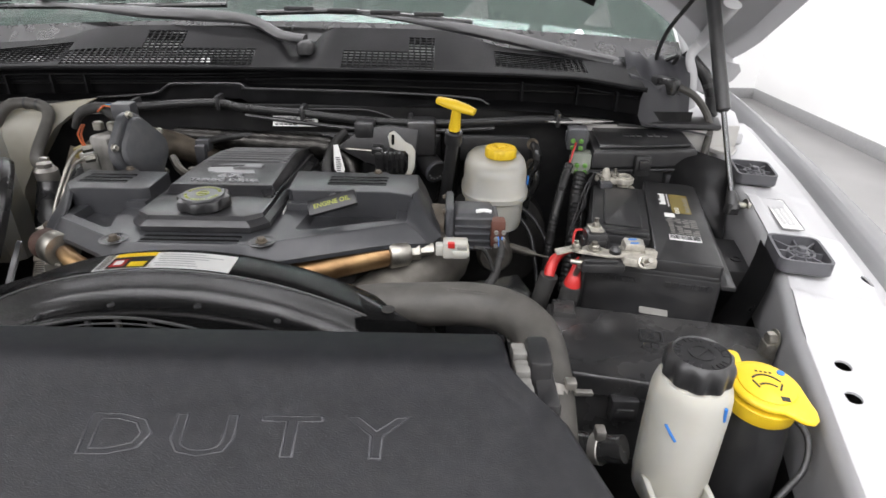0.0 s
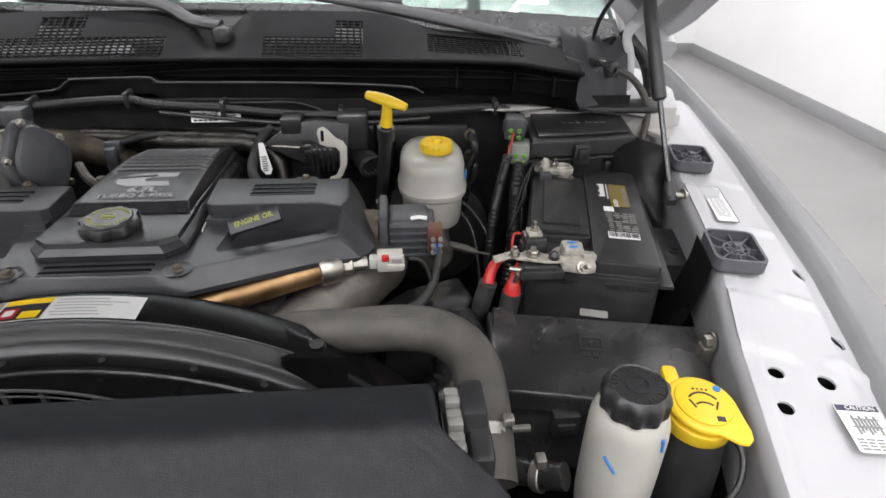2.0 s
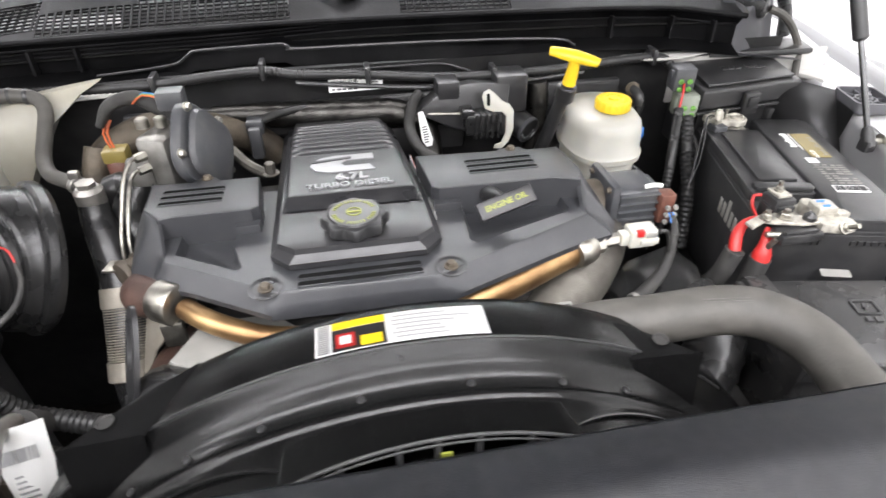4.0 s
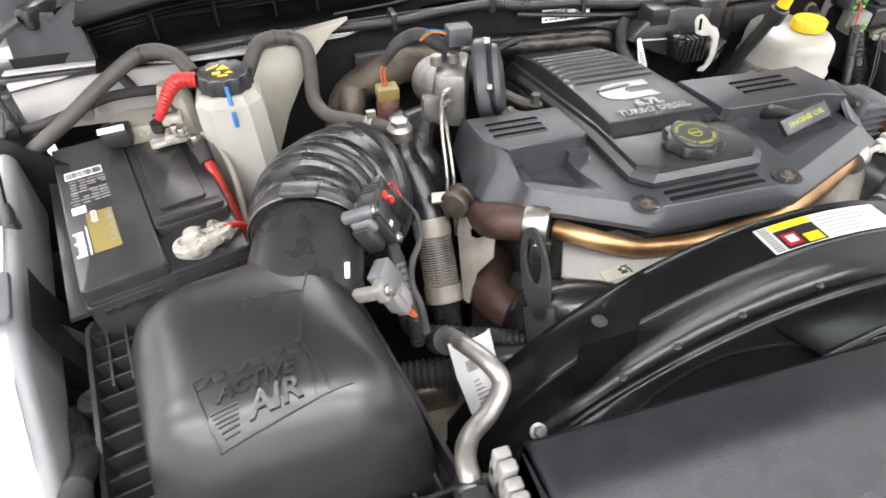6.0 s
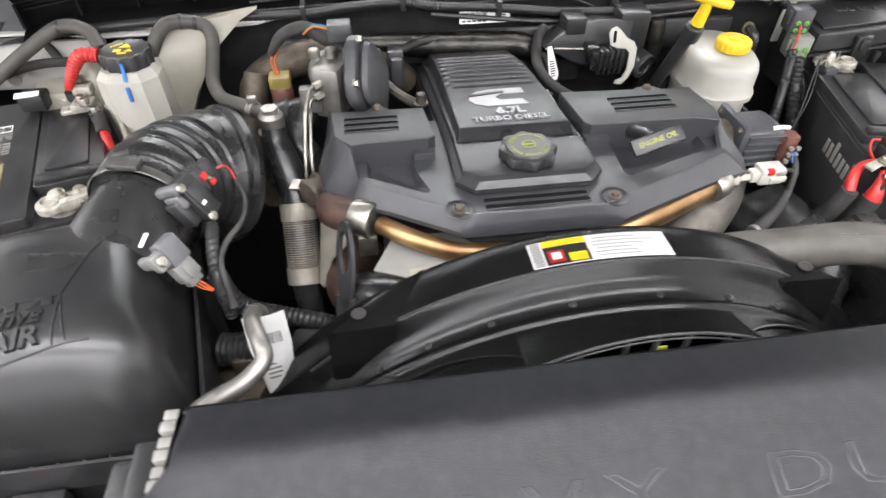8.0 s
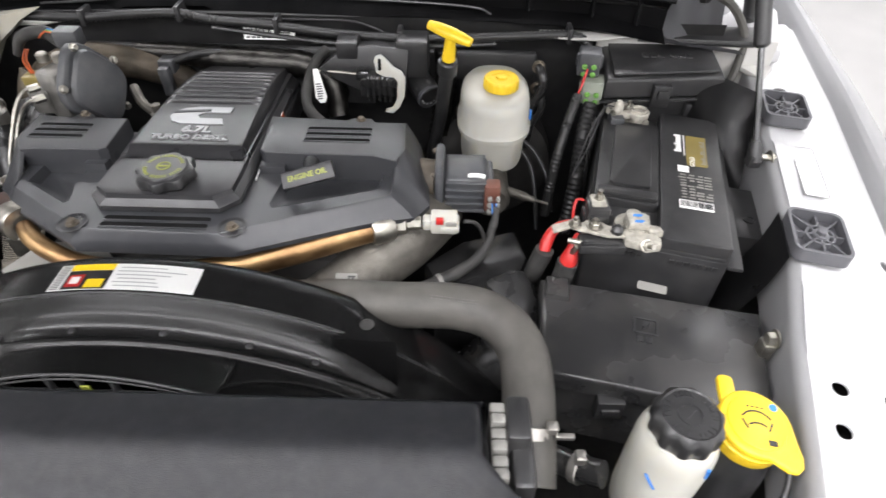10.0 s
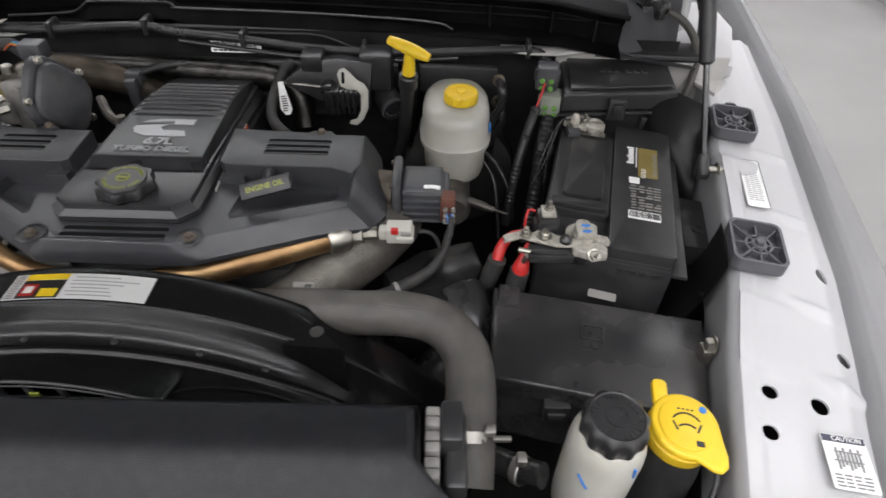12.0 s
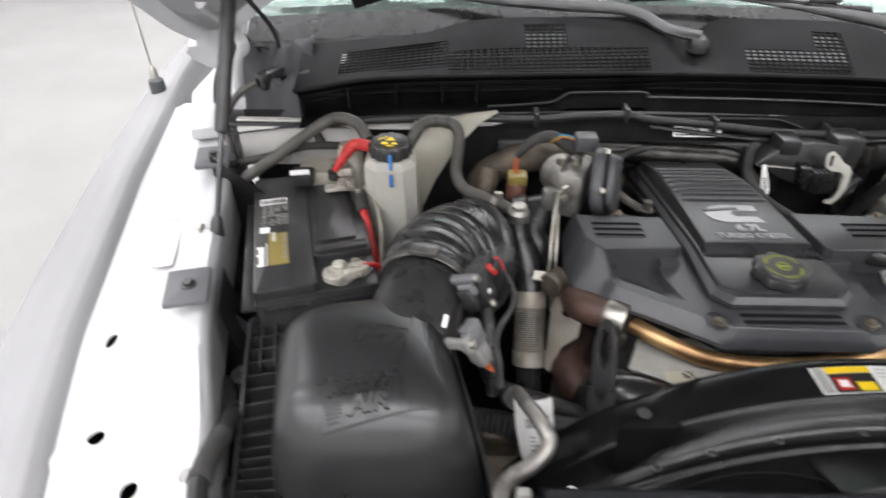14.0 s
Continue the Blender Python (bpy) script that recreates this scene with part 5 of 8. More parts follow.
box(bm, 0.501, 0.523, 0.719, 0.723, 1.180, 1.188, 0.001)
box(bm, 0.495, 0.499, 0.728, 0.744, 1.170, 1.186, 0.001)
box(bm, 0.525, 0.530, 0.728, 0.744, 1.170, 1.186, 0.001)
part("fuse_holder", bm, BLACK, bus)
bm = BM()
slab(bm, rrect(0.503, 0.521, 0.727, 0.750, 0.002), 1.196, 1.199, 0.0008)
part("fuse_top", bm, LEAD, bus)
bm = BM()
rod(bm, (0.513, 0.742, 1.199), (0.513, 0.742, 1.211), 0.003, 10)
hexbolt(bm, (0.513, 0.742, 1.199), 0.0045, 0.006, 0.006)
part("nut", bm, STEEL, bus)
for x, y, r in ((0.483, 0.714, 0.0055), (0.506, 0.711, 0.0068)):
    bm = BM()
    hexbolt(bm, (x, y, 1.180), r, 0.007, r * 1.45)
    rod(bm, (x, y, 1.187), (x, y, 1.191), r * 0.55, 10)
    part("nut", bm, STEEL, bus)
bm = BM()
lathe(bm, [(0.0075, 0.0), (0.0075, 0.006), (0.0045, 0.009), (0.003, 0.011)], Matrix.Translation((0.531, 0.702, 1.179)), 14)
part("cap_nut", bm, BLKRUB, bus, "dark rubber-capped nut")
# the clamp: a split collar with two jaws and a cross bolt
jaw = thing("terminal_clamp", "pale corroded battery clamp marked with blue paint", "terminal clamp", (0.556, 0.712, 1.172), -6, group="battery clamps")
bm = BM()
lathe(bm, [(0.0145, 1.166), (0.0150, 1.176), (0.0140, 1.181), (0.0095, 1.181)], Matrix.Translation((0.557, 0.714, 0)), 20)
slab(bm, [(0.545, 0.724), (0.549, 0.729), (0.568, 0.727), (0.572, 0.722), (0.569, 0.704), (0.545, 0.706)], 1.180, 1.190, 0.002)
part("collar", bm, LEAD, jaw)
bm = BM()
slab(bm, [(0.539, 0.704), (0.576, 0.700), (0.581, 0.692), (0.579, 0.681), (0.566, 0.678), (0.539, 0.688)], 1.168, 1.181, 0.0022)
part("jaw", bm, LEAD, jaw)
bm = BM()
slab(bm, [(0.566, 0.716), (0.584, 0.711), (0.586, 0.702), (0.570, 0.701)], 1.172, 1.183, 0.002)
part("jaw", bm, LEAD, jaw)
bm = BM()
hexbolt(bm, (0.562, 0.681, 1.178), 0.0062, 0.006, 0.0082, (0.15, -0.75, 0.6))
rod(bm, (0.562, 0.681, 1.178), (0.5645, 0.667, 1.189), 0.003, 10)
part("bolt", bm, STEEL, jaw)
bm = BM()
for y in (0.711, 0.722):
    slab(bm, [(0.551, y - 0.002), (0.560, y - 0.003), (0.564, y), (0.562, y + 0.002), (0.553, y + 0.002)], 1.1895, 1.1904)
part("paint_mark", bm, BLUE, jaw, "blue paint dabs")
bm = BM()
sweep(bm, [(0.483, 0.726, 1.172), (0.470, 0.728, 1.166), (0.459, 0.722, 1.158), (0.453, 0.714, 1.148), (0.451, 0.708, 1.140)], [0.0045, 0.0055, 0.0070, 0.0075, 0.007], 12)
part("red_boot", bm, RED, bus)
bm = BM()
sweep(bm, [(0.490, 0.712, 1.166), (0.486, 0.706, 1.160), (0.483, 0.701, 1.150), (0.481, 0.698, 1.140), (0.480, 0.697, 1.132)], [0.004, 0.0055, 0.0075, 0.0105, 0.0112], 14)
part("red_boot", bm, RED, bus)
bm = BM()
rod(bm, (0.485, 0.690, 1.166), (0.481, 0.697, 1.146), 0.0035, 10)
rod(bm, (0.474, 0.696, 1.170), (0.490, 0.692, 1.170), 0.0035, 10)
part("stud", bm, STEEL, bus)
cable("battery_cable", [(0.480, 0.697, 1.134), (0.472, 0.700, 1.07), (0.455, 0.73, 1.0), (0.44, 0.74, 0.90)], 0.013, TAPE, "taped black battery cable under the red boot")
cable("battery_cable", [(0.451, 0.708, 1.142), (0.443, 0.712, 1.10), (0.445, 0.74, 1.04), (0.43, 0.73, 0.92)], 0.012, TAPE, "taped black battery cable under the red boot")
cable("wire", [(0.498, 0.748, 1.190), (0.490, 0.752, 1.188), (0.486, 0.744, 1.178), (0.484, 0.728, 1.172)], 0.0018, RED, "thin red wire at the fused terminal", "wire")

# clamp side of the driver's battery, rear
sens = thing("battery_sensor", "small grey battery sensor with wires", "sensor", (0.60, 0.985, 1.16), -10)
bm = BM()
box(bm, 0.575, 0.596, 0.965, 0.992, 1.140, 1.176, 0.003)
part("body", bm, GREYPL, sens)
bm = BM()
lathe(bm, [(0.008, 0), (0.008, 0.008), (0.006, 0.016), (0.004, 0.02)], Matrix.Translation((0.587, 0.985, 1.176)), 12)
part("stud", bm, LEAD, sens)
bm = BM()
rod(bm, (0.582, 0.962, 1.146), (0.573, 0.945, 1.135), 0.003)
part("wire", bm, ORANGE, sens)
for dx in (0, 0.006):
    cable("wire", [(0.580, 0.985, 1.186), (0.565, 0.98, 1.188), (0.545 + dx, 0.955, 1.165), (0.532 + dx, 0.935, 1.135), (0.52, 0.92, 1.10)], 0.0012, BLACK, "thin dark wire looping from the battery sensor", "wire", group="sensor wires")

# passenger battery: stacked lugs, red cables
lug = thing("terminal_stack", "corroded terminal stack with bolted lugs", "terminal", (-0.605, 0.985, 1.18), 15)
bm = BM()
box(bm, -0.612, -0.560, 0.985, 1.003, 1.176, 1.184, 0.003, m=Matrix.Translation((-0.59, 0.99, 0)) @ pose(0, 0, 0, 0, 0, 12) @ Matrix.Translation((0.59, -0.99, 0)))
box(bm, -0.590, -0.562, 0.972, 1.000, 1.186, 1.196, 0.002)
box(bm, -0.592, -0.566, 1.000, 1.028, 1.196, 1.210, 0.003)
part("lug", bm, LEAD, lug)
bm = BM()
for x, y, z in ((-0.576, 0.985, 1.196), (-0.568, 0.975, 1.196), (-0.580, 1.015, 1.210), (-0.553, 0.962, 1.19)):
    hexbolt(bm, (x, y, z), 0.006, 0.010, 0.009)
part("nut", bm, STEEL, lug)
bm = BM()
lathe(bm, [(0.012, 0), (0.012, 0.012), (0.007, 0.012)], Matrix.Translation((-0.600, 1.022, 1.182)), 14)
part("black_insulator", bm, BLACK, lug)
bm = BM()
lathe(bm, [(0.010, 0), (0.010, 0.014)], Matrix.Translation((-0.553, 0.962, 1.178)), 14)
part("black_insulator", bm, BLACK, lug)
bm = BM()
sweep(bm, [(-0.594, 1.002, 1.208), (-0.580, 1.0, 1.230), (-0.568, 1.0, 1.247), (-0.555, 1.0, 1.257), (-0.535, 1.0, 1.255)], [0.005, 0.0065, 0.008, 0.009, 0.009], 14, 0.0026, 0.16)
part("red_boot", bm, RED, lug, "ribbed red rubber boot")
cable("battery_cable", [(-0.555, 0.972, 1.188), (-0.545, 0.945, 1.178), (-0.533, 0.915, 1.155), (-0.520, 0.88, 1.11), (-0.515, 0.84, 1.06)], 0.0066, RED, "thick red battery cable with black tape")
cable("cable_wrap", [(-0.551, 0.962, 1.185), (-0.547, 0.950, 1.181), (-0.542, 0.935, 1.173)], 0.0095, TAPE, "black tape round the red cable", "tape")
cable("battery_cable", [(-0.545, 0.985, 1.188), (-0.528, 0.965, 1.178), (-0.515, 0.93, 1.15), (-0.512, 0.88, 1.10)], 0.0045, TANKOLD, "stiff yellowed cable behind the battery")
cable("battery_cable", [(-0.525, 0.800, 1.172), (-0.508, 0.815, 1.160), (-0.500, 0.825, 1.13), (-0.495, 0.83, 1.08)], 0.004, RED, "red cable at the battery clamp")


# ---------------------------------------------------------------- brake fluid reservoir and master cylinder
res = thing("brake_fluid_reservoir", "milky plastic brake fluid reservoir with yellow cap", "reservoir", (0.4, 0.99, 1.15))


def oval(cx, cy, rx, ry, z, p=2.6, n=48):
    out = []
    for i in range(n):
        a = 2 * math.pi * i / n
        c, s = math.cos(a), math.sin(a)
        out.append((cx + rx * abs(c) ** (2 / p) * (1 if c > 0 else -1), cy + ry * abs(s) ** (2 / p) * (1 if s > 0 else -1), z))
    return out


bm = BM()
loft(bm, [oval(0.398, 1.006, 0.048, 0.0680, 1.092), oval(0.398, 1.006, 0.050, 0.0700, 1.100), oval(0.398, 1.006, 0.051, 0.0710, 1.142), oval(0.398, 1.006, 0.0575, 0.0775, 1.146), oval(0.398, 1.006, 0.058, 0.0780, 1.154),
          oval(0.398, 1.006, 0.0545, 0.0745, 1.159), oval(0.398, 1.006, 0.0535, 0.0735, 1.188), oval(0.398, 1.006, 0.051, 0.0710, 1.200), oval(0.398, 1.006, 0.044, 0.0640, 1.208), oval(0.398, 1.006, 0.026, 0.0460, 1.212)])
part("tank", bm, TANK, res)
bm = BM()
lathe(bm, [(0.019, 0), (0.019, 0.016)], Matrix.Translation((0.404, 0.986, 1.204)), 24)
part("neck", bm, TANK, res)
bm = BM()
rings = []
for zz, rr, k in ((0.0, 0.0255, 0.0), (0.001, 0.0262, 0.0006), (0.013, 0.0262, 0.0006), (0.0155, 0.0245, 0), (0.016, 0.014, 0), (0.0145, 0.0135, 0)):
    rings.append([(0.404 + (rr + k * math.cos(18 * math.pi * 2 * i / 108)) * math.cos(math.pi * 2 * i / 108), 0.986 + (rr + k * math.cos(18 * math.pi * 2 * i / 108)) * math.sin(math.pi * 2 * i / 108), 1.214 + zz) for i in range(108)])
loft(bm, rings)
capy = part("cap", bm, YELLOW, res, "yellow ribbed screw cap")
bm = BM()
lathe(bm, [(0.009, 0.0145), (0.0085, 0.0175), (0.006, 0.0178)], Matrix.Translation((0.404, 0.986, 1.214)), 6)
for a in range(0, 360, 15):
    box(bm, 0.016, 0.0225, -0.0012, 0.0012, 0.0157, 0.0164, m=Matrix.Translation((0.404, 0.986, 1.214)) @ pose(0, 0, 0, 0, 0, a))
tagged(part("embossing", bm, YELLOW, capy), kind="stuff")
bm = BM()
box(bm, 0.4495, 0.4525, 0.966, 0.972, 1.170, 1.186, 0.001)
part("marker_stroke", bm, BLUE, res, "blue paint marker stroke")
mc = thing("master_cylinder", "cast aluminium brake master cylinder", "master cylinder", (0.40, 0.95, 1.05))
bm = BM()
lathe(bm, [(0.024, 0), (0.030, 0.01), (0.030, 0.10), (0.033, 0.11), (0.033, 0.2)], along((0.395, 0.88, 1.075), (0.395, 1.10, 1.055)), 20)
lathe(bm, [(0.007, 0), (0.007, 0.03), (0.005, 0.035), (0.005, 0.045)], along((0.420, 0.90, 1.085), (0.46, 0.885, 1.08)), 12)
rod(bm, (0.46, 0.885, 1.08), (0.482, 0.877, 1.078), 0.0022)
part("body", bm, CAST, mc)
bm = BM()
lathe(bm, [(0.09, 0), (0.11, 0.01), (0.115, 0.05), (0.09, 0.07)], along((0.40, 1.05, 1.02), (0.40, 1.2, 1.01)), 32)
part("booster", bm, DEEP, mc, "black brake booster")

# transmission dipstick
td = thing("transmission_dipstick", "yellow T-handle of a dipstick in a black tube", "dipstick", (0.325, 0.98, 1.26))
bm = BM()
sweep(bm, [(0.3245, 0.974, 1.262), (0.326, 0.970, 1.280), (0.3275, 0.967, 1.300)], [0.010, 0.0085, 0.0075], 12, 0.004)
sweep(bm, [(0.2965, 0.985, 1.3065), (0.303, 0.981, 1.306), (0.3275, 0.967, 1.302), (0.350, 0.954, 1.2975), (0.3555, 0.951, 1.296)], [0.0065, 0.0085, 0.0095, 0.0085, 0.006], 12, 0.004, flat=0.75)
part("handle", bm, YELLOW, td)
bm = BM()
lathe(bm, [(0.0135, 0), (0.0145, 0.003), (0.0145, 0.022), (0.012, 0.024)], along((0.3225, 0.982, 1.236), (0.3245, 0.975, 1.262)), 18)
part("collar", bm, BLACK, td)
bm = BM()
sweep(bm, [(0.3235, 0.979, 1.25), (0.319, 1.000, 1.20), (0.312, 1.03, 1.13), (0.30, 1.06, 1.05), (0.29, 1.08, 0.92)], 0.0105, 14)
part("tube", bm, BLACK, td)

# egr valve with its connector, in front of the reservoir
egr = thing("egr_valve", "grey finned EGR valve motor with brown connector", "valve", (0.34, 0.80, 1.18))
bm = BM()
rod(bm, (0.27, 0.815, 1.165), (0.315, 0.808, 1.167), 0.030, 20)
part("flange_pipe", bm, IRON, egr)
bm = BM()
box(bm, 0.312, 0.324, 0.770, 0.842, 1.130, 1.208, 0.005)
part("flange", bm, GREYPL, egr)
bm = BM()
box(bm, 0.322, 0.382, 0.776, 0.836, 1.138, 1.196, 0.010, 3)
box(bm, 0.380, 0.388, 0.782, 0.830, 1.144, 1.190, 0.004)
part("motor", bm, GREYPL, egr)
for k in range(5):
    bm = BM()
    box(bm, 0.326, 0.378, 0.772, 0.838, 1.145 + 0.011 * k, 1.148 + 0.011 * k, 0.001)
    part("fin", bm, GREYPL, egr)
for y, z in ((0.780, 1.200), (0.832, 1.200), (0.780, 1.140)):
    bm = BM()
    hexbolt(bm, (0.312, y, z), 0.0035, 0.004, 0.0045, (-1, 0, 0))
    part("bolt", bm, IRON, egr)
bm = BM()
box(bm, 0.376, 0.396, 0.766, 0.786, 1.152, 1.192, 0.003)
part("connector", bm, BROWNC, egr, "brown plug connector")
bm = BM()
for z in (1.158, 1.168, 1.178):
    for x in (0.383, 0.393):
        rod(bm, (x, 0.7625, z), (x, 0.758, z), 0.0030, 8)
part("seal", bm, PALEGR, egr)
bm = BM()
sweep(bm, [(0.355, 0.775, 1.203), (0.365, 0.772, 1.206), (0.375, 0.772, 1.204)], 0.0028, 8)
part("paint_mark", bm, PAPER, egr, "white paint mark")
bm = BM()
for dx in (-0.0025, 0.0025):
    sweep(bm, [(0.388 + dx, 0.760, 1.172), (0.389 + dx, 0.756, 1.167), (0.389 + dx, 0.752, 1.161)], 0.0009, 6)
part("wires", bm, BLUE, egr, "thin blue wires")
bm = BM()
sweep(bm, [(0.389, 0.757, 1.168), (0.391, 0.751, 1.160), (0.388, 0.742, 1.149)], [0.003, 0.004, 0.006], 10)
part("wire_wrap", bm, TAPE, egr, "black taped wires")
cable("wiring_harness", [(0.388, 0.742, 1.150), (0.380, 0.730, 1.125), (0.362, 0.715, 1.108), (0.320, 0.690, 1.098), (0.270, 0.668, 1.092), (0.235, 0.650, 1.085)], [0.005, 0.007, 0.0085, 0.0085, 0.008, 0.008], TAPE, "taped black wiring harness by the turbo pipe", "harness")
for q in ((0.322, 0.691, 1.0985), (0.262, 0.665, 1.0915)):
    bm = BM()
    lathe(bm, [(0.0095, -0.003), (0.0101, 0), (0.0095, 0.003)], along(q, (q[0] + 0.03, q[1] + 0.016, q[2] + 0.004)), 16, False, False)
    solo("harness_clip", bm, PALEGR, "pale clip round the taped harness", "clip", "harness clips")

# turbo outlet and cast pipe below the sensor
turbo = thing("charge_pipe", "grimy cast charge pipe beside the engine", "pipe", (0.25, 0.72, 1.10))
bm = BM()
sweep(bm, [(0.30, 0.83, 1.10), (0.30, 0.79, 1.125), (0.27, 0.74, 1.12), (0.22, 0.69, 1.105), (0.17, 0.64, 1.09)], [0.050, 0.045, 0.040, 0.038, 0.038], 18, 0.012)
part("casting", bm, CAST, turbo)
bm = BM()
box(bm, 0.165, 0.225, 0.628, 0.640, 1.075, 1.125, 0.006)
box(bm, 0.30, 0.335, 0.775, 0.80, 1.11, 1.16, 0.008)
hexbolt(bm, (0.212, 0.630, 1.118), 0.006, 0.006, 0.010, (0, -0.5, 0.85))
part("lug", bm, CAST, turbo)
sm = pose(0.212, 0.655, 1.135, 50, 0, 0)
sticker(turbo, sm, 0.026, 0.015, label="small grey code label", material=PALEGR)
bm = BM()
for k in range(4):
    for j in range(5):
        if random.Random(k * 7 + j).random() < 0.55:
            box(bm, 0.002 + k * 0.0022, 0.004 + k * 0.0022, -0.006 + j * 0.0022, -0.004 + j * 0.0022, 0.0006, 0.001, m=sm)
part("print", bm, INK, turbo)
tank2 = thing("coolant_duct", "black moulded duct below the brake reservoir", "duct", (0.36, 0.74, 1.05))
bm = BM()
slab(bm, [(0.300, 0.730), (0.350, 0.775), (0.425, 0.800), (0.440, 0.745), (0.420, 0.690), (0.375, 0.665), (0.315, 0.690)], 0.90, 1.095, 0.012)
part("body", bm, SHROUD, tank2)
bm = BM()
sweep(bm, [(0.405, 0.71, 1.075), (0.418, 0.67, 1.062), (0.405, 0.635, 1.035), (0.36, 0.61, 1.00)], 0.034, 24, 0.007, 0.07)
part("bellows", bm, BLKRUB, tank2)

# ---------------------------------------------------------------- exhaust gas pipe under the cover's front
exh = thing("exhaust_gas_pipe", "heat-tinted golden steel pipe along the engine front", "pipe", (0.0, 0.65, 1.17))
bm = BM()
sweep(bm, [(-0.172, 0.690, 1.172), (-0.150, 0.668, 1.174), (-0.120, 0.652, 1.169), (-0.080, 0.643, 1.160), (0.0, 0.640, 1.154), (0.080, 0.648, 1.158), (0.150, 0.668, 1.165), (0.215, 0.696, 1.169), (0.243, 0.708, 1.170)], [0.011, 0.011, 0.0115, 0.0125, 0.0135, 0.0145, 0.0155, 0.0155, 0.0155], 20, 0.008)
part("tube", bm, GOLD, exh)
bm = BM()
lathe(bm, [(0.0165, 0), (0.0185, 0.004), (0.0185, 0.024), (0.0165, 0.028)], along((0.238, 0.700, 1.172), (0.268, 0.717, 1.171)), 20)
part("ferrule", bm, STEEL, exh, "bare steel ferrule")
bm = BM()
lathe(bm, [(0.0215, -0.001), (0.0225, 0.001), (0.0225, 0.024), (0.0215, 0.026)], along((-0.199, 0.710, 1.171), (-0.173, 0.692, 1.173)), 24)
box(bm, -0.200, -0.178, 0.682, 0.690, 1.130, 1.160, 0.002)
part("band_clamp", bm, STEEL, exh, "wide steel band clamp")
bm = BM()
sweep(bm, [(-0.198, 0.708, 1.172), (-0.214, 0.720, 1.168), (-0.226, 0.738, 1.160), (-0.224, 0.765, 1.145), (-0.21, 0.79, 1.12)], [0.0195, 0.0215, 0.0235, 0.024, 0.024], 20, 0.008)
part("elbow", bm, RUST, exh, "rust-brown cast elbow")
o2 = thing("exhaust_sensor", "steel exhaust sensor with pale plug", "sensor", (0.30, 0.72, 1.17))
bm = BM()
lathe(bm, [(0.013, 0), (0.013, 0.012), (0.008, 0.013), (0.008, 0.030)], along((0.268, 0.717, 1.171), (0.31, 0.718, 1.174)), 6)
part("hex_body", bm, STEEL, o2)
bm = BM()
box(bm, 0.300, 0.312, 0.711, 0.725, 1.166, 1.181, 0.002)
box(bm, 0.310, 0.342, 0.707, 0.729, 1.164, 1.186, 0.002)
box(bm, 0.322, 0.344, 0.705, 0.731, 1.168, 1.176, 0.0015)
part("plug", bm, TANK, o2, "cream plastic plug")
bm = BM()
box(bm, 0.316, 0.325, 0.7055, 0.712, 1.180, 1.1875, 0.001)
part("lock_tab", bm, RED, o2, "red locking tab")
bm = BM()
box(bm, 0.328, 0.341, 0.7055, 0.708, 1.178, 1.184, 0.001)
part("cover_plate", bm, PALEGR, o2)
cable("wire", [(0.350, 0.718, 1.176), (0.362, 0.722, 1.172), (0.372, 0.728, 1.155), (0.378, 0.730, 1.135)], 0.0026, TAPE, "thin taped sensor wire", "wire")
# alternator side casting and lifting eye in front of the engine
plate = thing("pump_housing", "pale cast pump housing with code label", "pump", (-0.13, 0.63, 1.12))
bm = BM()
slab(bm, [(-0.185, 0.640), (-0.110, 0.592), (-0.055, 0.600), (-0.05, 0.65), (-0.09, 0.69), (-0.16, 0.69)], 1.145, 1.152, 0.003)
part("top_plate", bm, PALEGR, plate)
bm = BM()
sweep(bm, [(-0.205, 0.66, 1.04), (-0.20, 0.64, 1.10), (-0.17, 0.61, 1.125), (-0.12, 0.585, 1.12), (-0.08, 0.57, 1.10)], 0.033, 18, 0.01)
part("black_pipe", bm, SHROUD, plate, "glossy black bent pipe")
sm = pose(-0.128, 0.625, 1.1522, 0, 0, 5)
sticker(plate, sm, 0.034, 0.017, label="cream code label", material=TANKOLD)
bm = BM()
for k in range(6):
    for j in range(6):
        if random.Random(k * 5 + j * 3).random() < 0.55:
            box(bm, 0.004 + k * 0.0022, 0.006 + k * 0.0022, -0.006 + j * 0.0022, -0.004 + j * 0.0022, 0.0006, 0.001, m=sm)
part("print", bm, INK, plate)
eye = thing("lifting_eye", "dark steel engine lifting eye", "lifting eye", (-0.235, 0.65, 1.15))
bm = BM()
ev_y = Vector((0.07, 0.63, 0.77)).normalized()
ev_n = Vector((-0.8, -0.38, 0.36))
ev_n = (ev_n - ev_y * ev_n.dot(ev_y)).normalized()
ev_x = ev_y.cross(ev_n)
m = Matrix.Translation((-0.213, 0.643, 1.158)) @ Matrix((ev_x, ev_y, ev_n)).transposed().to_4x4()
o = [(0.017 * math.cos(2 * math.pi * i / 40), 0.050 * math.sin(2 * math.pi * i / 40)) for i in range(40)]
q = [(0.0105 * math.cos(2 * math.pi * i / 40), 0.024 * math.sin(2 * math.pi * i / 40) + 0.014) for i in range(40)]
vs = loft(bm, [[(x, y, 0) for x, y in q], [(x, y, 0) for x, y in o], [(x, y, 0.005) for x, y in o], [(x, y, 0.005) for x, y in q], [(x, y, 0) for x, y in q]], False, False)
bmesh.ops.transform(bm, matrix=m, verts=vs)
part("ring", bm, BLACK, eye)
bm = BM()
slab(bm, [(-0.018, -0.10), (0.018, -0.10), (0.020, -0.035), (-0.020, -0.035)], 0, 0.005, 0.001, m=m)
part("stem", bm, BLACK, eye)

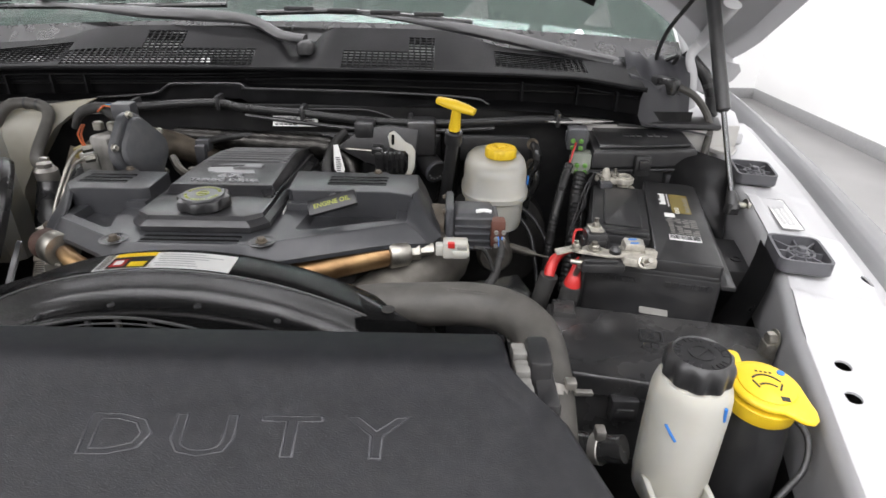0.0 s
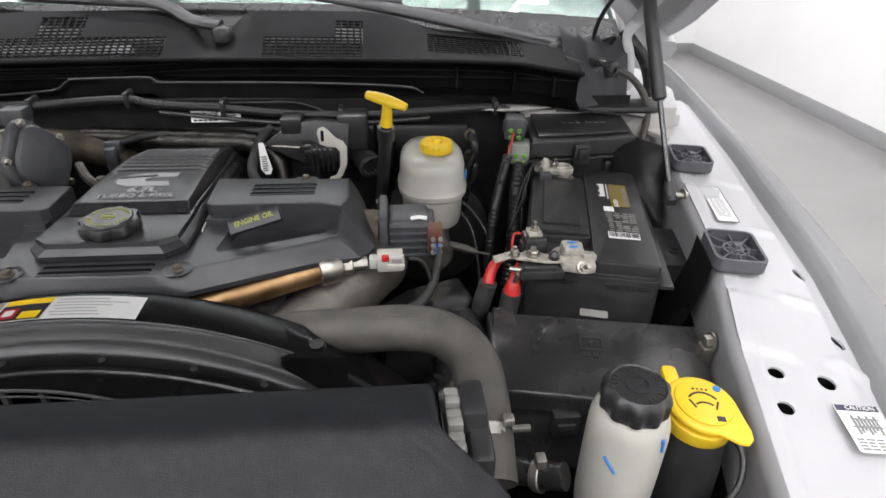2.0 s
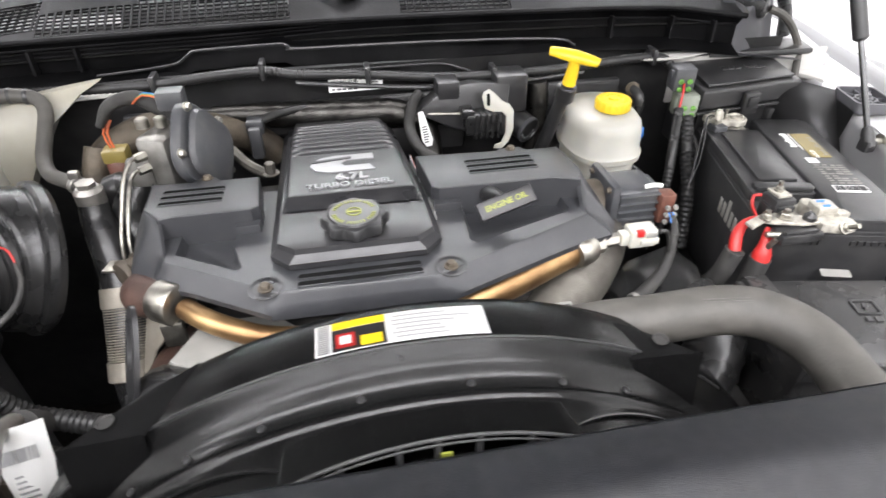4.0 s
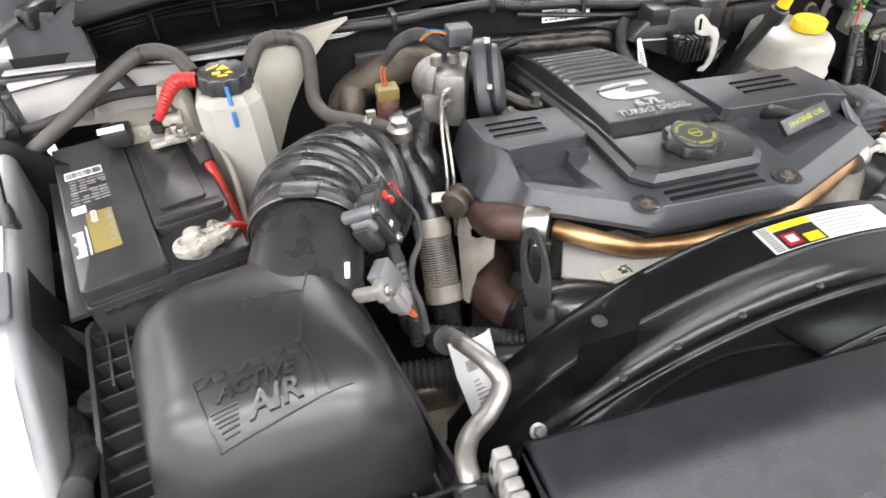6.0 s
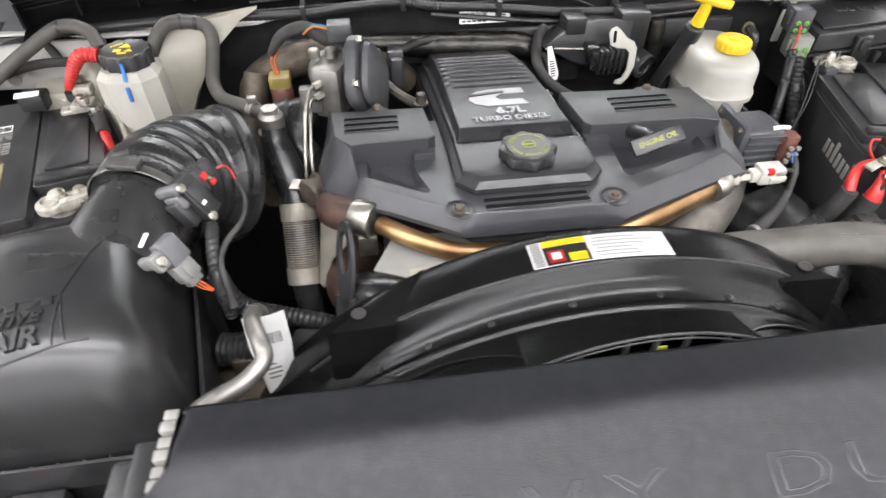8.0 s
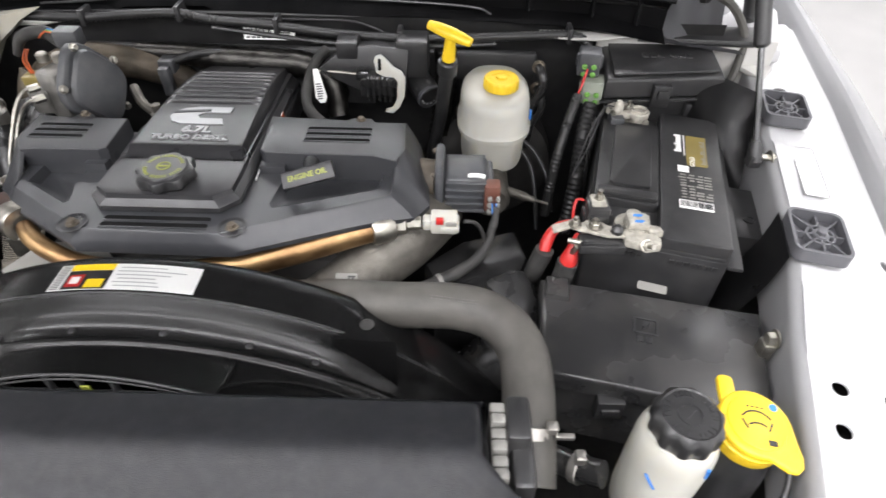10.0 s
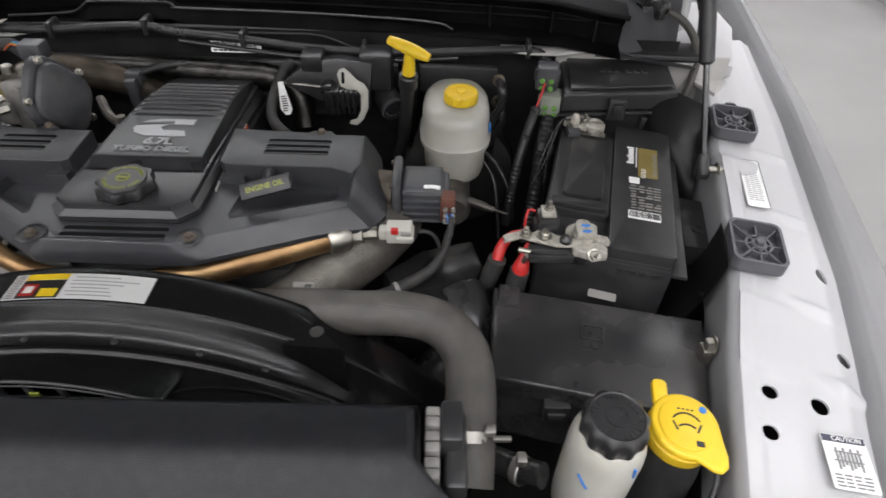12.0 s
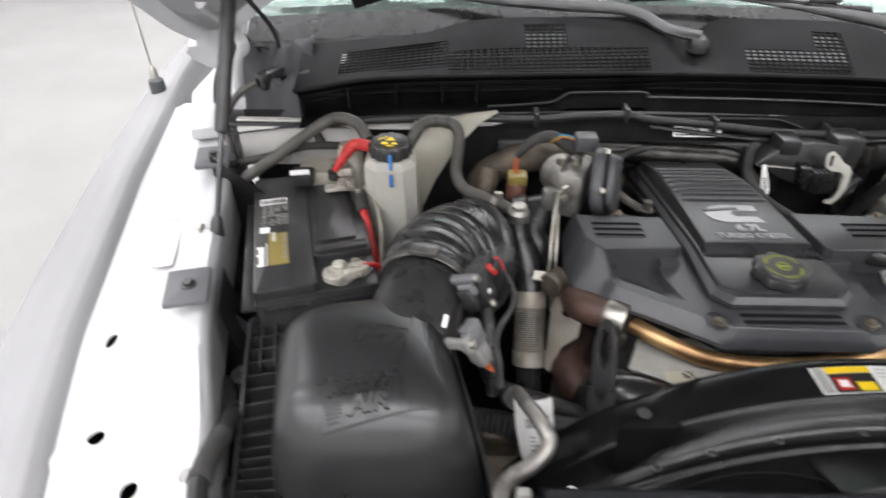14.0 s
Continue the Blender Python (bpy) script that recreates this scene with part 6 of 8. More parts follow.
# exhaust manifold side: shield, brackets, spring-wrapped line
man = thing("manifold_shield", "dull cast manifold with stamped steel bracket", "manifold", (-0.25, 0.78, 1.08))
bm = BM()
bv = Vector((0.72, -0.55, 0.42)).normalized()
bn = Vector((-0.5, -0.6, 0.62))
bn = (bn - bv * bn.dot(bv)).normalized()
bmx = Matrix.Translation((-0.240, 0.782, 1.106)) @ Matrix((bv, bn.cross(bv), bn)).transposed().to_4x4()
slab(bm, [(-0.012, 0.030), (0.020, 0.034), (0.034, 0.026), (0.034, 0.016), (0.012, 0.010), (0.001, 0.004), (0.001, -0.004), (0.010, -0.008), (0.030, -0.004), (0.034, -0.012), (0.030, -0.034), (0.004, -0.052), (-0.012, -0.090), (-0.020, -0.085), (-0.018, 0.0)], -0.004, 0.0, 0.001, m=bmx)
part("stamped_bracket", bm, CLAY, man, "pale stamped steel bracket with a slot")
bm = BM()
hexbolt(bm, bmx @ Vector((0.018, 0.023, 0.0)), 0.0065, 0.006, 0.009, bn)
part("bolt", bm, STEEL, man)
bm = BM()
sweep(bm, [(-0.20, 0.80, 1.02), (-0.225, 0.74, 1.04), (-0.215, 0.69, 1.045), (-0.17, 0.66, 1.03)], [0.034, 0.028, 0.026, 0.024], 16, 0.012)
part("casting", bm, RUST, man)
bm = BM()
box(bm, -0.24, -0.12, 0.62, 0.78, 0.85, 1.03, 0.02)
box(bm, -0.26, -0.20, 0.60, 0.64, 0.98, 1.06, 0.008)
part("bracket_casting", bm, CAST, man)
swl = thing("spring_guarded_line", "black hose with a spring guard and steel nut", "hose", (-0.30, 0.87, 1.15))
bm = BM()
lathe(bm, [(0.0155, 0), (0.0165, 0.004), (0.0165, 0.020), (0.012, 0.025)], Matrix.Translation((-0.302, 0.878, 1.195)), 16)
lathe(bm, [(0.011, 0.024), (0.0115, 0.031), (0.009, 0.032)], Matrix.Translation((-0.302, 0.878, 1.195)), 6)
rod(bm, (-0.312, 0.888, 1.185), (-0.322, 0.90, 1.10), 0.013, 14)
part("fitting", bm, ALU, swl)
bm = BM()
sweep(bm, [(-0.302, 0.878, 1.200), (-0.301, 0.870, 1.180), (-0.293, 0.852, 1.158), (-0.284, 0.832, 1.128), (-0.282, 0.815, 1.105), (-0.282, 0.755, 1.03), (-0.28, 0.72, 0.96)], [0.016, 0.021, 0.0235, 0.0235, 0.021, 0.018, 0.018], 16, 0.006)
part("hose", bm, BLKRUB, swl)
bm = BM()
d = along((-0.282, 0.818, 1.112), (-0.282, 0.750, 1.024))
lathe(bm, [(0.0250, 0), (0.0250, 0.022), (0.0240, 0.024)], d, 20)
part("sleeve", bm, CLAY, swl, "pale zinc end sleeve")
bm = BM()
lathe(bm, [(0.0250, 0.088), (0.0250, 0.110), (0.022, 0.112)], d, 20)
part("sleeve", bm, CLAY, swl, "pale zinc end sleeve")
bm = BM()
a, b = Vector((-0.282, 0.803, 1.0925)), Vector((-0.282, 0.764, 1.042))
lathe(bm, [(0.0215 + 0.0022 * (i % 2), (b - a).length * i / 40) for i in range(41)], along(a, b), 20)
part("spring_guard", bm, CLAY, swl, "pale coiled spring guard")

# ---------------------------------------------------------------- throttle body and its plumbing
thr = thing("throttle_body", "grey throttle actuator on a cast aluminium body", "throttle body", (-0.2, 0.93, 1.22))
bm = BM()
m = Matrix.Translation((-0.185, 0.905, 1.232)) @ pose(0, 0, 0, 80, 0, 68)
o = [(0.045 * math.cos(t) * (1 + 0.08 * math.cos(4 * t)), 0.056 * math.sin(t) * (1 + 0.08 * math.cos(4 * t))) for t in [2 * math.pi * i / 32 for i in range(32)]]
slab(bm, o, -0.004, 0.014, 0.004, m=m)
slab(bm, [(x * 0.86, y * 0.86) for x, y in o], 0.012, 0.030, 0.010, m=m)
part("actuator_cover", bm, GREYPL, thr, "grey-blue plastic actuator cover")
bm = BM()
box(bm, -0.046, -0.004, -0.040, 0.040, -0.038, 0.036, 0.008, m=Matrix.Translation((-0.195, 0.915, 1.222)) @ pose(0, 0, 0, 0, 0, -22))
lathe(bm, [(0.030, 0), (0.033, 0.01), (0.033, 0.05)], along((-0.215, 0.94, 1.215), (-0.24, 1.02, 1.20)), 20)
part("casting", bm, MIDALU, thr)
for t in range(0, 360, 72):
    bm = BM()
    p = m @ Vector((0.046 * math.cos(radians(t + 20)), 0.056 * math.sin(radians(t + 20)), 0.013))
    hexbolt(bm, p, 0.0045, 0.006, 0.006, m.to_3x3() @ Vector((0, 0, 1)))
    part("bolt", bm, STEEL, thr)
bm = BM()
for dx in (0, 0.022):
    lathe(bm, [(0.008, 0), (0.008, 0.010), (0.006, 0.012)], Matrix.Translation((-0.242 + dx, 0.917, 1.262)), 12)
part("plug", bm, STEEL, thr)
bm = BM()
box(bm, -0.222, -0.190, 0.925, 0.950, 1.276, 1.300, 0.003)
part("connector", bm, GREYPL, thr)
bm = BM()
box(bm, -0.268, -0.238, 0.887, 0.903, 1.195, 1.232, 0.004)
part("pressure_block", bm, MIDALU, thr)
for k, mm in enumerate((ORANGE, GREEN, BLUE)):
    bm = BM()
    sweep(bm, [(-0.222, 0.938 + 0.004 * k, 1.290), (-0.240, 0.942 + 0.004 * k, 1.293), (-0.255, 0.945 + 0.004 * k, 1.282)], 0.0012, 6)
    part("wire", bm, mm, thr)
thr.matrix_basis = pose(-0.196, 0.948, 1.222)
for k in range(2):
    sl = thing("braided_line", "thin steel braided sensor line", "line", (-0.26, 0.86, 1.22), group="braided lines")
    bm = BM()
    sweep(bm, [(-0.236, 0.892, 1.246 - 0.016 * k), (-0.246, 0.880, 1.246 - 0.016 * k), (-0.253 + 0.005 * k, 0.862, 1.232 - 0.006 * k), (-0.257 + 0.007 * k, 0.840, 1.208), (-0.260 + 0.008 * k, 0.815, 1.180), (-0.262 + 0.010 * k, 0.806, 1.155)], 0.0022, 10, 0.003, 0.12)
    part("braid", bm, STEEL, sl)
    bm = BM()
    rod(bm, (-0.232, 0.895, 1.246 - 0.016 * k), (-0.242, 0.885, 1.246 - 0.016 * k), 0.0055, 6)
    part("nut", bm, STEEL, sl)
bm = BM()
slab(bm, [(-0.285, 0.795), (-0.235, 0.790), (-0.230, 0.808), (-0.280, 0.815)], 1.152, 1.155)
rod(bm, (-0.267, 0.806, 1.155), (-0.262, 0.800, 1.09), 0.0025)
rod(bm, (-0.256, 0.806, 1.155), (-0.251, 0.800, 1.09), 0.0025)
solo("line_bracket", bm, STEEL, "small steel bracket for the braided lines", "bracket")
rol = thing("idler_mount", "dark grooved mount by the cover corner", "mount", (-0.25, 0.79, 1.13))
bm = BM()
lathe(bm, [(0.008, 0), (0.017, 0.001), (0.019, 0.004), (0.019, 0.008), (0.016, 0.010), (0.016, 0.020), (0.019, 0.022), (0.019, 0.027), (0.010, 0.029)], along((-0.262, 0.785, 1.150), (-0.238, 0.81, 1.150)), 24)
part("puck", bm, IRON, rol)
egs = thing("brown_pressure_sensor", "rust-red sensor with yellow connector", "sensor", (-0.305, 0.955, 1.20))
bm = BM()
lathe(bm, [(0.015, -0.045), (0.016, -0.02), (0.016, 0.012), (0.013, 0.016)], Matrix.Translation((-0.302, 0.958, 1.200)), 16)
part("body", bm, BROWNC, egs, "rust-red sensor body")
bm = BM()
box(bm, -0.317, -0.287, 0.945, 0.971, 1.214, 1.232, 0.003)
part("connector", bm, LABG, egs, "dull yellow connector")
bm = BM()
sweep(bm, [(-0.302, 0.958, 1.232), (-0.304, 0.958, 1.252), (-0.296, 0.962, 1.268)], 0.0016, 8)
sweep(bm, [(-0.306, 0.958, 1.232), (-0.309, 0.958, 1.252), (-0.300, 0.962, 1.268)], 0.0014, 8)
part("wire", bm, ORANGE, egs)
egs.matrix_basis = pose(-0.299, 0.975, 1.190)
cable("wiring_harness", [(-0.300, 0.970, 1.256), (-0.280, 0.968, 1.282), (-0.250, 0.975, 1.288), (-0.225, 0.970, 1.275), (-0.20, 0.965, 1.262)], [0.005, 0.008, 0.009, 0.010, 0.010], TAPE, "taped wiring behind the throttle", "harness")
bm = BM()
sweep(bm, [(-0.36, 1.06, 1.12), (-0.34, 1.055, 1.175), (-0.27, 1.055, 1.208), (-0.20, 1.062, 1.203), (-0.14, 1.080, 1.175), (-0.10, 1.085, 1.14)], [0.022, 0.025, 0.026, 0.025, 0.024, 0.022], 16, 0.012)
solo("crossover_casting", bm, IRON, "brownish cast intake crossover behind the throttle", "pipe")
bm = BM()
lathe(bm, [(0.024, 0), (0.027, 0.003), (0.027, 0.022), (0.022, 0.026), (0.020, 0.05)], along((-0.300, 0.93, 1.175), (-0.24, 0.93, 1.195)), 20)
solo("hose_coupling", bm, BLACK, "black hose coupling by the throttle", "coupling")
cable("breather_hose", [(-0.265, 0.925, 1.19), (-0.275, 0.90, 1.165), (-0.262, 0.88, 1.14), (-0.25, 0.87, 1.08)], 0.022, BLKRUB, "shiny black breather hose", "hose")
cable("down_pipe", [(-0.335, 1.03, 1.20), (-0.345, 1.01, 1.16), (-0.345, 0.99, 1.10), (-0.34, 0.97, 1.0)], 0.020, IRON, "grimy down pipe behind the hose", "pipe")

# ---------------------------------------------------------------- behind the engine: foil duct, evaporator, loom
cable("foil_duct", [(-0.19, 1.080, 1.215), (-0.12, 1.090, 1.206), (-0.06, 1.092, 1.200), (0.02, 1.090, 1.196), (0.09, 1.086, 1.192), (0.13, 1.075, 1.17), (0.14, 1.05, 1.12)], [0.012, 0.017, 0.020, 0.021, 0.021, 0.019, 0.016], FOIL, "crinkled silver foil heat sleeve", "heat sleeve", step=0.008, rib=0.07, n=14)
cable("foil_sleeve", [(0.318, 1.090, 1.225), (0.320, 1.085, 1.19), (0.318, 1.080, 1.14), (0.31, 1.07, 1.08)], 0.018, FOIL, "crinkled foil sleeve behind the dipstick tube", "heat sleeve", rib=0.07, n=12)
ev = thing("fuel_filter_module", "black module with a white locking lever", "module", (0.2, 1.06, 1.2))
bm = BM()
slab(bm, [(0.115, -0.004), (0.165, -0.030), (0.225, -0.050), (0.255, -0.048), (0.262, 0.030), (0.205, 0.036), (0.160, 0.030)], -0.028, 0.028, 0.004, m=Matrix.Translation((0.0, 1.070, 1.205)) @ pose(0, 0, 0, 78, 0, 0))
part("body", bm, BLACK, ev)
bm = BM()
box(bm, 0.148, 0.182, 1.045, 1.085, 1.222, 1.250, 0.003)
part("side_box", bm, BLACK, ev)
bm = BM()
box(bm, 0.240, 0.292, 1.050, 1.100, 1.190, 1.252, 0.006)
part("side_box", bm, BLACK, ev)
bm = BM()
rod(bm, (0.118, 1.045, 1.205), (0.185, 1.037, 1.203), 0.0022, 8)
part("link_rod", bm, STEEL, ev, "thin bright link rod")
# the multi-pin plug, ribbed, in front of the body
bm = BM()
box(bm, 0.186, 0.240, 1.012, 1.045, 1.176, 1.208, 0.004)
box(bm, 0.180, 0.200, 1.018, 1.045, 1.200, 1.214, 0.003)
part("plug", bm, BLKRUB, ev)
for k in range(5):
    bm = BM()
    box(bm, 0.198 + k * 0.0085, 0.2025 + k * 0.0085, 1.007, 1.030, 1.172, 1.211, 0.001)
    part("plug_rib", bm, BLKRUB, ev)
# the flat lever: an eye at its head and a bent shank
bm = BM()
lev = [(0.210, 1.236), (0.213, 1.243), (0.221, 1.246), (0.229, 1.240), (0.240, 1.228), (0.252, 1.222), (0.258, 1.212), (0.257, 1.184), (0.249, 1.166), (0.238, 1.156), (0.226, 1.158), (0.228, 1.163), (0.238, 1.166), (0.245, 1.180), (0.246, 1.205), (0.240, 1.212), (0.226, 1.213), (0.214, 1.218)]
slab(bm, [(x, z - 1.2) for x, z in lev], -0.002, 0.002, 0.0008, m=Matrix.Translation((0, 1.010, 1.200)) @ pose(0, 0, 0, 76, 0, 0))
part("locking_lever", bm, TANK, ev, "white plastic locking lever")
# the lever's slot, a thin bar on its face with the shade painted in
bm = BM()
slab(bm, rrect(0.2165, 0.2215, 0.022, 0.040, 0.002), 0.0018, 0.0026, m=Matrix.Translation((0, 1.010, 1.200)) @ pose(0, 0, 0, 76, 0, 0))
part("lever_slot", bm, SLOT_SHADE, ev, "lever slot as a flat bar with its shade in the colour")
bm = BM()
d = along((0.270, 1.085, 1.176), (0.300, 1.035, 1.160))
lathe(bm, [(0.018, 0), (0.0215, 0.004), (0.0215, 0.050), (0.0200, 0.052), (0.0192, 0.050)], d, 28)
part("round_port", bm, BLACK, ev)
bm = BM()
lathe(bm, [(0.0216, 0.046), (0.0222, 0.048), (0.0216, 0.052), (0.0196, 0.053)], d, 28, False, False)
part("port_rim", bm, GREYPL, ev, "worn grey rim")
bm = BM()
for a in range(200, 341, 28):
    box(bm, 0.0125, 0.0155, -0.0018, 0.0018, 0.0500, 0.0508, m=d @ pose(0, 0, 0, 0, 0, a))
part("print", bm, GREYINK, ev)
tgm = Matrix.Translation((0.122, 1.012, 1.190)) @ pose(0, 0, 0, 66, 0, 18)
bm = BM()
slab(bm, [(-0.005, 0.030), (0.003, 0.030), (0.010, -0.014), (0.006, -0.022), (-0.002, -0.022), (-0.008, -0.012)], 0, 0.001, m=tgm)
part("tag", bm, PAPER, ev, "white paper tag")
bm = BM()
bars(bm, tgm @ Matrix.Translation((0.001, -0.004, 0.0012)), 0.011, 0.026, 7, 0.5)
part("print", bm, INK, ev)
cable("wiring_harness", [(0.125, 1.085, 1.222), (0.112, 1.068, 1.212), (0.102, 1.035, 1.192), (0.105, 0.990, 1.183), (0.122, 0.955, 1.176), (0.165, 0.925, 1.160)], [0.008, 0.009, 0.008, 0.008, 0.009, 0.008], TAPE, "taped harness beside the valve cover", "harness")
cable("wiring_harness", [(-0.118, 1.050, 1.212), (-0.085, 1.072, 1.214), (-0.040, 1.088, 1.212), (0.010, 1.092, 1.206), (0.060, 1.094, 1.200), (0.10, 1.090, 1.19)], 0.0060, LOOM, "corrugated black harness over the engine's rear", "harness", 0.12, 0.0035)
bm = BM()
box(bm, -0.136, -0.112, 1.035, 1.060, 1.196, 1.218, 0.003)
box(bm, -0.133, -0.115, 1.020, 1.036, 1.165, 1.212, 0.004)
solo("injector_connector", bm, GREYPL, "grey plug at the valve cover's corner", "connector")
bm = BM()
sweep(bm, [(-0.150, 0.975, 1.205), (-0.128, 0.945, 1.196), (-0.105, 0.930, 1.188)], 0.007, 8)
hexbolt(bm, (-0.098, 0.925, 1.19), 0.007, 0.016, 0.011)
solo("ground_strap", bm, CAST, "grey ground strap bolted by the cover", "strap")

LP = [(-0.62, 1.085, 1.255), (-0.45, 1.09, 1.262), (-0.35, 1.092, 1.262), (-0.258, 1.092, 1.262), (-0.18, 1.094, 1.268), (-0.105, 1.096, 1.270), (-0.06, 1.096, 1.262), (0.048, 1.094, 1.254), (0.15, 1.092, 1.244), (0.245, 1.090, 1.241), (0.33, 1.090, 1.242), (0.42, 1.090, 1.247), (0.52, 1.092, 1.250), (0.55, 1.085, 1.235)]
cable("wiring_loom", LP, 0.0066, LOOM, "corrugated black wiring loom along the firewall", "loom", 0.18, 0.0036)
for x, y, z in ((-0.258, 1.092, 1.262), (-0.105, 1.096, 1.270), (0.048, 1.094, 1.254), (0.245, 1.090, 1.241), (0.515, 1.092, 1.250)):
    bm = BM()
    box(bm, x - 0.004, x + 0.004, y - 0.011, y + 0.02, z - 0.011, z + 0.014, 0.002)
    solo("loom_clip", bm, BLACK, "black clip holding the wiring loom", "clip", "loom clips")
bm = BM()
sweep(bm, [(-0.06, 1.098, 1.248), (0.04, 1.098, 1.236), (0.14, 1.096, 1.227), (0.26, 1.096, 1.224), (0.40, 1.096, 1.232)], 0.004, 8)
solo("cable", bm, BLACK, "thin black cable under the loom", "cable")
fl = thing("firewall_label", "white barcode label on the dark firewall", "label", (0.02, 1.11, 1.233))
fm = pose(0.027, 1.106, 1.236, 72, 0, 0)
sticker(fl, fm @ Matrix.Translation((0.002, 0, 0)), 0.084, 0.019, 0.001)
bm = BM()
barcode(bm, fm @ Matrix.Translation((-0.015, 0.003, 0.0006)), 0.042, 0.008)
bars(bm, fm @ Matrix.Translation((-0.015, -0.006, 0.0006)), 0.042, 0.005, 1, cols=5)
bars(bm, fm @ Matrix.Translation((0.030, 0, 0.0006)), 0.022, 0.014, 4)
part("print", bm, INK, fl)
bm = BM()
box(bm, -0.32, 0.47, 1.098, 1.116, 1.165, 1.215, 0.006)
box(bm, 0.02, 0.20, 1.09, 1.116, 1.12, 1.165, 0.006)
solo("firewall_pad", bm, LINER, "black insulation pad on the firewall", "insulation")


# ---------------------------------------------------------------- coolant bottle and hoses
cool = thing("coolant_bottle", "milky plastic coolant bottle with black cap", "bottle", (-0.5, 1.0, 1.1))
bm = BM()


def octo(cx, cy, rx, ry, z, k=0.55):
    return [(cx + rx * a, cy + ry * b, z) for a, b in ((1, -k), (1, k), (k, 1), (-k, 1), (-1, k), (-1, -k), (-k, -1), (k, -1))]


loft(bm, [octo(-0.492, 0.995, 0.036, 0.036, 1.00), octo(-0.494, 0.996, 0.040, 0.040, 1.06), octo(-0.500, 1.004, 0.042, 0.042, 1.20), octo(-0.501, 1.008, 0.041, 0.041, 1.222), octo(-0.501, 1.010, 0.034, 0.034, 1.232)])
part("body", bm, TANK, cool, angle=25)
bm = BM()
loft(bm, [[(-0.475, 0.998, 1.02), (-0.462, 1.01, 1.06), (-0.460, 1.03, 1.06), (-0.475, 1.03, 1.02)], [(-0.470, 1.005, 1.12), (-0.452, 1.02, 1.12), (-0.450, 1.05, 1.12), (-0.470, 1.04, 1.12)],
          [(-0.468, 1.010, 1.165), (-0.430, 1.038, 1.165), (-0.428, 1.066, 1.165), (-0.468, 1.05, 1.165)], [(-0.466, 1.015, 1.215), (-0.392, 1.058, 1.222), (-0.390, 1.080, 1.222), (-0.466, 1.06, 1.215)],
          [(-0.466, 1.04, 1.240), (-0.352, 1.082, 1.254), (-0.350, 1.098, 1.254), (-0.466, 1.08, 1.240)], [(-0.466, 1.06, 1.252), (-0.325, 1.090, 1.268), (-0.325, 1.102, 1.268), (-0.466, 1.09, 1.252)]])
part("wing", bm, TANKOLD, cool, "yellowed bottle wing with ribs")
bm = BM()
loft(bm, [octo(-0.565, 1.03, 0.020, 0.02, 1.05), octo(-0.568, 1.035, 0.022, 0.02, 1.17), octo(-0.574, 1.045, 0.020, 0.016, 1.215), octo(-0.578, 1.05, 0.012, 0.010, 1.228)])
part("rear_chamber", bm, TANKOLD, cool)
bm = BM()
CC = (-0.501, 1.012, 1.228)
rings = []
for zz, rr, lob in ((0.0, 0.031, 0.0), (0.002, 0.034, 0.001), (0.020, 0.034, 0.0018), (0.024, 0.0325, 0.0015), (0.0245, 0.029, 0.0005), (0.0235, 0.027, 0)):
    rings.append([(CC[0] + (rr + lob * math.cos(12 * 2 * math.pi * i / 96)) * math.cos(2 * math.pi * i / 96), CC[1] + (rr + lob * math.cos(12 * 2 * math.pi * i / 96)) * math.sin(2 * math.pi * i / 96), CC[2] + zz) for i in range(96)])
loft(bm, rings)
ccap = part("cap", bm, BLACK, cool, "black pressure cap with yellow symbols")
bm = BM()
tm = Matrix.Translation((CC[0], CC[1], CC[2] + 0.0237))
slab(bm, [(-0.008, 0.004), (0.008, 0.004), (0.0, 0.017)], 0, 0.0006, m=tm)
box(bm, -0.013, -0.003, -0.009, -0.002, 0, 0.0006, m=tm)
slab(bm, [(0.002, -0.009), (0.013, -0.009), (0.0075, -0.002)], 0, 0.0006, m=tm)
box(bm, -0.006, 0.006, -0.016, -0.0125, 0, 0.0006, m=tm)
for k in range(5):
    box(bm, -0.020 + 0.003 * k, -0.018 + 0.003 * k, 0.006 + 0.0022 * k, 0.010 + 0.0022 * k, 0, 0.0006, m=tm)
part("symbols", bm, LABY, ccap)
bm = BM()
sweep(bm, [(-0.499, 0.978, 1.246), (-0.4985, 0.975, 1.236), (-0.498, 0.967, 1.225)], 0.0026, 8)
sweep(bm, [(-0.497, 0.963, 1.218), (-0.497, 0.9615, 1.208), (-0.497, 0.961, 1.199)], 0.0028, 8)
part("marker_stroke", bm, BLUE, cool, "blue paint marker stroke")
cool.matrix_basis = pose(-0.5, 0.994, 1.108)
cable("heater_hose", [(-0.478, 1.022, 1.235), (-0.462, 1.032, 1.262), (-0.449, 1.045, 1.274), (-0.428, 1.055, 1.274), (-0.401, 1.055, 1.268), (-0.390, 1.045, 1.254), (-0.392, 1.020, 1.228), (-0.394, 0.998, 1.207), (-0.381, 0.970, 1.196), (-0.349, 0.940, 1.198), (-0.320, 0.908, 1.203), (-0.306, 0.888, 1.204)], 0.0096, RUBBER, "grey rubber heater hose from the coolant bottle", "hose", n=14)
cable("heater_hose", [(-0.540, 1.030, 1.250), (-0.560, 1.055, 1.268), (-0.600, 1.066, 1.270), (-0.650, 1.052, 1.245), (-0.700, 1.030, 1.215), (-0.755, 1.005, 1.185)], 0.0098, RUBBER, "grey rubber overflow hose across the corner", "hose", n=14)
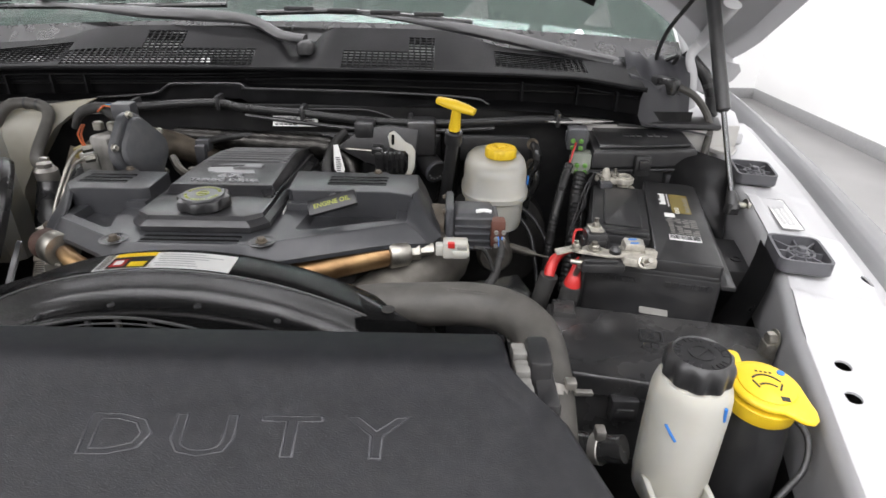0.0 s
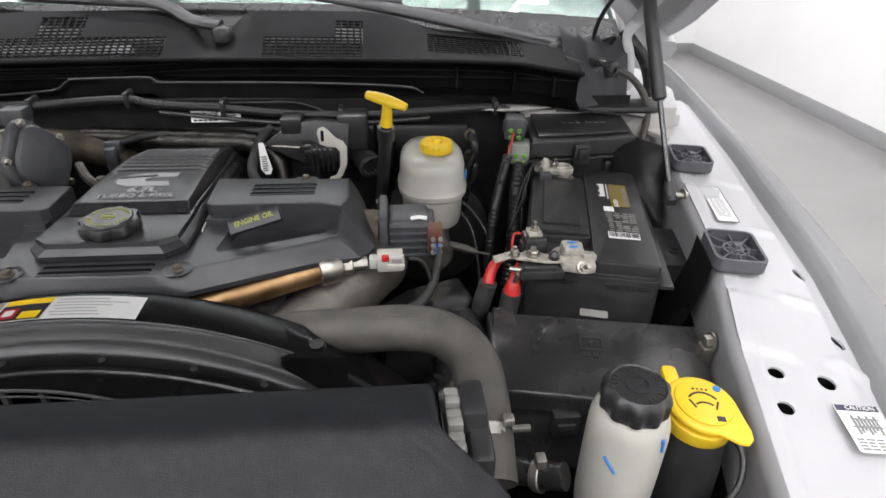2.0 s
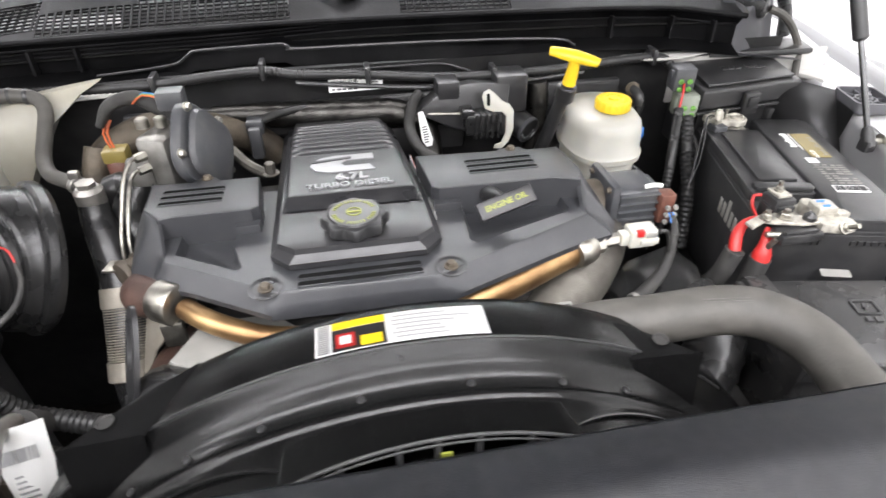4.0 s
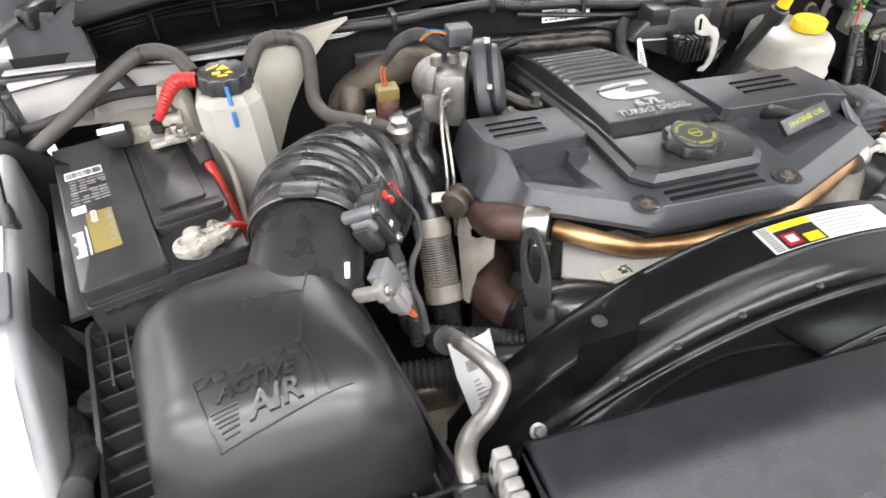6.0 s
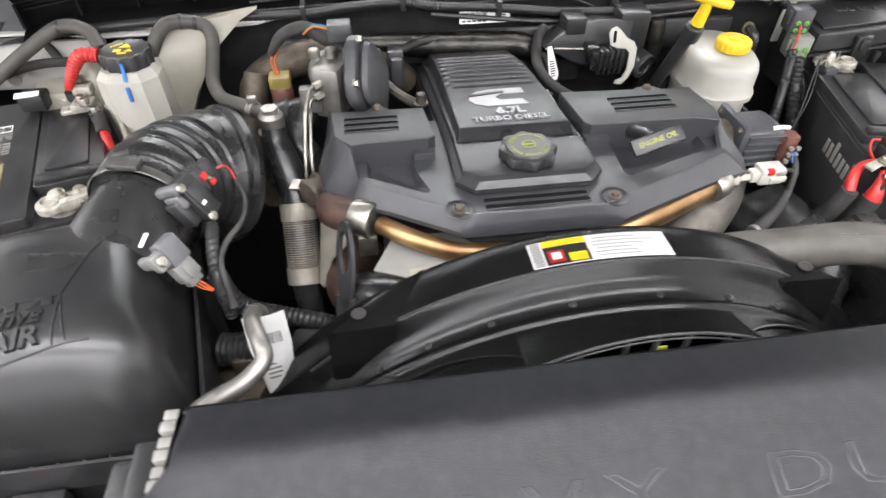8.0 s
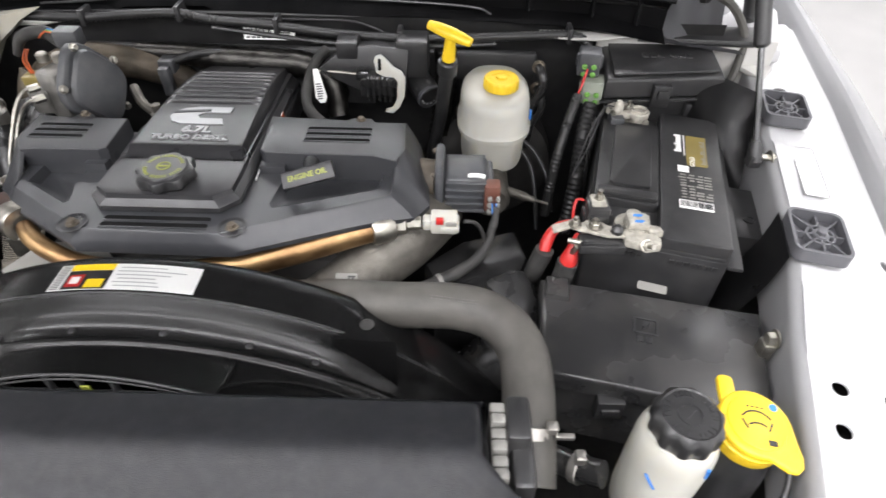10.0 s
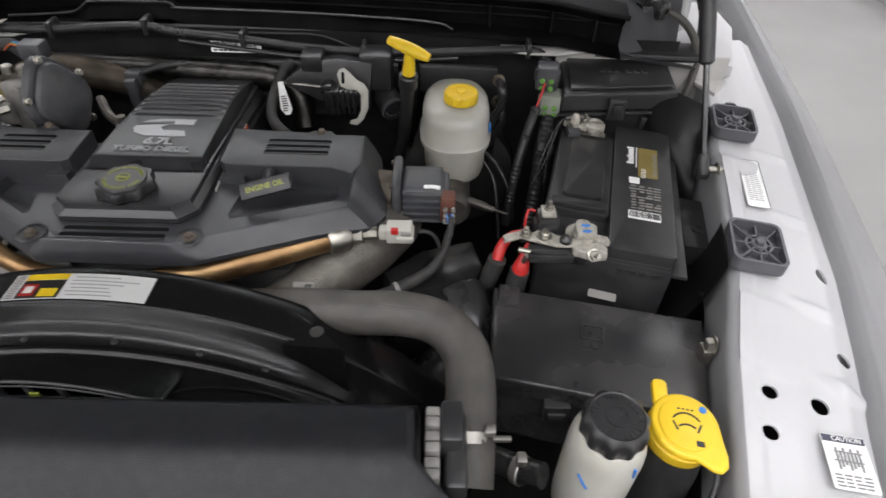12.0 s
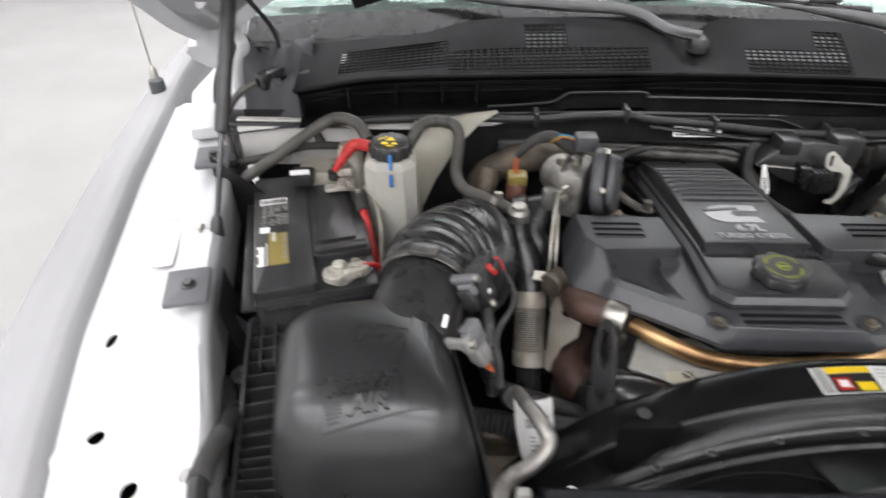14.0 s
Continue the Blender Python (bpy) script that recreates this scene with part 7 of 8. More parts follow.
for p in ((-0.60, 1.066, 1.270), (-0.43, 1.055, 1.274), (-0.41, 1.056, 1.271)):
    bm = BM()
    lathe(bm, [(0.0100, -0.003), (0.0110, 0), (0.0100, 0.003)], along(p, (p[0] + 0.05, p[1] + 0.003, p[2] - 0.004)), 16, False, False)
    box(bm, p[0] - 0.003, p[0] + 0.003, p[1] + 0.004, p[1] + 0.02, p[2] - 0.014, p[2] - 0.006)
    solo("hose_clip", bm, BLACK, "black clip round the grey hose", "clip", "hose clips")
for a, b in (((-0.330, 0.920, 1.201), (-0.322, 0.911, 1.203)), ((-0.318, 0.895, 1.15), (-0.32, 0.897, 1.14))):
    bm = BM()
    lathe(bm, [(0.0105, -0.006), (0.0118, -0.005), (0.0118, 0.005), (0.0105, 0.006)], along(a, b), 18, False, False)
    box(bm, a[0] - 0.006, a[0] + 0.006, a[1] - 0.004, a[1] + 0.004, a[2] + 0.010, a[2] + 0.020, 0.001)
    solo("spring_clamp", bm, ALU, "spring clamp on the heater hose", "clamp", "spring clamps")
# clutter in the rear corner
bm = BM()
box(bm, -0.755, -0.60, 1.02, 1.08, 1.10, 1.15, 0.01)
box(bm, -0.67, -0.635, 1.0, 1.03, 1.175, 1.20, 0.004)
solo("corner_module", bm, BLACK, "black plastic module in the dusty corner", "module")
bm = BM()
loft(bm, [octo(-0.625, 1.05, 0.045, 0.028, 1.10), octo(-0.625, 1.05, 0.048, 0.030, 1.175), octo(-0.625, 1.05, 0.040, 0.026, 1.190)])
solo("canister", bm, TANKOLD, "cloudy plastic canister behind the battery", "canister")
bm = BM()
slab(bm, rrect(-0.016, 0.016, -0.006, 0.006, 0.001), 0, 0.0008, m=pose(-0.655, 1.005, 1.201, 10, 0, 10))
solo("small_label", bm, PAPER, "small white label on the corner module", "label")
cable("wiring_harness", [(-0.80, 1.04, 1.19), (-0.72, 1.05, 1.205), (-0.66, 1.07, 1.215), (-0.60, 1.085, 1.21), (-0.54, 1.09, 1.205)], 0.007, TAPE, "dusty taped harness in the rear corner", "harness")
rp = thing("relay_plug", "black plug with a red locking tab on the scuttle", "plug", (-0.70, 1.15, 1.26))
bm = BM()
box(bm, -0.722, -0.685, 1.135, 1.160, 1.245, 1.262, 0.003)
part("body", bm, BLACK, rp)
bm = BM()
box(bm, -0.714, -0.694, 1.138, 1.150, 1.262, 1.270, 0.002)
part("tab", bm, RED, rp, "red tab")
cable("wire", [(-0.686, 1.142, 1.254), (-0.665, 1.125, 1.252), (-0.645, 1.10, 1.235), (-0.63, 1.085, 1.215)], 0.007, TAPE, "short taped wire from the plug", "wire")
bm = BM()
lathe(bm, [(0.006, 0), (0.006, 0.03), (0.009, 0.03), (0.009, 0.035)], along((-0.69, 1.09, 1.20), (-0.69, 1.05, 1.20)), 12)
solo("panel_stud", bm, STEEL, "steel stud in the white panel", "stud")


# ---------------------------------------------------------------- air box and intake
AB = (-0.503, 0.578, 0.0)
def skew(b):
    """Draws the front half of the box back to a line square to the bay."""
    for v in b.verts:
        if v.co.y < 0:
            v.co.y *= (0.118 + 0.2126 * v.co.x) / 0.158
    return b


air = thing("air_filter_box", "black plastic air filter box with ribbed rim", "air box", AB, 12)
bm = BM()
slab(bm, rrect(-0.132, 0.125, -0.150, 0.190, 0.02), 0.86, 1.085, 0.006)
part("lower_tray", skew(bm), BLACK, air, local=True)
bm = BM()
o, q = rrect(-0.140, 0.130, -0.158, 0.205, 0.022), rrect(-0.136, 0.126, -0.154, 0.201, 0.019)
loft(bm, [[(x, y, 1.080) for x, y in o], [(x, y, 1.122) for x, y in o], [(x, y, 1.122) for x, y in q], [(x, y, 1.090) for x, y in q]], False, True)
part("rim", skew(bm), BLACK, air, local=True)
for k in range(15):
    bm = BM()
    y = -0.125 + k * 0.0225
    box(bm, -0.138, -0.075, y - 0.0012, y + 0.0012, 1.088, 1.112)
    part("rim_rib", skew(bm), BLACK, air, local=True)
for k in range(11):
    bm = BM()
    x = -0.115 + k * 0.0225
    box(bm, x - 0.0012, x + 0.0012, -0.156, -0.115, 1.088, 1.112)
    part("rim_rib", skew(bm), BLACK, air, local=True)
for k in range(5):
    bm = BM()
    x = -0.140 + k * 0.018
    box(bm, x - 0.0012, x + 0.0012, 0.11, 0.203, 1.088, 1.114)
    part("rim_rib", skew(bm), BLACK, air, local=True)
# the domed lid: one smooth loft
bm = BM()
rings = []
for z, x0, x1, y0, y1, r in ((1.085, -0.098, 0.122, -0.146, 0.135, 0.035), (1.12, -0.096, 0.120, -0.143, 0.132, 0.042), (1.160, -0.092, 0.116, -0.138, 0.127, 0.05), (1.190, -0.086, 0.110, -0.128, 0.120, 0.055),
                             (1.212, -0.078, 0.102, -0.114, 0.110, 0.055), (1.226, -0.067, 0.091, -0.096, 0.096, 0.05), (1.234, -0.052, 0.076, -0.074, 0.078, 0.045), (1.2375, -0.030, 0.054, -0.045, 0.052, 0.035), (1.2385, -0.008, 0.030, -0.018, 0.025, 0.018)):
    rings.append([(x, y, z - 0.10 * (y + 0.02) * max(0, (z - 1.10)) / 0.14 * 0.5 - 0.03 * max(0, x) * (z - 1.085) / 0.15) for x, y in rrect(x0, x1, y0, y1, r, 8)])
loft(bm, rings)
lid = part("lid", skew(bm), LIDPL, air, "satin black domed lid with raised lettering", local=True, angle=70)


AM = air.matrix_basis
bpy.context.view_layer.update()


def drape(ob, lift=0.0):
    """Lays a flat relief, made at height 0, onto the lid."""
    for v in ob.data.vertices:
        hit, p, nrm, k = lid.ray_cast((v.co.x, v.co.y, 1.6), (0, 0, -1))
        v.co.z += (p.z if hit else 1.1) + lift
    return ob


def relief(name, pts, h=0.0018):
    b = BM()
    slab(b, pts, -0.001, h + 0.0006, 0.0007)
    es = [e for e in b.edges if e.calc_length() > 0.012]
    bmesh.ops.subdivide_edges(b, edges=es, cuts=4)
    return drape(part(name, b, LIDPL, air, local=True))


SLANT = Matrix(((1, 0.28, 0, 0), (0, 1, 0, 0), (0, 0, 1, 0), (0, 0, 0, 1)))
for k in range(3):
    relief("raised_mark", [(-0.024 + 0.0275 * k + a + 0.28 * b, -0.0320 + 0.72 * b) for a, b in ((-0.0105, -0.0065), (-0.0055, -0.0065), (-0.001, 0.002), (0.003, -0.0065), (0.0105, -0.0065), (0.0065, 0.0075), (-0.0065, 0.0075))])
drape(word("lettering", "ACTIVE", 0.0168, AM @ Matrix.Translation((0.0035, -0.0480, 0)) @ SLANT, LIDPL, air, 0.0016, bold=0.0005), 0.0022)
drape(word("lettering", "AIR", 0.0215, AM @ Matrix.Translation((0.0120, -0.0655, 0)) @ SLANT, LIDPL, air, 0.0016, bold=0.0005, wide=1.15), 0.0022)
for k in range(6):
    y = -0.0575 - 0.0032 * k
    relief("raised_line", [(-0.033 + 0.0008 * k, y - 0.0008), (-0.0130 - 0.0010 * k, y - 0.0008), (-0.0130 - 0.0010 * k, y + 0.0008), (-0.033 + 0.0008 * k, y + 0.0008)], 0.0012)
for a, b in (((-0.0385, -0.0295), (0.0440, -0.0275)), ((0.0440, -0.0275), (0.0385, -0.0830)), ((0.0385, -0.0830), (-0.0345, -0.0855)), ((-0.0385, -0.0295), (-0.0345, -0.0855)), ((0.0440, -0.0275), (0.062, 0.030)), ((0.0385, -0.0830), (0.066, -0.082)), ((0.062, 0.030), (0.075, 0.060)), ((0.0440, -0.0275), (0.049, -0.083)), ((0.062, 0.030), (0.010, 0.045))):
    d = (Vector(b) - Vector(a)).normalized()
    q = Vector((-d.y, d.x)) * 0.0008
    a, b = Vector((a[0], a[1] * 0.92)), Vector((b[0], b[1] * 0.92))
    relief("raised_line", [(a + q).to_tuple(), (a - q).to_tuple(), (b - q).to_tuple(), (b + q).to_tuple()], 0.0009)
for x, y in ((-0.148, 0.125), (-0.150, -0.040), (0.05, -0.137)):
    bm = BM()
    lathe(bm, [(0.016, 0), (0.017, 0.004), (0.016, 0.045), (0.011, 0.048)], Matrix.Translation((x, y, 1.045)), 14)
    sc = part("clip_boss", bm, BLACK, air, local=True)
    bm = BM()
    hexbolt(bm, (x, y, 1.093), 0.006, 0.007, 0.009)
    part("screw", bm, BLACK, sc, local=True)
# intake tube
tube = thing("intake_tube", "black ribbed intake tube with band clamp", "intake tube", (-0.42, 0.75, 1.18))
bm = BM()
sweep(bm, [(-0.462, 0.630, 1.165), (-0.447, 0.680, 1.180), (-0.432, 0.735, 1.190)], [0.062, 0.058, 0.056], 32, 0.01)
part("outlet", bm, BLKRUB, tube)
TP = [(-0.434, 0.730, 1.192), (-0.430, 0.757, 1.190), (-0.421, 0.784, 1.184), (-0.408, 0.808, 1.174), (-0.391, 0.829, 1.162), (-0.368, 0.846, 1.149)]
bm = BM()
RS = [0.0, 0.05, 0.09, 0.12, 0.14, 0.20, 0.27, 0.30, 0.32, 0.34, 0.41, 0.44, 0.46, 0.48, 0.55, 0.58, 0.60, 0.62, 0.74, 0.84, 0.86, 0.88, 0.90, 0.96, 1.0]
RR = [0.0600, 0.0610, 0.0612, 0.0605, 0.0640, 0.0675, 0.0685, 0.0668, 0.0665, 0.0708, 0.0725, 0.0708, 0.0706, 0.0748, 0.0765, 0.0748, 0.0748, 0.0785, 0.0830, 0.0850, 0.0838, 0.0838, 0.0905, 0.0910, 0.0870]
sweep(bm, TP, [float(np.interp(k / 150, RS, RR)) for k in range(151)], 64, 0.0011)
part("bellows", bm, BLKRUB, tube, "corrugated rubber bellows", angle=35)
bm = BM()
d = along((-0.436, 0.722, 1.190), (-0.424, 0.77, 1.194))
lathe(bm, [(0.0625, 0.005), (0.0640, 0.006), (0.0640, 0.016), (0.0625, 0.017)], d, 40, False, False)
part("band_clamp", bm, BAND, tube, "dull steel band clamp")
bm = BM()
box(bm, -0.018, 0.018, 0.062, 0.070, 0.003, 0.019, 0.002, m=d)
part("clamp_buckle", bm, BAND, tube)
bm = BM()
box(bm, 0.058, 0.072, -0.010, 0.010, 0.0, 0.020, 0.004, m=d @ pose(0, 0, 0, 0, 0, 150))
part("clamp_screw", bm, PALEGR, tube)


def sensor_frame(at, u, v):
    """A pose with its x along u, its y near v."""
    u = Vector(u).normalized()
    n = u.cross(Vector(v)).normalized()
    return Matrix.Translation(at) @ Matrix((u, n.cross(u), n)).transposed().to_4x4()


fm = sensor_frame((-0.371, 0.685, 1.250), (0.456, -0.04, -0.89), (0.37, 0.90, 0.15))
maf = thing("air_flow_sensor", "black air flow sensor with red locking tabs on the intake", "sensor", (-0.371, 0.685, 1.235))
bm = BM()
box(bm, -0.004, 0.048, -0.002, 0.023, -0.022, -0.001, 0.003, m=fm)
box(bm, 0.004, 0.040, 0.001, 0.020, -0.002, 0.001, 0.0012, m=fm)
box(bm, 0.010, 0.044, -0.014, 0.000, -0.030, -0.012, 0.003, m=fm)
part("body", bm, BLACK, maf)
bm = BM()
box(bm, -0.006, 0.006, -0.007, 0.005, -0.036, -0.0006, 0.0045, 3, m=fm)
box(bm, 0.004, 0.022, -0.009, 0.000, -0.030, -0.006, 0.004, 3, m=fm)
part("mount_ear", bm, GREYSN, maf, "grey moulded mounting ear")
for u_, v_ in ((0.0, -0.001), (0.045, 0.002)):
    bm = BM()
    lathe(bm, [(0.0050, 0), (0.0055, 0.001), (0.0055, 0.0022), (0.0042, 0.0034), (0.0018, 0.0036), (0.0016, 0.0026)], fm @ Matrix.Translation((u_, v_, -0.0006)), 14)
    part("screw", bm, STEEL, maf)
bm = BM()
box(bm, 0.026, 0.030, 0.003, 0.009, 0.001, 0.0018, m=fm)
part("paint_mark", bm, PAPER, maf)
bm = BM()
box(bm, -0.001, 0.028, 0.022, 0.040, -0.020, -0.003, 0.003, m=fm)
box(bm, 0.003, 0.024, 0.038, 0.054, -0.017, -0.005, 0.003, m=fm)
for k in range(3):
    box(bm, -0.002, 0.029, 0.026 + 0.005 * k, 0.028 + 0.005 * k, -0.021, -0.0022, 0.0008, m=fm)
plug = part("plug", bm, BLACK, maf, "black multi-pin plug")
for (u_, v_), w_, mm, nm in (((0.013, 0.031), 0.0042, RED, "red locking tab"), ((0.024, 0.035), 0.0036, RED, "red locking tab"), ((0.0185, 0.0345), 0.0016, TEAL, "small green dot")):
    bm = BM()
    box(bm, u_ - w_ * 0.9, u_ + w_ * 0.9, v_ - w_, v_ + w_, -0.006, 0.0006, 0.001, m=fm)
    part("lock_tab", bm, mm, plug, nm)
fm = sensor_frame((-0.377, 0.614, 1.240), (0.43, -0.18, -0.88), (0.50, 0.85, 0.07))
gs = thing("air_temperature_sensor", "pale grey air sensor with plug and orange wires", "sensor", (-0.377, 0.614, 1.225))
bm = BM()
box(bm, -0.002, 0.026, -0.009, 0.015, -0.016, 0.0, 0.0025, m=fm)
part("body", bm, GREYSN, gs)
bm = BM()
box(bm, 0.001, 0.020, -0.022, -0.007, -0.010, 0.002, 0.003, 3, m=fm)
box(bm, 0.004, 0.018, -0.020, -0.010, -0.034, -0.008, 0.004, 3, m=fm)
part("mount_ear", bm, CLIPGR, gs, "pale mounting ear")
bm = BM()
lathe(bm, [(0.0050, 0), (0.0055, 0.001), (0.0055, 0.0022), (0.0042, 0.0034), (0.0018, 0.0036), (0.0016, 0.0026)], fm @ Matrix.Translation((0.010, -0.015, 0.002)), 14)
part("screw", bm, STEEL, gs)
bm = BM()
box(bm, 0.024, 0.046, -0.011, 0.012, -0.018, -0.002, 0.0025, m=fm)
box(bm, 0.030, 0.053, -0.008, 0.009, -0.016, -0.004, 0.002, m=fm)
box(bm, 0.028, 0.044, -0.004, 0.005, -0.004, 0.001, 0.001, m=fm)
plug = part("plug", bm, CLIPGR, gs, "pale grey plug")
for k in range(3):
    bm = BM()
    sweep(bm, [fm @ Vector((0.052, -0.003 + 0.003 * k, -0.009)), fm @ Vector((0.062, 0.000 + 0.003 * k, -0.010)), fm @ Vector((0.074, 0.008 + 0.001 * k, -0.014))], 0.0010, 6)
    part("wire", bm, ORANGE, plug, "orange wire")
for k in range(2):
    cable("wire", [(-0.352, 0.735 + 0.002 * k, 1.232), (-0.343, 0.748 + 0.002 * k, 1.230), (-0.337, 0.752, 1.222 - 0.002 * k), (-0.331, 0.742, 1.210)], 0.0011, RED, "thin red wires at the air sensor", "wire")
cable("wiring_harness", [(-0.332, 0.744, 1.212), (-0.322, 0.722, 1.203), (-0.324, 0.698, 1.192), (-0.340, 0.672, 1.184), (-0.346, 0.650, 1.176), (-0.342, 0.632, 1.160), (-0.340, 0.625, 1.13)], [0.0020, 0.0025, 0.003, 0.0035, 0.0035, 0.004, 0.005], TAPE, "taped harness loop beside the intake", "harness")
cable("wiring_harness", [(-0.356, 0.690, 1.195), (-0.354, 0.668, 1.188), (-0.353, 0.648, 1.174), (-0.350, 0.632, 1.15), (-0.348, 0.63, 1.11)], 0.0065, LOOM, "corrugated loom below the air sensor", "harness", 0.18, 0.003)
bm = BM()
slab(bm, rrect(-0.0022, 0.0022, -0.009, 0.009, 0.001), 0, 0.0008, m=Matrix.Translation((-0.407, 0.640, 1.223)) @ pose(0, 0, 0, 8, 0, -10))
solo("paint_mark", bm, PAPER, "short white paint mark on the intake", "mark")

# looms low in front of the engine
cable("wiring_loom", [(-0.352, 0.640, 1.165), (-0.350, 0.650, 1.12), (-0.335, 0.655, 1.09), (-0.300, 0.650, 1.078), (-0.262, 0.638, 1.076), (-0.225, 0.625, 1.072)], 0.010, LOOM, "corrugated loom low by the intake", "loom", 0.17, 0.0034)
cable("wiring_loom", [(-0.375, 0.63, 1.05), (-0.33, 0.62, 1.055), (-0.29, 0.61, 1.052), (-0.25, 0.600, 1.05), (-0.20, 0.583, 1.05), (-0.15, 0.57, 1.045)], [0.018, 0.018, 0.016, 0.011, 0.010, 0.010], LOOM, "corrugated loom crossing below the shroud", "loom", 0.17, 0.0034)
cable("cooling_pipe", [(-0.28, 0.615, 1.07), (-0.24, 0.600, 1.08), (-0.20, 0.585, 1.09), (-0.15, 0.575, 1.10)], 0.014, BLACK, "smooth black pipe crossing below the shroud", "pipe")
bm = BM()
box(bm, -0.42, -0.28, 0.56, 0.66, 0.90, 1.02, 0.015)
box(bm, -0.36, -0.31, 0.60, 0.63, 1.0, 1.06, 0.006)
solo("compressor", bm, IRON, "grimy compressor low in the bay", "compressor")
acp = thing("coolant_pipe", "bent bare aluminium pipe with black collar", "pipe", (-0.32, 0.52, 1.1))
bm = BM()
sweep(bm, [(-0.318, 0.612, 1.130), (-0.312, 0.580, 1.152), (-0.300, 0.548, 1.160), (-0.296, 0.528, 1.155), (-0.315, 0.508, 1.150), (-0.338, 0.490, 1.155), (-0.350, 0.468, 1.165), (-0.352, 0.448, 1.165), (-0.352, 0.430, 1.150)], 0.0088, 16, 0.005)
part("tube", bm, ALU, acp)
bm = BM()
d = along((-0.352, 0.448, 1.168), (-0.352, 0.425, 1.150))
lathe(bm, [(0.015, 0.0), (0.016, 0.003), (0.016, 0.010), (0.014, 0.012)], d, 20)
part("collar", bm, BLKRUB, acp)
bm = BM()
lathe(bm, [(0.017, 0.012), (0.019, 0.014), (0.019, 0.03)], d, 6)
part("nut", bm, ALU, acp)
bm = BM()
lathe(bm, [(0.015, 0), (0.016, 0.02), (0.015, 0.035)], along((-0.322, 0.640, 1.09), (-0.317, 0.60, 1.138)), 16)
part("sleeve", bm, TAPE, acp)
tg = thing("paper_tag", "curled white paper tag hanging on the pipe", "tag", (-0.30, 0.575, 1.10))
bm = BM()
m = Matrix.Translation((-0.300, 0.575, 1.105)) @ pose(0, 0, 0, 58, 0, 12)
sheet(bm, 6, 14, lambda u, v: m @ Vector((0.022 * (u - 0.5) * 2 * (1 - 0.65 * max(0, v - 0.35)), 0.045 - 0.105 * v, 0.012 * math.sin(2.6 * u) - 0.010 * v * v)), 0.0006)
part("sheet", bm, PAPER, tg)
bm = BM()
barcode(bm, m @ Matrix.Translation((0.0, 0.020, 0.0125)), 0.028, 0.012, 16)
bars(bm, m @ Matrix.Translation((0.0, -0.012, 0.0085)), 0.018, 0.03, 6, 0.4)
part("print", bm, GREYINK, tg)

# hoses at the passenger side and front corner
cable("drain_hose", [(-0.70, 0.67, 1.07), (-0.676, 0.625, 1.095), (-0.656, 0.585, 1.118), (-0.648, 0.540, 1.145), (-0.642, 0.470, 1.168), (-0.618, 0.41, 1.160), (-0.59, 0.37, 1.10)], 0.0105, BLKRUB, "dark rubber hose beside the air box", "hose", n=14)
cable("hose_sleeve", [(-0.648, 0.540, 1.145), (-0.646, 0.505, 1.158), (-0.642, 0.470, 1.168)], 0.0122, TAPE, "woven sleeve on the hose", "sleeve")
cable("cooler_hose", [(-0.56, 0.36, 0.98), (-0.52, 0.39, 1.06), (-0.47, 0.41, 1.095), (-0.43, 0.415, 1.10), (-0.40, 0.41, 1.10)], 0.015, RUBBER, "grey hose at the front corner of the air box", "hose", n=14)
bm = BM()
box(bm, -0.425, -0.405, 0.400, 0.416, 1.105, 1.145, 0.003)
box(bm, -0.445, -0.385, 0.405, 0.425, 1.085, 1.11, 0.004)
solo("hose_bracket", bm, PALEGR, "pale plastic hose bracket at the front corner", "bracket")
fbk = thing("front_bracket", "black ribbed bracket in front of the air box", "bracket", (-0.56, 0.43, 1.05))
bm = BM()
box(bm, -0.625, -0.535, 0.400, 0.452, 0.95, 1.078, 0.006)
part("body", bm, BLACK, fbk)
for k in range(7):
    bm = BM()
    box(bm, -0.622 + 0.013 * k, -0.618 + 0.013 * k, 0.392, 0.450, 0.98, 1.086, 0.001)
    part("rib", bm, BLACK, fbk)
for z in (1.03, 1.055):
    bm = BM()
    box(bm, -0.628, -0.532, 0.394, 0.404, z, z + 0.006, 0.001)
    part("rib", bm, BLACK, fbk)
rpl = thing("corner_plug", "black plug with a red tab by the air box", "plug", (-0.50, 0.445, 1.09))
bm = BM()
box(bm, -0.530, -0.480, 0.440, 0.460, 1.068, 1.090, 0.004)
part("body", bm, BLACK, rpl)
bm = BM()
box(bm, -0.512, -0.502, 0.443, 0.448, 1.090, 1.0925, 0.001)
part("tab", bm, RED, rpl, "red tab")
cable("wiring_loom", [(-0.545, 0.37, 1.0), (-0.54, 0.40, 1.07), (-0.52, 0.42, 1.085), (-0.48, 0.43, 1.08)], 0.011, LOOM, "short corrugated loom at the front corner", "loom", 0.1, 0.0034)
bm = BM()
sheet(bm, 14, 8, lambda u, v: (-0.765 + 0.10 * u - 0.01 * v, 0.775 - 0.05 * u, 1.165 - 0.05 * u - 0.14 * v), 0.004)
solo("splash_flap", bm, BRACKET, "grey-black splash flap between fender and air box", "flap")
bm = BM()
sheet(bm, 14, 8, lambda u, v: (-0.80 + 0.13 * u, 1.005 - 0.03 * u, 1.230 - 0.085 * u - 0.20 * v), 0.004)
solo("splash_flap", bm, BLACK, "black splash flap behind the battery", "flap")
ant = thing("antenna_mast", "antenna base with a thin rod beside the fender", "antenna", (-1.03, 1.32, 1.19))
bm = BM()
lathe(bm, [(0.016, 0), (0.015, 0.05), (0.009, 0.055)], Matrix.Translation((-1.015, 1.315, 1.185)), 16)
part("base", bm, GREYPL, ant)
bm = BM()
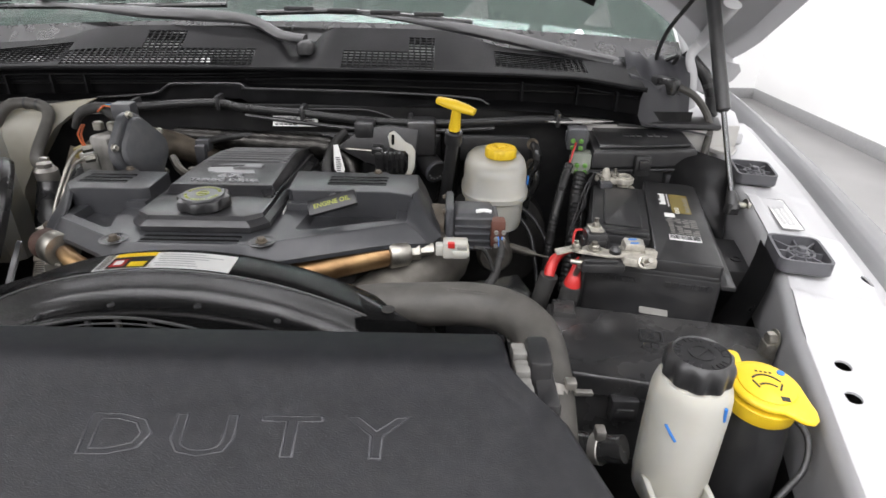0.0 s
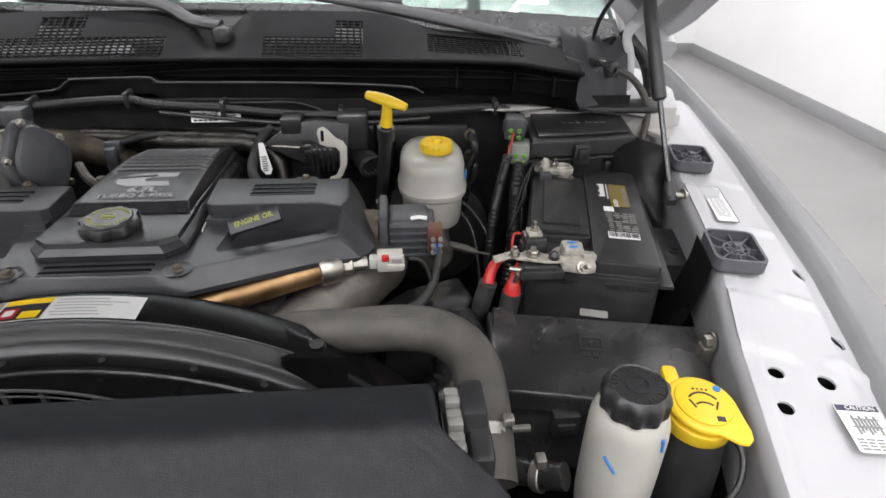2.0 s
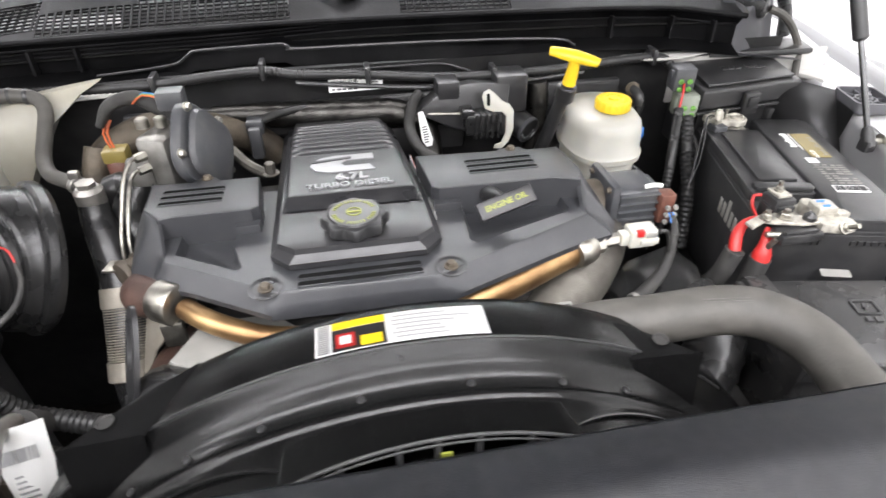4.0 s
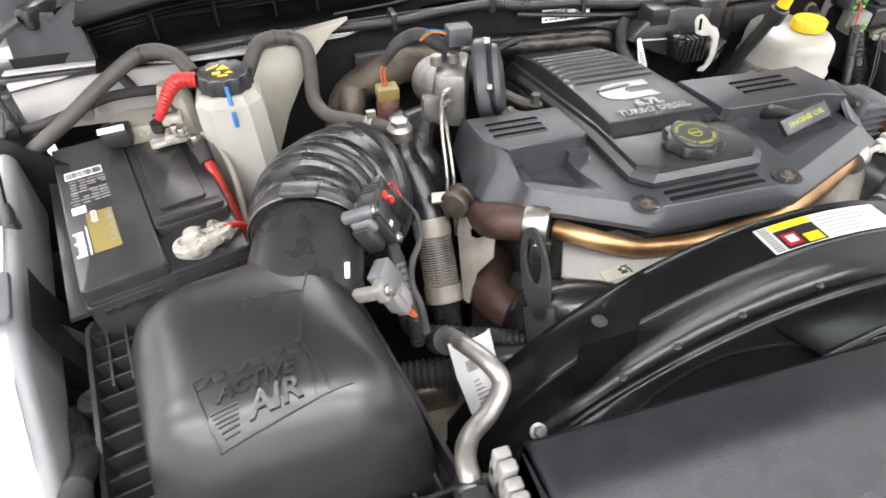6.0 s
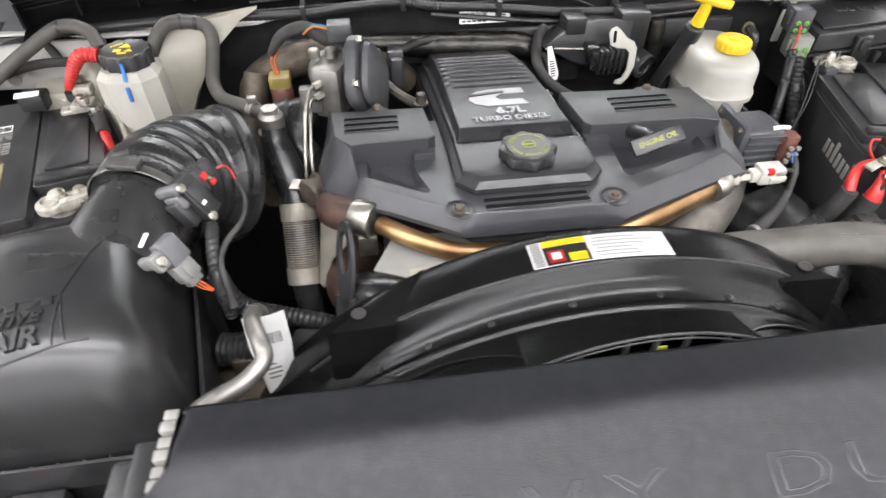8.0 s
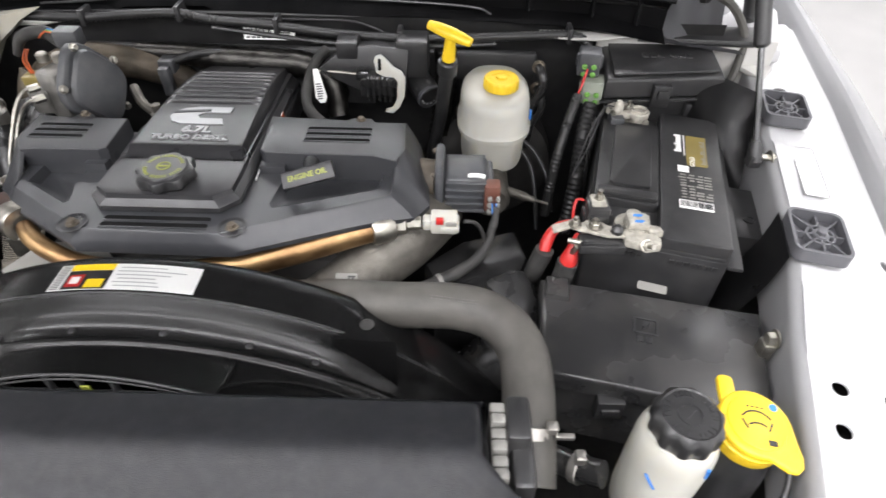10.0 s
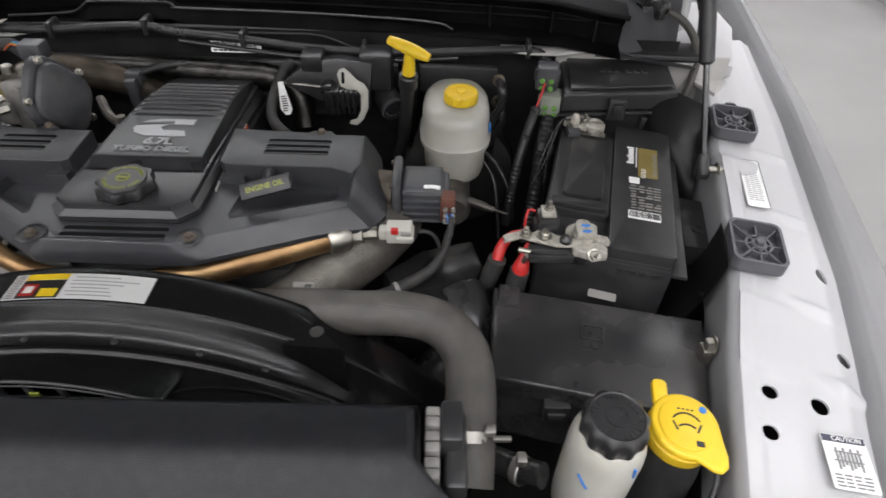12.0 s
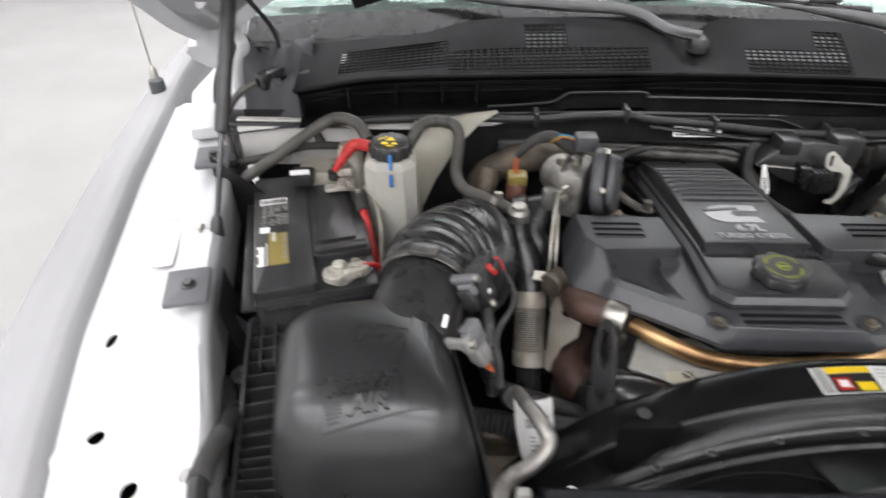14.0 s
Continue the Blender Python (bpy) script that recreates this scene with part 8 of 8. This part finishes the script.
lathe(bm, [(0.008, 0.054), (0.006, 0.075), (0.0018, 0.08), (0.0012, 0.75)], Matrix.Translation((-1.015, 1.315, 1.185)), 10)
part("rod", bm, STEEL, ant)

# ---------------------------------------------------------------- driver side boxes
fb = thing("relay_box", "black plastic relay box with latched lid", "relay box", (0.66, 1.06, 1.15), -3)
bm = BM()
slab(bm, [(0.572, 1.015), (0.748, 1.035), (0.752, 1.115), (0.578, 1.115)], 1.08, 1.172, 0.005)
part("base", bm, BLACK, fb)
bm = BM()
slab(bm, [(0.566, 1.006), (0.754, 1.026), (0.758, 1.118), (0.574, 1.118)], 1.168, 1.204, 0.006, seg=3, zf=lambda x, y: 0.10 * max(0, y - 1.03))
part("lid", bm, BLACK, fb)
bm = BM()
slab(bm, [(0.578, 1.016), (0.744, 1.034), (0.748, 1.110), (0.584, 1.110)], 1.204, 1.210, 0.003, zf=lambda x, y: 0.10 * max(0, y - 1.03))
part("lid_top", bm, BLACK, fb)
for x in (0.655,):
    bm = BM()
    box(bm, x - 0.014, x + 0.014, 1.003, 1.016, 1.160, 1.196, 0.003)
    box(bm, x - 0.008, x + 0.008, 0.999, 1.006, 1.172, 1.190, 0.002)
    part("latch", bm, BLACK, fb)
for x in (0.600, 0.715, 0.735):
    bm = BM()
    box(bm, x - 0.012, x + 0.010, 1.004 + 0.1 * (x - 0.6), 1.02 + 0.1 * (x - 0.6), 1.125, 1.160, 0.003)
    part("latch", bm, BLACK, fb)
for x in (0.612, 0.700):
    bm = BM()
    box(bm, x - 0.016, x + 0.016, 0.998 + 0.1 * (x - 0.57), 1.006 + 0.1 * (x - 0.57), 1.112, 1.140, 0.002)
    box(bm, x - 0.011, x + 0.011, 0.995 + 0.1 * (x - 0.57), 0.999 + 0.1 * (x - 0.57), 1.118, 1.124, 0.001)
    part("latch_window", bm, BLACK, fb)
bm = BM()
for k in range(2):
    for j in range(3):
        box(bm, 0.632 + 0.045 * k + 0.012 * j, 0.641 + 0.045 * k + 0.012 * j, 1.065, 1.080, 1.2125, 1.2155, 0.001)
tagged(part("embossing", bm, BLACK, fb), kind="stuff")
bm = BM()
slab(bm, [(0.560, 1.000), (0.752, 1.020), (0.753, 1.027), (0.561, 1.007)], 1.166, 1.171, 0.0015)
part("lid_flange", bm, BLACK, fb)
fb.matrix_basis = pose(0.66, 1.06, 1.165, 0, 0, -3)
bm = BM()
slab(bm, [(0.60, 1.12), (0.80, 1.12), (0.83, 1.06), (0.86, 1.10), (0.86, 1.16), (0.60, 1.16)], 1.19, 1.20, 0.003)
solo("scuttle_shelf", bm, WHITE2, "dusty white shelf behind the relay box", "shelf")
for k, (p, mm) in enumerate((((0.541, 1.034, 1.232), GREYPL), ((0.550, 1.022, 1.192), GRNPL))):
    cn = thing("bulkhead_connector", "grey multi-pin connector with green seals", "connector", p, -8, group="bulkhead connectors")
    bm = BM()
    box(bm, -0.017, 0.017, -0.012, 0.022, -0.018, 0.020, 0.004)
    box(bm, -0.020, 0.020, -0.004, 0.006, -0.006, 0.014, 0.002)
    part("shell", bm, mm, cn, local=True)
    for x, z in ((-0.007, 0.0), (0.007, 0.0), (-0.007, -0.012), (0.007, -0.012)):
        bm = BM()
        lathe(bm, [(0.0042, 0), (0.0042, 0.003), (0.002, 0.004), (0.002, 0.002)], along((x, -0.012, z), (x, -0.03, z - 0.004)), 12)
        part("seal", bm, GREEN, cn, local=True)
cable("wire", [(0.537, 1.020, 1.229), (0.531, 1.008, 1.214), (0.525, 1.0, 1.197)], 0.0018, RED, "pink-red wire at the grey connector", "wire")
cable("wiring_loom", [(0.525, 1.0, 1.197), (0.512, 0.975, 1.165), (0.500, 0.950, 1.125), (0.493, 0.935, 1.08), (0.488, 0.92, 1.02)], 0.007, LOOM, "corrugated loom hanging beside the battery", "loom", 0.18, 0.0034)
cable("wiring_loom", [(0.548, 1.008, 1.178), (0.537, 0.97, 1.135), (0.53, 0.93, 1.08), (0.52, 0.90, 1.0)], 0.010, LOOM, "thick corrugated loom beside the battery", "loom", 0.16, 0.004)
cable("wiring_loom", [(0.555, 1.02, 1.17), (0.552, 0.985, 1.14), (0.545, 0.95, 1.09), (0.54, 0.92, 1.0)], 0.006, LOOM, "thin loom beside the battery", "loom", 0.18, 0.0034)
cable("cable", [(0.545, 1.005, 1.168), (0.555, 0.985, 1.15), (0.552, 0.965, 1.13), (0.530, 0.95, 1.115)], 0.003, BLACK, "thin black cable by the connectors", "cable")
for p in ((0.468, 1.055, 1.215), (0.470, 1.06, 1.175)):
    hk = thing("brake_line_fitting", "steel brake line fitting with black hose", "fitting", p, group="line fittings")
    bm = BM()
    lathe(bm, [(0.009, 0), (0.0105, 0.003), (0.0105, 0.007), (0.007, 0.009), (0.007, 0.006)], along(p, (p[0] - 0.01, p[1] - 0.04, p[2] + 0.008)), 16)
    part("ring", bm, IRON, hk)
    bm = BM()
    sweep(bm, [p, (p[0] + 0.004, p[1] - 0.02, p[2] - 0.006), (p[0] + 0.006, p[1] - 0.022, p[2] - 0.03), (p[0] - 0.008, p[1] - 0.02, p[2] - 0.06), (p[0] - 0.01, p[1] - 0.02, p[2] - 0.10)], 0.0075, 10)
    part("hose", bm, BLKRUB, hk)
cable("brake_line", [(0.44, 1.0, 1.12), (0.47, 0.98, 1.10), (0.49, 0.95, 1.07), (0.50, 0.93, 1.02)], 0.0035, BLACK, "thin black brake line", "line")
cable("brake_line", [(0.44, 1.01, 1.10), (0.465, 0.99, 1.07), (0.475, 0.96, 1.03), (0.48, 0.93, 0.98)], 0.0035, BLACK, "thin black brake line", "line")

pdb = thing("power_distribution_box", "large flat black power distribution box", "fuse box", (0.55, 0.6, 1.08), -10)
bm = BM()
slab(bm, [(0.430, 0.560), (0.655, 0.512), (0.688, 0.645), (0.440, 0.690)], 0.98, 1.075, 0.005)
part("base", bm, DUSTY, pdb)
bm = BM()
slab(bm, [(0.424, 0.556), (0.656, 0.506), (0.692, 0.646), (0.436, 0.694)], 1.072, 1.104, 0.006, seg=3)
part("lid", bm, DUSTY, pdb)
bm = BM()
slab(bm, [(0.438, 0.660), (0.466, 0.655), (0.470, 0.688), (0.442, 0.692)], 1.098, 1.112, 0.004)
part("lid_corner", bm, DUSTY, pdb)
em = Matrix.Translation((0.548, 0.612, 1.1042)) @ pose(0, 0, 0, 0, 0, -12)
bm = BM()
loft(bm, [[(x, y, 0) for x, y in rrect(-0.014, 0.014, -0.004, 0.020, 0.003)], [(x, y, 0.0016) for x, y in rrect(-0.014, 0.014, -0.004, 0.020, 0.003)], [(x, y, 0.0016) for x, y in rrect(-0.0115, 0.0115, -0.0015, 0.0175, 0.002)], [(x, y, 0) for x, y in rrect(-0.0115, 0.0115, -0.0015, 0.0175, 0.002)]], False, False)
bm.transform(em)
slab(bm, [(-0.002, 0.014), (0.005, 0.014), (0.001, 0.009), (0.004, 0.009), (-0.004, 0.001), (-0.001, 0.007), (-0.004, 0.007)], 0, 0.0016, m=em)
box(bm, -0.010, -0.003, -0.016, -0.008, 0, 0.0016, m=em)
box(bm, 0.0, 0.007, -0.016, -0.008, 0, 0.0016, m=em)
tagged(part("embossing", bm, BLACK, pdb), kind="stuff")
for x, y in ((0.50, 0.538), (0.60, 0.517)):
    bm = BM()
    box(bm, x - 0.015, x + 0.015, y - 0.008, y + 0.006, 1.052, 1.082, 0.002)
    box(bm, x - 0.010, x + 0.010, y - 0.011, y - 0.006, 1.060, 1.072, 0.002)
    part("latch", bm, BLACK, pdb)
bm = BM()
slab(bm, rrect(-0.018, 0.018, -0.006, 0.006, 0.002), 0, 0.001, m=pose(0.590, 0.688, 1.100, 14, 0, -16))
pdb.matrix_basis = pose(0.562, 0.594, 1.089, 0, 0, -10)
solo("battery_tray_label", bm, PALEGR, "small white part label below the battery", "label")
tray = BM()
slab(tray, [(0.50, 0.67), (0.70, 0.64), (0.78, 1.0), (0.58, 1.03)], 0.94, 0.97, 0.004)
solo("battery_tray", tray, BLACK, "black plastic tray under the battery", "tray")
tray = BM()
slab(tray, [(-0.50, 0.72), (-0.70, 0.70), (-0.80, 1.03), (-0.58, 1.06)], 0.94, 0.97, 0.004)
solo("battery_tray", tray, BLACK, "black plastic tray under the battery", "tray")
bm = BM()
slab(bm, [(0.716, 0.765), (0.758, 0.758), (0.772, 0.868), (0.732, 0.878)], 1.085, 1.122, 0.004)
lathe(bm, [(0.0085, 0), (0.0085, 0.0022), (0.005, 0.0022), (0.005, 0.0)], Matrix.Translation((0.744, 0.800, 1.1215)), 14, False, False)
solo("battery_holddown", bm, BLACK, "black plastic bracket beside the battery", "bracket")

bm = BM()
sheet(bm, 16, 12, lambda u, v: Vector((0.702, 1.075, 1.222)).lerp(Vector((0.800, 1.000, 1.206)), u).lerp(Vector((0.708, 1.000, 1.10)).lerp(Vector((0.768, 0.890, 1.10)), u), v) + Vector((-0.4, -0.6, 0.3)) * 0.035 * math.sin(math.pi * u) * math.sin(math.pi * v), 0.004)
solo("wheel_liner", bm, BLACK, "black bulging wheel liner beside the relay box", "liner")

# ---------------------------------------------------------------- power steering reservoir and washer filler
ps_ = thing("power_steering_reservoir", "white plastic power steering reservoir with black cap", "reservoir", (0.508, 0.43, 1.15))
PC = (0.514, 0.428)
bm = BM()
lathe(bm, [(0.028, 1.060), (0.0320, 1.068), (0.0336, 1.085), (0.0340, 1.13), (0.0340, 1.176), (0.0332, 1.186), (0.0312, 1.194), (0.0285, 1.199), (0.026, 1.200), (0.026, 1.206)], Matrix.Translation((*PC, 0)), 48)
part("tank", bm, TANK, ps_)
bm = BM()
rings = []
for zz, rr, lob in ((1.2005, 0.024, 0.0), (1.2010, 0.0270, 0.0008), (1.2020, 0.0278, 0.0012), (1.2165, 0.0278, 0.0014), (1.2210, 0.0266, 0.0010), (1.2235, 0.0242, 0.0002), (1.2245, 0.0232, 0.0), (1.2232, 0.0218, 0.0)):
    rings.append([(PC[0] + (rr + lob * math.cos(10 * 2 * math.pi * i / 110)) * math.cos(2 * math.pi * i / 110), PC[1] + (rr + lob * math.cos(10 * 2 * math.pi * i / 110)) * math.sin(2 * math.pi * i / 110), zz) for i in range(110)])
loft(bm, rings)
pcap = part("cap", bm, BLACK, ps_, "black lobed screw cap")
bm = BM()
lathe(bm, [(0.0105, 1.2230), (0.0105, 1.2244), (0.0085, 1.2244), (0.0085, 1.2230)], Matrix.Translation((*PC, 0)), 24, False, False)
box(bm, -0.008, 0.008, -0.001, 0.001, 1.2230, 1.2244, m=Matrix.Translation((*PC, 0)) @ pose(0, 0, 0, 0, 0, 40))
for a in range(0, 360, 14):
    if a % 5 != 1:
        box(bm, 0.0165, 0.0215, -0.0014, 0.0014, 1.2230, 1.2241, m=Matrix.Translation((*PC, 0)) @ pose(0, 0, 0, 0, 0, a))
tagged(part("embossing", bm, BLACK, pcap), kind="stuff")
rr = 0.0340
for a, z0, z1, da in ((-62, 1.190, 1.176, 3), (-140, 1.165, 1.152, 18)):
    pts = [(PC[0] + rr * math.cos(radians(a + da * k)), PC[1] + rr * math.sin(radians(a + da * k)), z0 + (z1 - z0) * k) for k in (0, 0.5, 1)]
    bm = BM()
    sweep(bm, pts, 0.0014, 8)
    part("marker_stroke", bm, BLUE, ps_, "blue paint marker stroke")
bm = BM()
slab(bm, rrect(0.482, 0.540, 0.350, 0.40, 0.010), 1.072, 1.084, 0.003)
box(bm, 0.482, 0.488, 0.364, 0.42, 1.075, 1.095, 0.002)
box(bm, 0.534, 0.540, 0.364, 0.42, 1.075, 1.095, 0.002)
part("foot", bm, TANK, ps_)
bm = BM()
hexbolt(bm, (0.510, 0.366, 1.084), 0.007, 0.010, 0.016)
part("bolt", bm, STEEL, ps_)
bm = BM()
sweep(bm, [(0.468, 0.43, 1.11), (0.45, 0.44, 1.10), (0.42, 0.46, 1.085), (0.39, 0.47, 1.06)], 0.013, 14)
part("outlet_hose", bm, BLKRUB, ps_)
bm = BM()
lathe(bm, [(0.0145, -0.005), (0.0155, -0.004), (0.0155, 0.004), (0.0145, 0.005)], along((0.448, 0.441, 1.099), (0.43, 0.455, 1.09)), 18, False, False)
box(bm, 0.442, 0.452, 0.436, 0.448, 1.112, 1.124, 0.002)
part("hose_clamp", bm, ALU, ps_)
ps_.matrix_basis = pose(0.522, 0.436, 1.153)
ws = thing("washer_filler", "yellow washer fluid filler flap on a black neck", "filler cap", (0.585, 0.435, 1.16))
bm = BM()
out = [(0.031 * math.cos(radians(a)), 0.031 * math.sin(radians(a))) for a in range(0, 281, 10)] + [(0.012, -0.034), (0.020, -0.0385), (0.027, -0.0385), (0.0325, -0.033), (0.034, -0.024), (0.0325, -0.014)]
wm = pose(0.609, 0.460, 1.166, 4, 4, -8) @ Matrix.Diagonal((1.05, 1.05, 1.05, 1))
slab(bm, out, 0, 0.007, 0.003, m=wm, seg=3)
slab(bm, [(x * 0.8, y * 0.8) for x, y in [(0.031 * math.cos(radians(a)), 0.031 * math.sin(radians(a))) for a in range(0, 360, 10)]], 0.006, 0.0085, 0.002, m=wm)
slab(bm, rrect(-0.026, -0.012, 0.015, 0.044, 0.005), -0.002, 0.005, 0.002, m=wm)
part("flap", bm, YELLOW, ws, "yellow hinged flap with washer symbol")
bm = BM()
lathe(bm, [(0.029, -0.018), (0.0305, -0.016), (0.0305, -0.004), (0.029, -0.003)], wm, 32)
part("rim", bm, YELLOW, ws)
bm = BM()
for a in range(50, 131, 8):
    box(bm, -0.0016, 0.0016, -0.0008, 0.0008, 0.0084, 0.0090, m=wm @ Matrix.Translation((0.017 * math.cos(radians(a)), -0.012 + 0.022 * math.sin(radians(a)), 0)) @ pose(0, 0, 0, 0, 0, a + 90))
for a in range(60, 121, 12):
    box(bm, -0.0016, 0.0016, -0.0008, 0.0008, 0.0084, 0.0090, m=wm @ Matrix.Translation((0.012 * math.cos(radians(a)), -0.014 + 0.013 * math.sin(radians(a)), 0)) @ pose(0, 0, 0, 0, 0, a + 90))
box(bm, -0.0118, -0.0102, -0.003, 0.006, 0.0084, 0.009, m=wm @ pose(0, 0, 0, 0, 0, 25))
box(bm, 0.0102, 0.0118, -0.003, 0.006, 0.0084, 0.009, m=wm @ pose(0, 0, 0, 0, 0, -25))
for k in range(4):
    box(bm, -0.007 + 0.004 * k, -0.005 + 0.004 * k, 0.013, 0.0145, 0.0084, 0.009, m=wm)
box(bm, 0.006, 0.013, -0.020, -0.015, 0.0084, 0.009, m=wm)
part("symbol", bm, INK, ws, "dark washer symbol")
bm = BM()
lathe(bm, [(0.0035, 0.0084), (0.0035, 0.0092)], wm @ Matrix.Translation((0.016, 0.016, 0)), 10)
part("marker_dot", bm, BLUE, ws)
bm = BM()
sweep(bm, [(0.609, 0.460, 1.157), (0.609, 0.459, 1.135), (0.609, 0.456, 1.09), (0.61, 0.46, 0.98)], [0.028, 0.030, 0.033, 0.035], 20)
part("neck", bm, BLACK, ws)
cable("wire", [(0.630, 0.447, 1.15), (0.640, 0.430, 1.14), (0.632, 0.41, 1.12), (0.605, 0.395, 1.09), (0.585, 0.37, 1.06)], 0.003, BLACK, "thin cable beside the washer neck", "wire")
bm = BM()
box(bm, 0.555, 0.64, 0.33, 0.42, 0.98, 1.06, 0.01)
box(bm, 0.60, 0.625, 0.345, 0.37, 1.05, 1.085, 0.005)
solo("front_corner_bracket", bm, BLACK, "black bracket in the front corner", "bracket")
bt = BM()
hexbolt(bt, (0.690, 0.583, 1.136), 0.008, 0.010, 0.011, (-1, 0, 0))
box(bt, 0.678, 0.692, 0.575, 0.592, 1.096, 1.131, 0.003)
solo("fender_bolt", bt, STEEL, "steel bolt in the fender's inner face", "bolt")

# ---------------------------------------------------------------- stickers on the flanges
cs = thing("caution_sticker", "white caution sticker on the fender flange", "sticker", (0.73, 0.42, 1.15))
cm = pose(0.758, 0.434, float(top_z(0.434)) + 0.0050, 4, 0, -9)
cm = cm @ Matrix.Diagonal((0.66, 0.76, 1, 1))
sticker(cs, cm, 0.060, 0.070, 0.003)
bm = BM()
box(bm, -0.029, 0.029, 0.025, 0.034, 0.0006, 0.001, m=cm)
part("header_band", bm, NAVY, cs)
word("lettering", "CAUTION", 0.009, cm @ Matrix.Translation((0.004, 0.0295, 0.0011)), PAPER, cs, 0.0002)
bm = BM()
bars(bm, cm @ Matrix.Translation((0, -0.024, 0.0006)), 0.05, 0.018, 4, 0.5, cols=4)
for k in range(7):
    box(bm, -0.016 + 0.005 * k, -0.0125 + 0.005 * k, -0.010 + 0.003 * (k % 3), 0.018 - 0.004 * (k % 2), 0.0006, 0.001, m=cm)
box(bm, -0.020, 0.020, 0.000, 0.002, 0.0006, 0.001, m=cm)
box(bm, -0.018, 0.021, 0.012, 0.0135, 0.0006, 0.001, m=cm)
part("print", bm, GREYINK, cs)
for sx in (1, -1):
    vs_ = thing("info_sticker", "white outlined information sticker on the flange", "sticker", (sx * 0.815, 0.83, 1.17), group="flange stickers")
    vm = pose(sx * 0.812, 0.832, float(top_z(0.832)) + 0.0048, 0, 0, 0) @ pose(0, 0, 0, 0, 0, -13 * sx)
    bm = BM()
    o, q = rrect(-0.0150, 0.0150, -0.058, 0.058, 0.004), rrect(-0.0140, 0.0140, -0.0570, 0.0570, 0.003)
    loft(bm, [[(x, y, 0.0006) for x, y in o], [(x, y, 0.0012) for x, y in o], [(x, y, 0.0012) for x, y in q], [(x, y, 0.0006) for x, y in q]], False, False)
    bm.transform(vm)
    part("outline", bm, GREYINK, vs_)
    sticker(vs_, vm, 0.0285, 0.1145, 0.003)
    bm = BM()
    bars(bm, vm @ pose(0, -0.008, 0.0007, 0, 0, 0), 0.020, 0.070, 14, 0.35, cols=3)
    part("print", bm, FAINT, vs_)
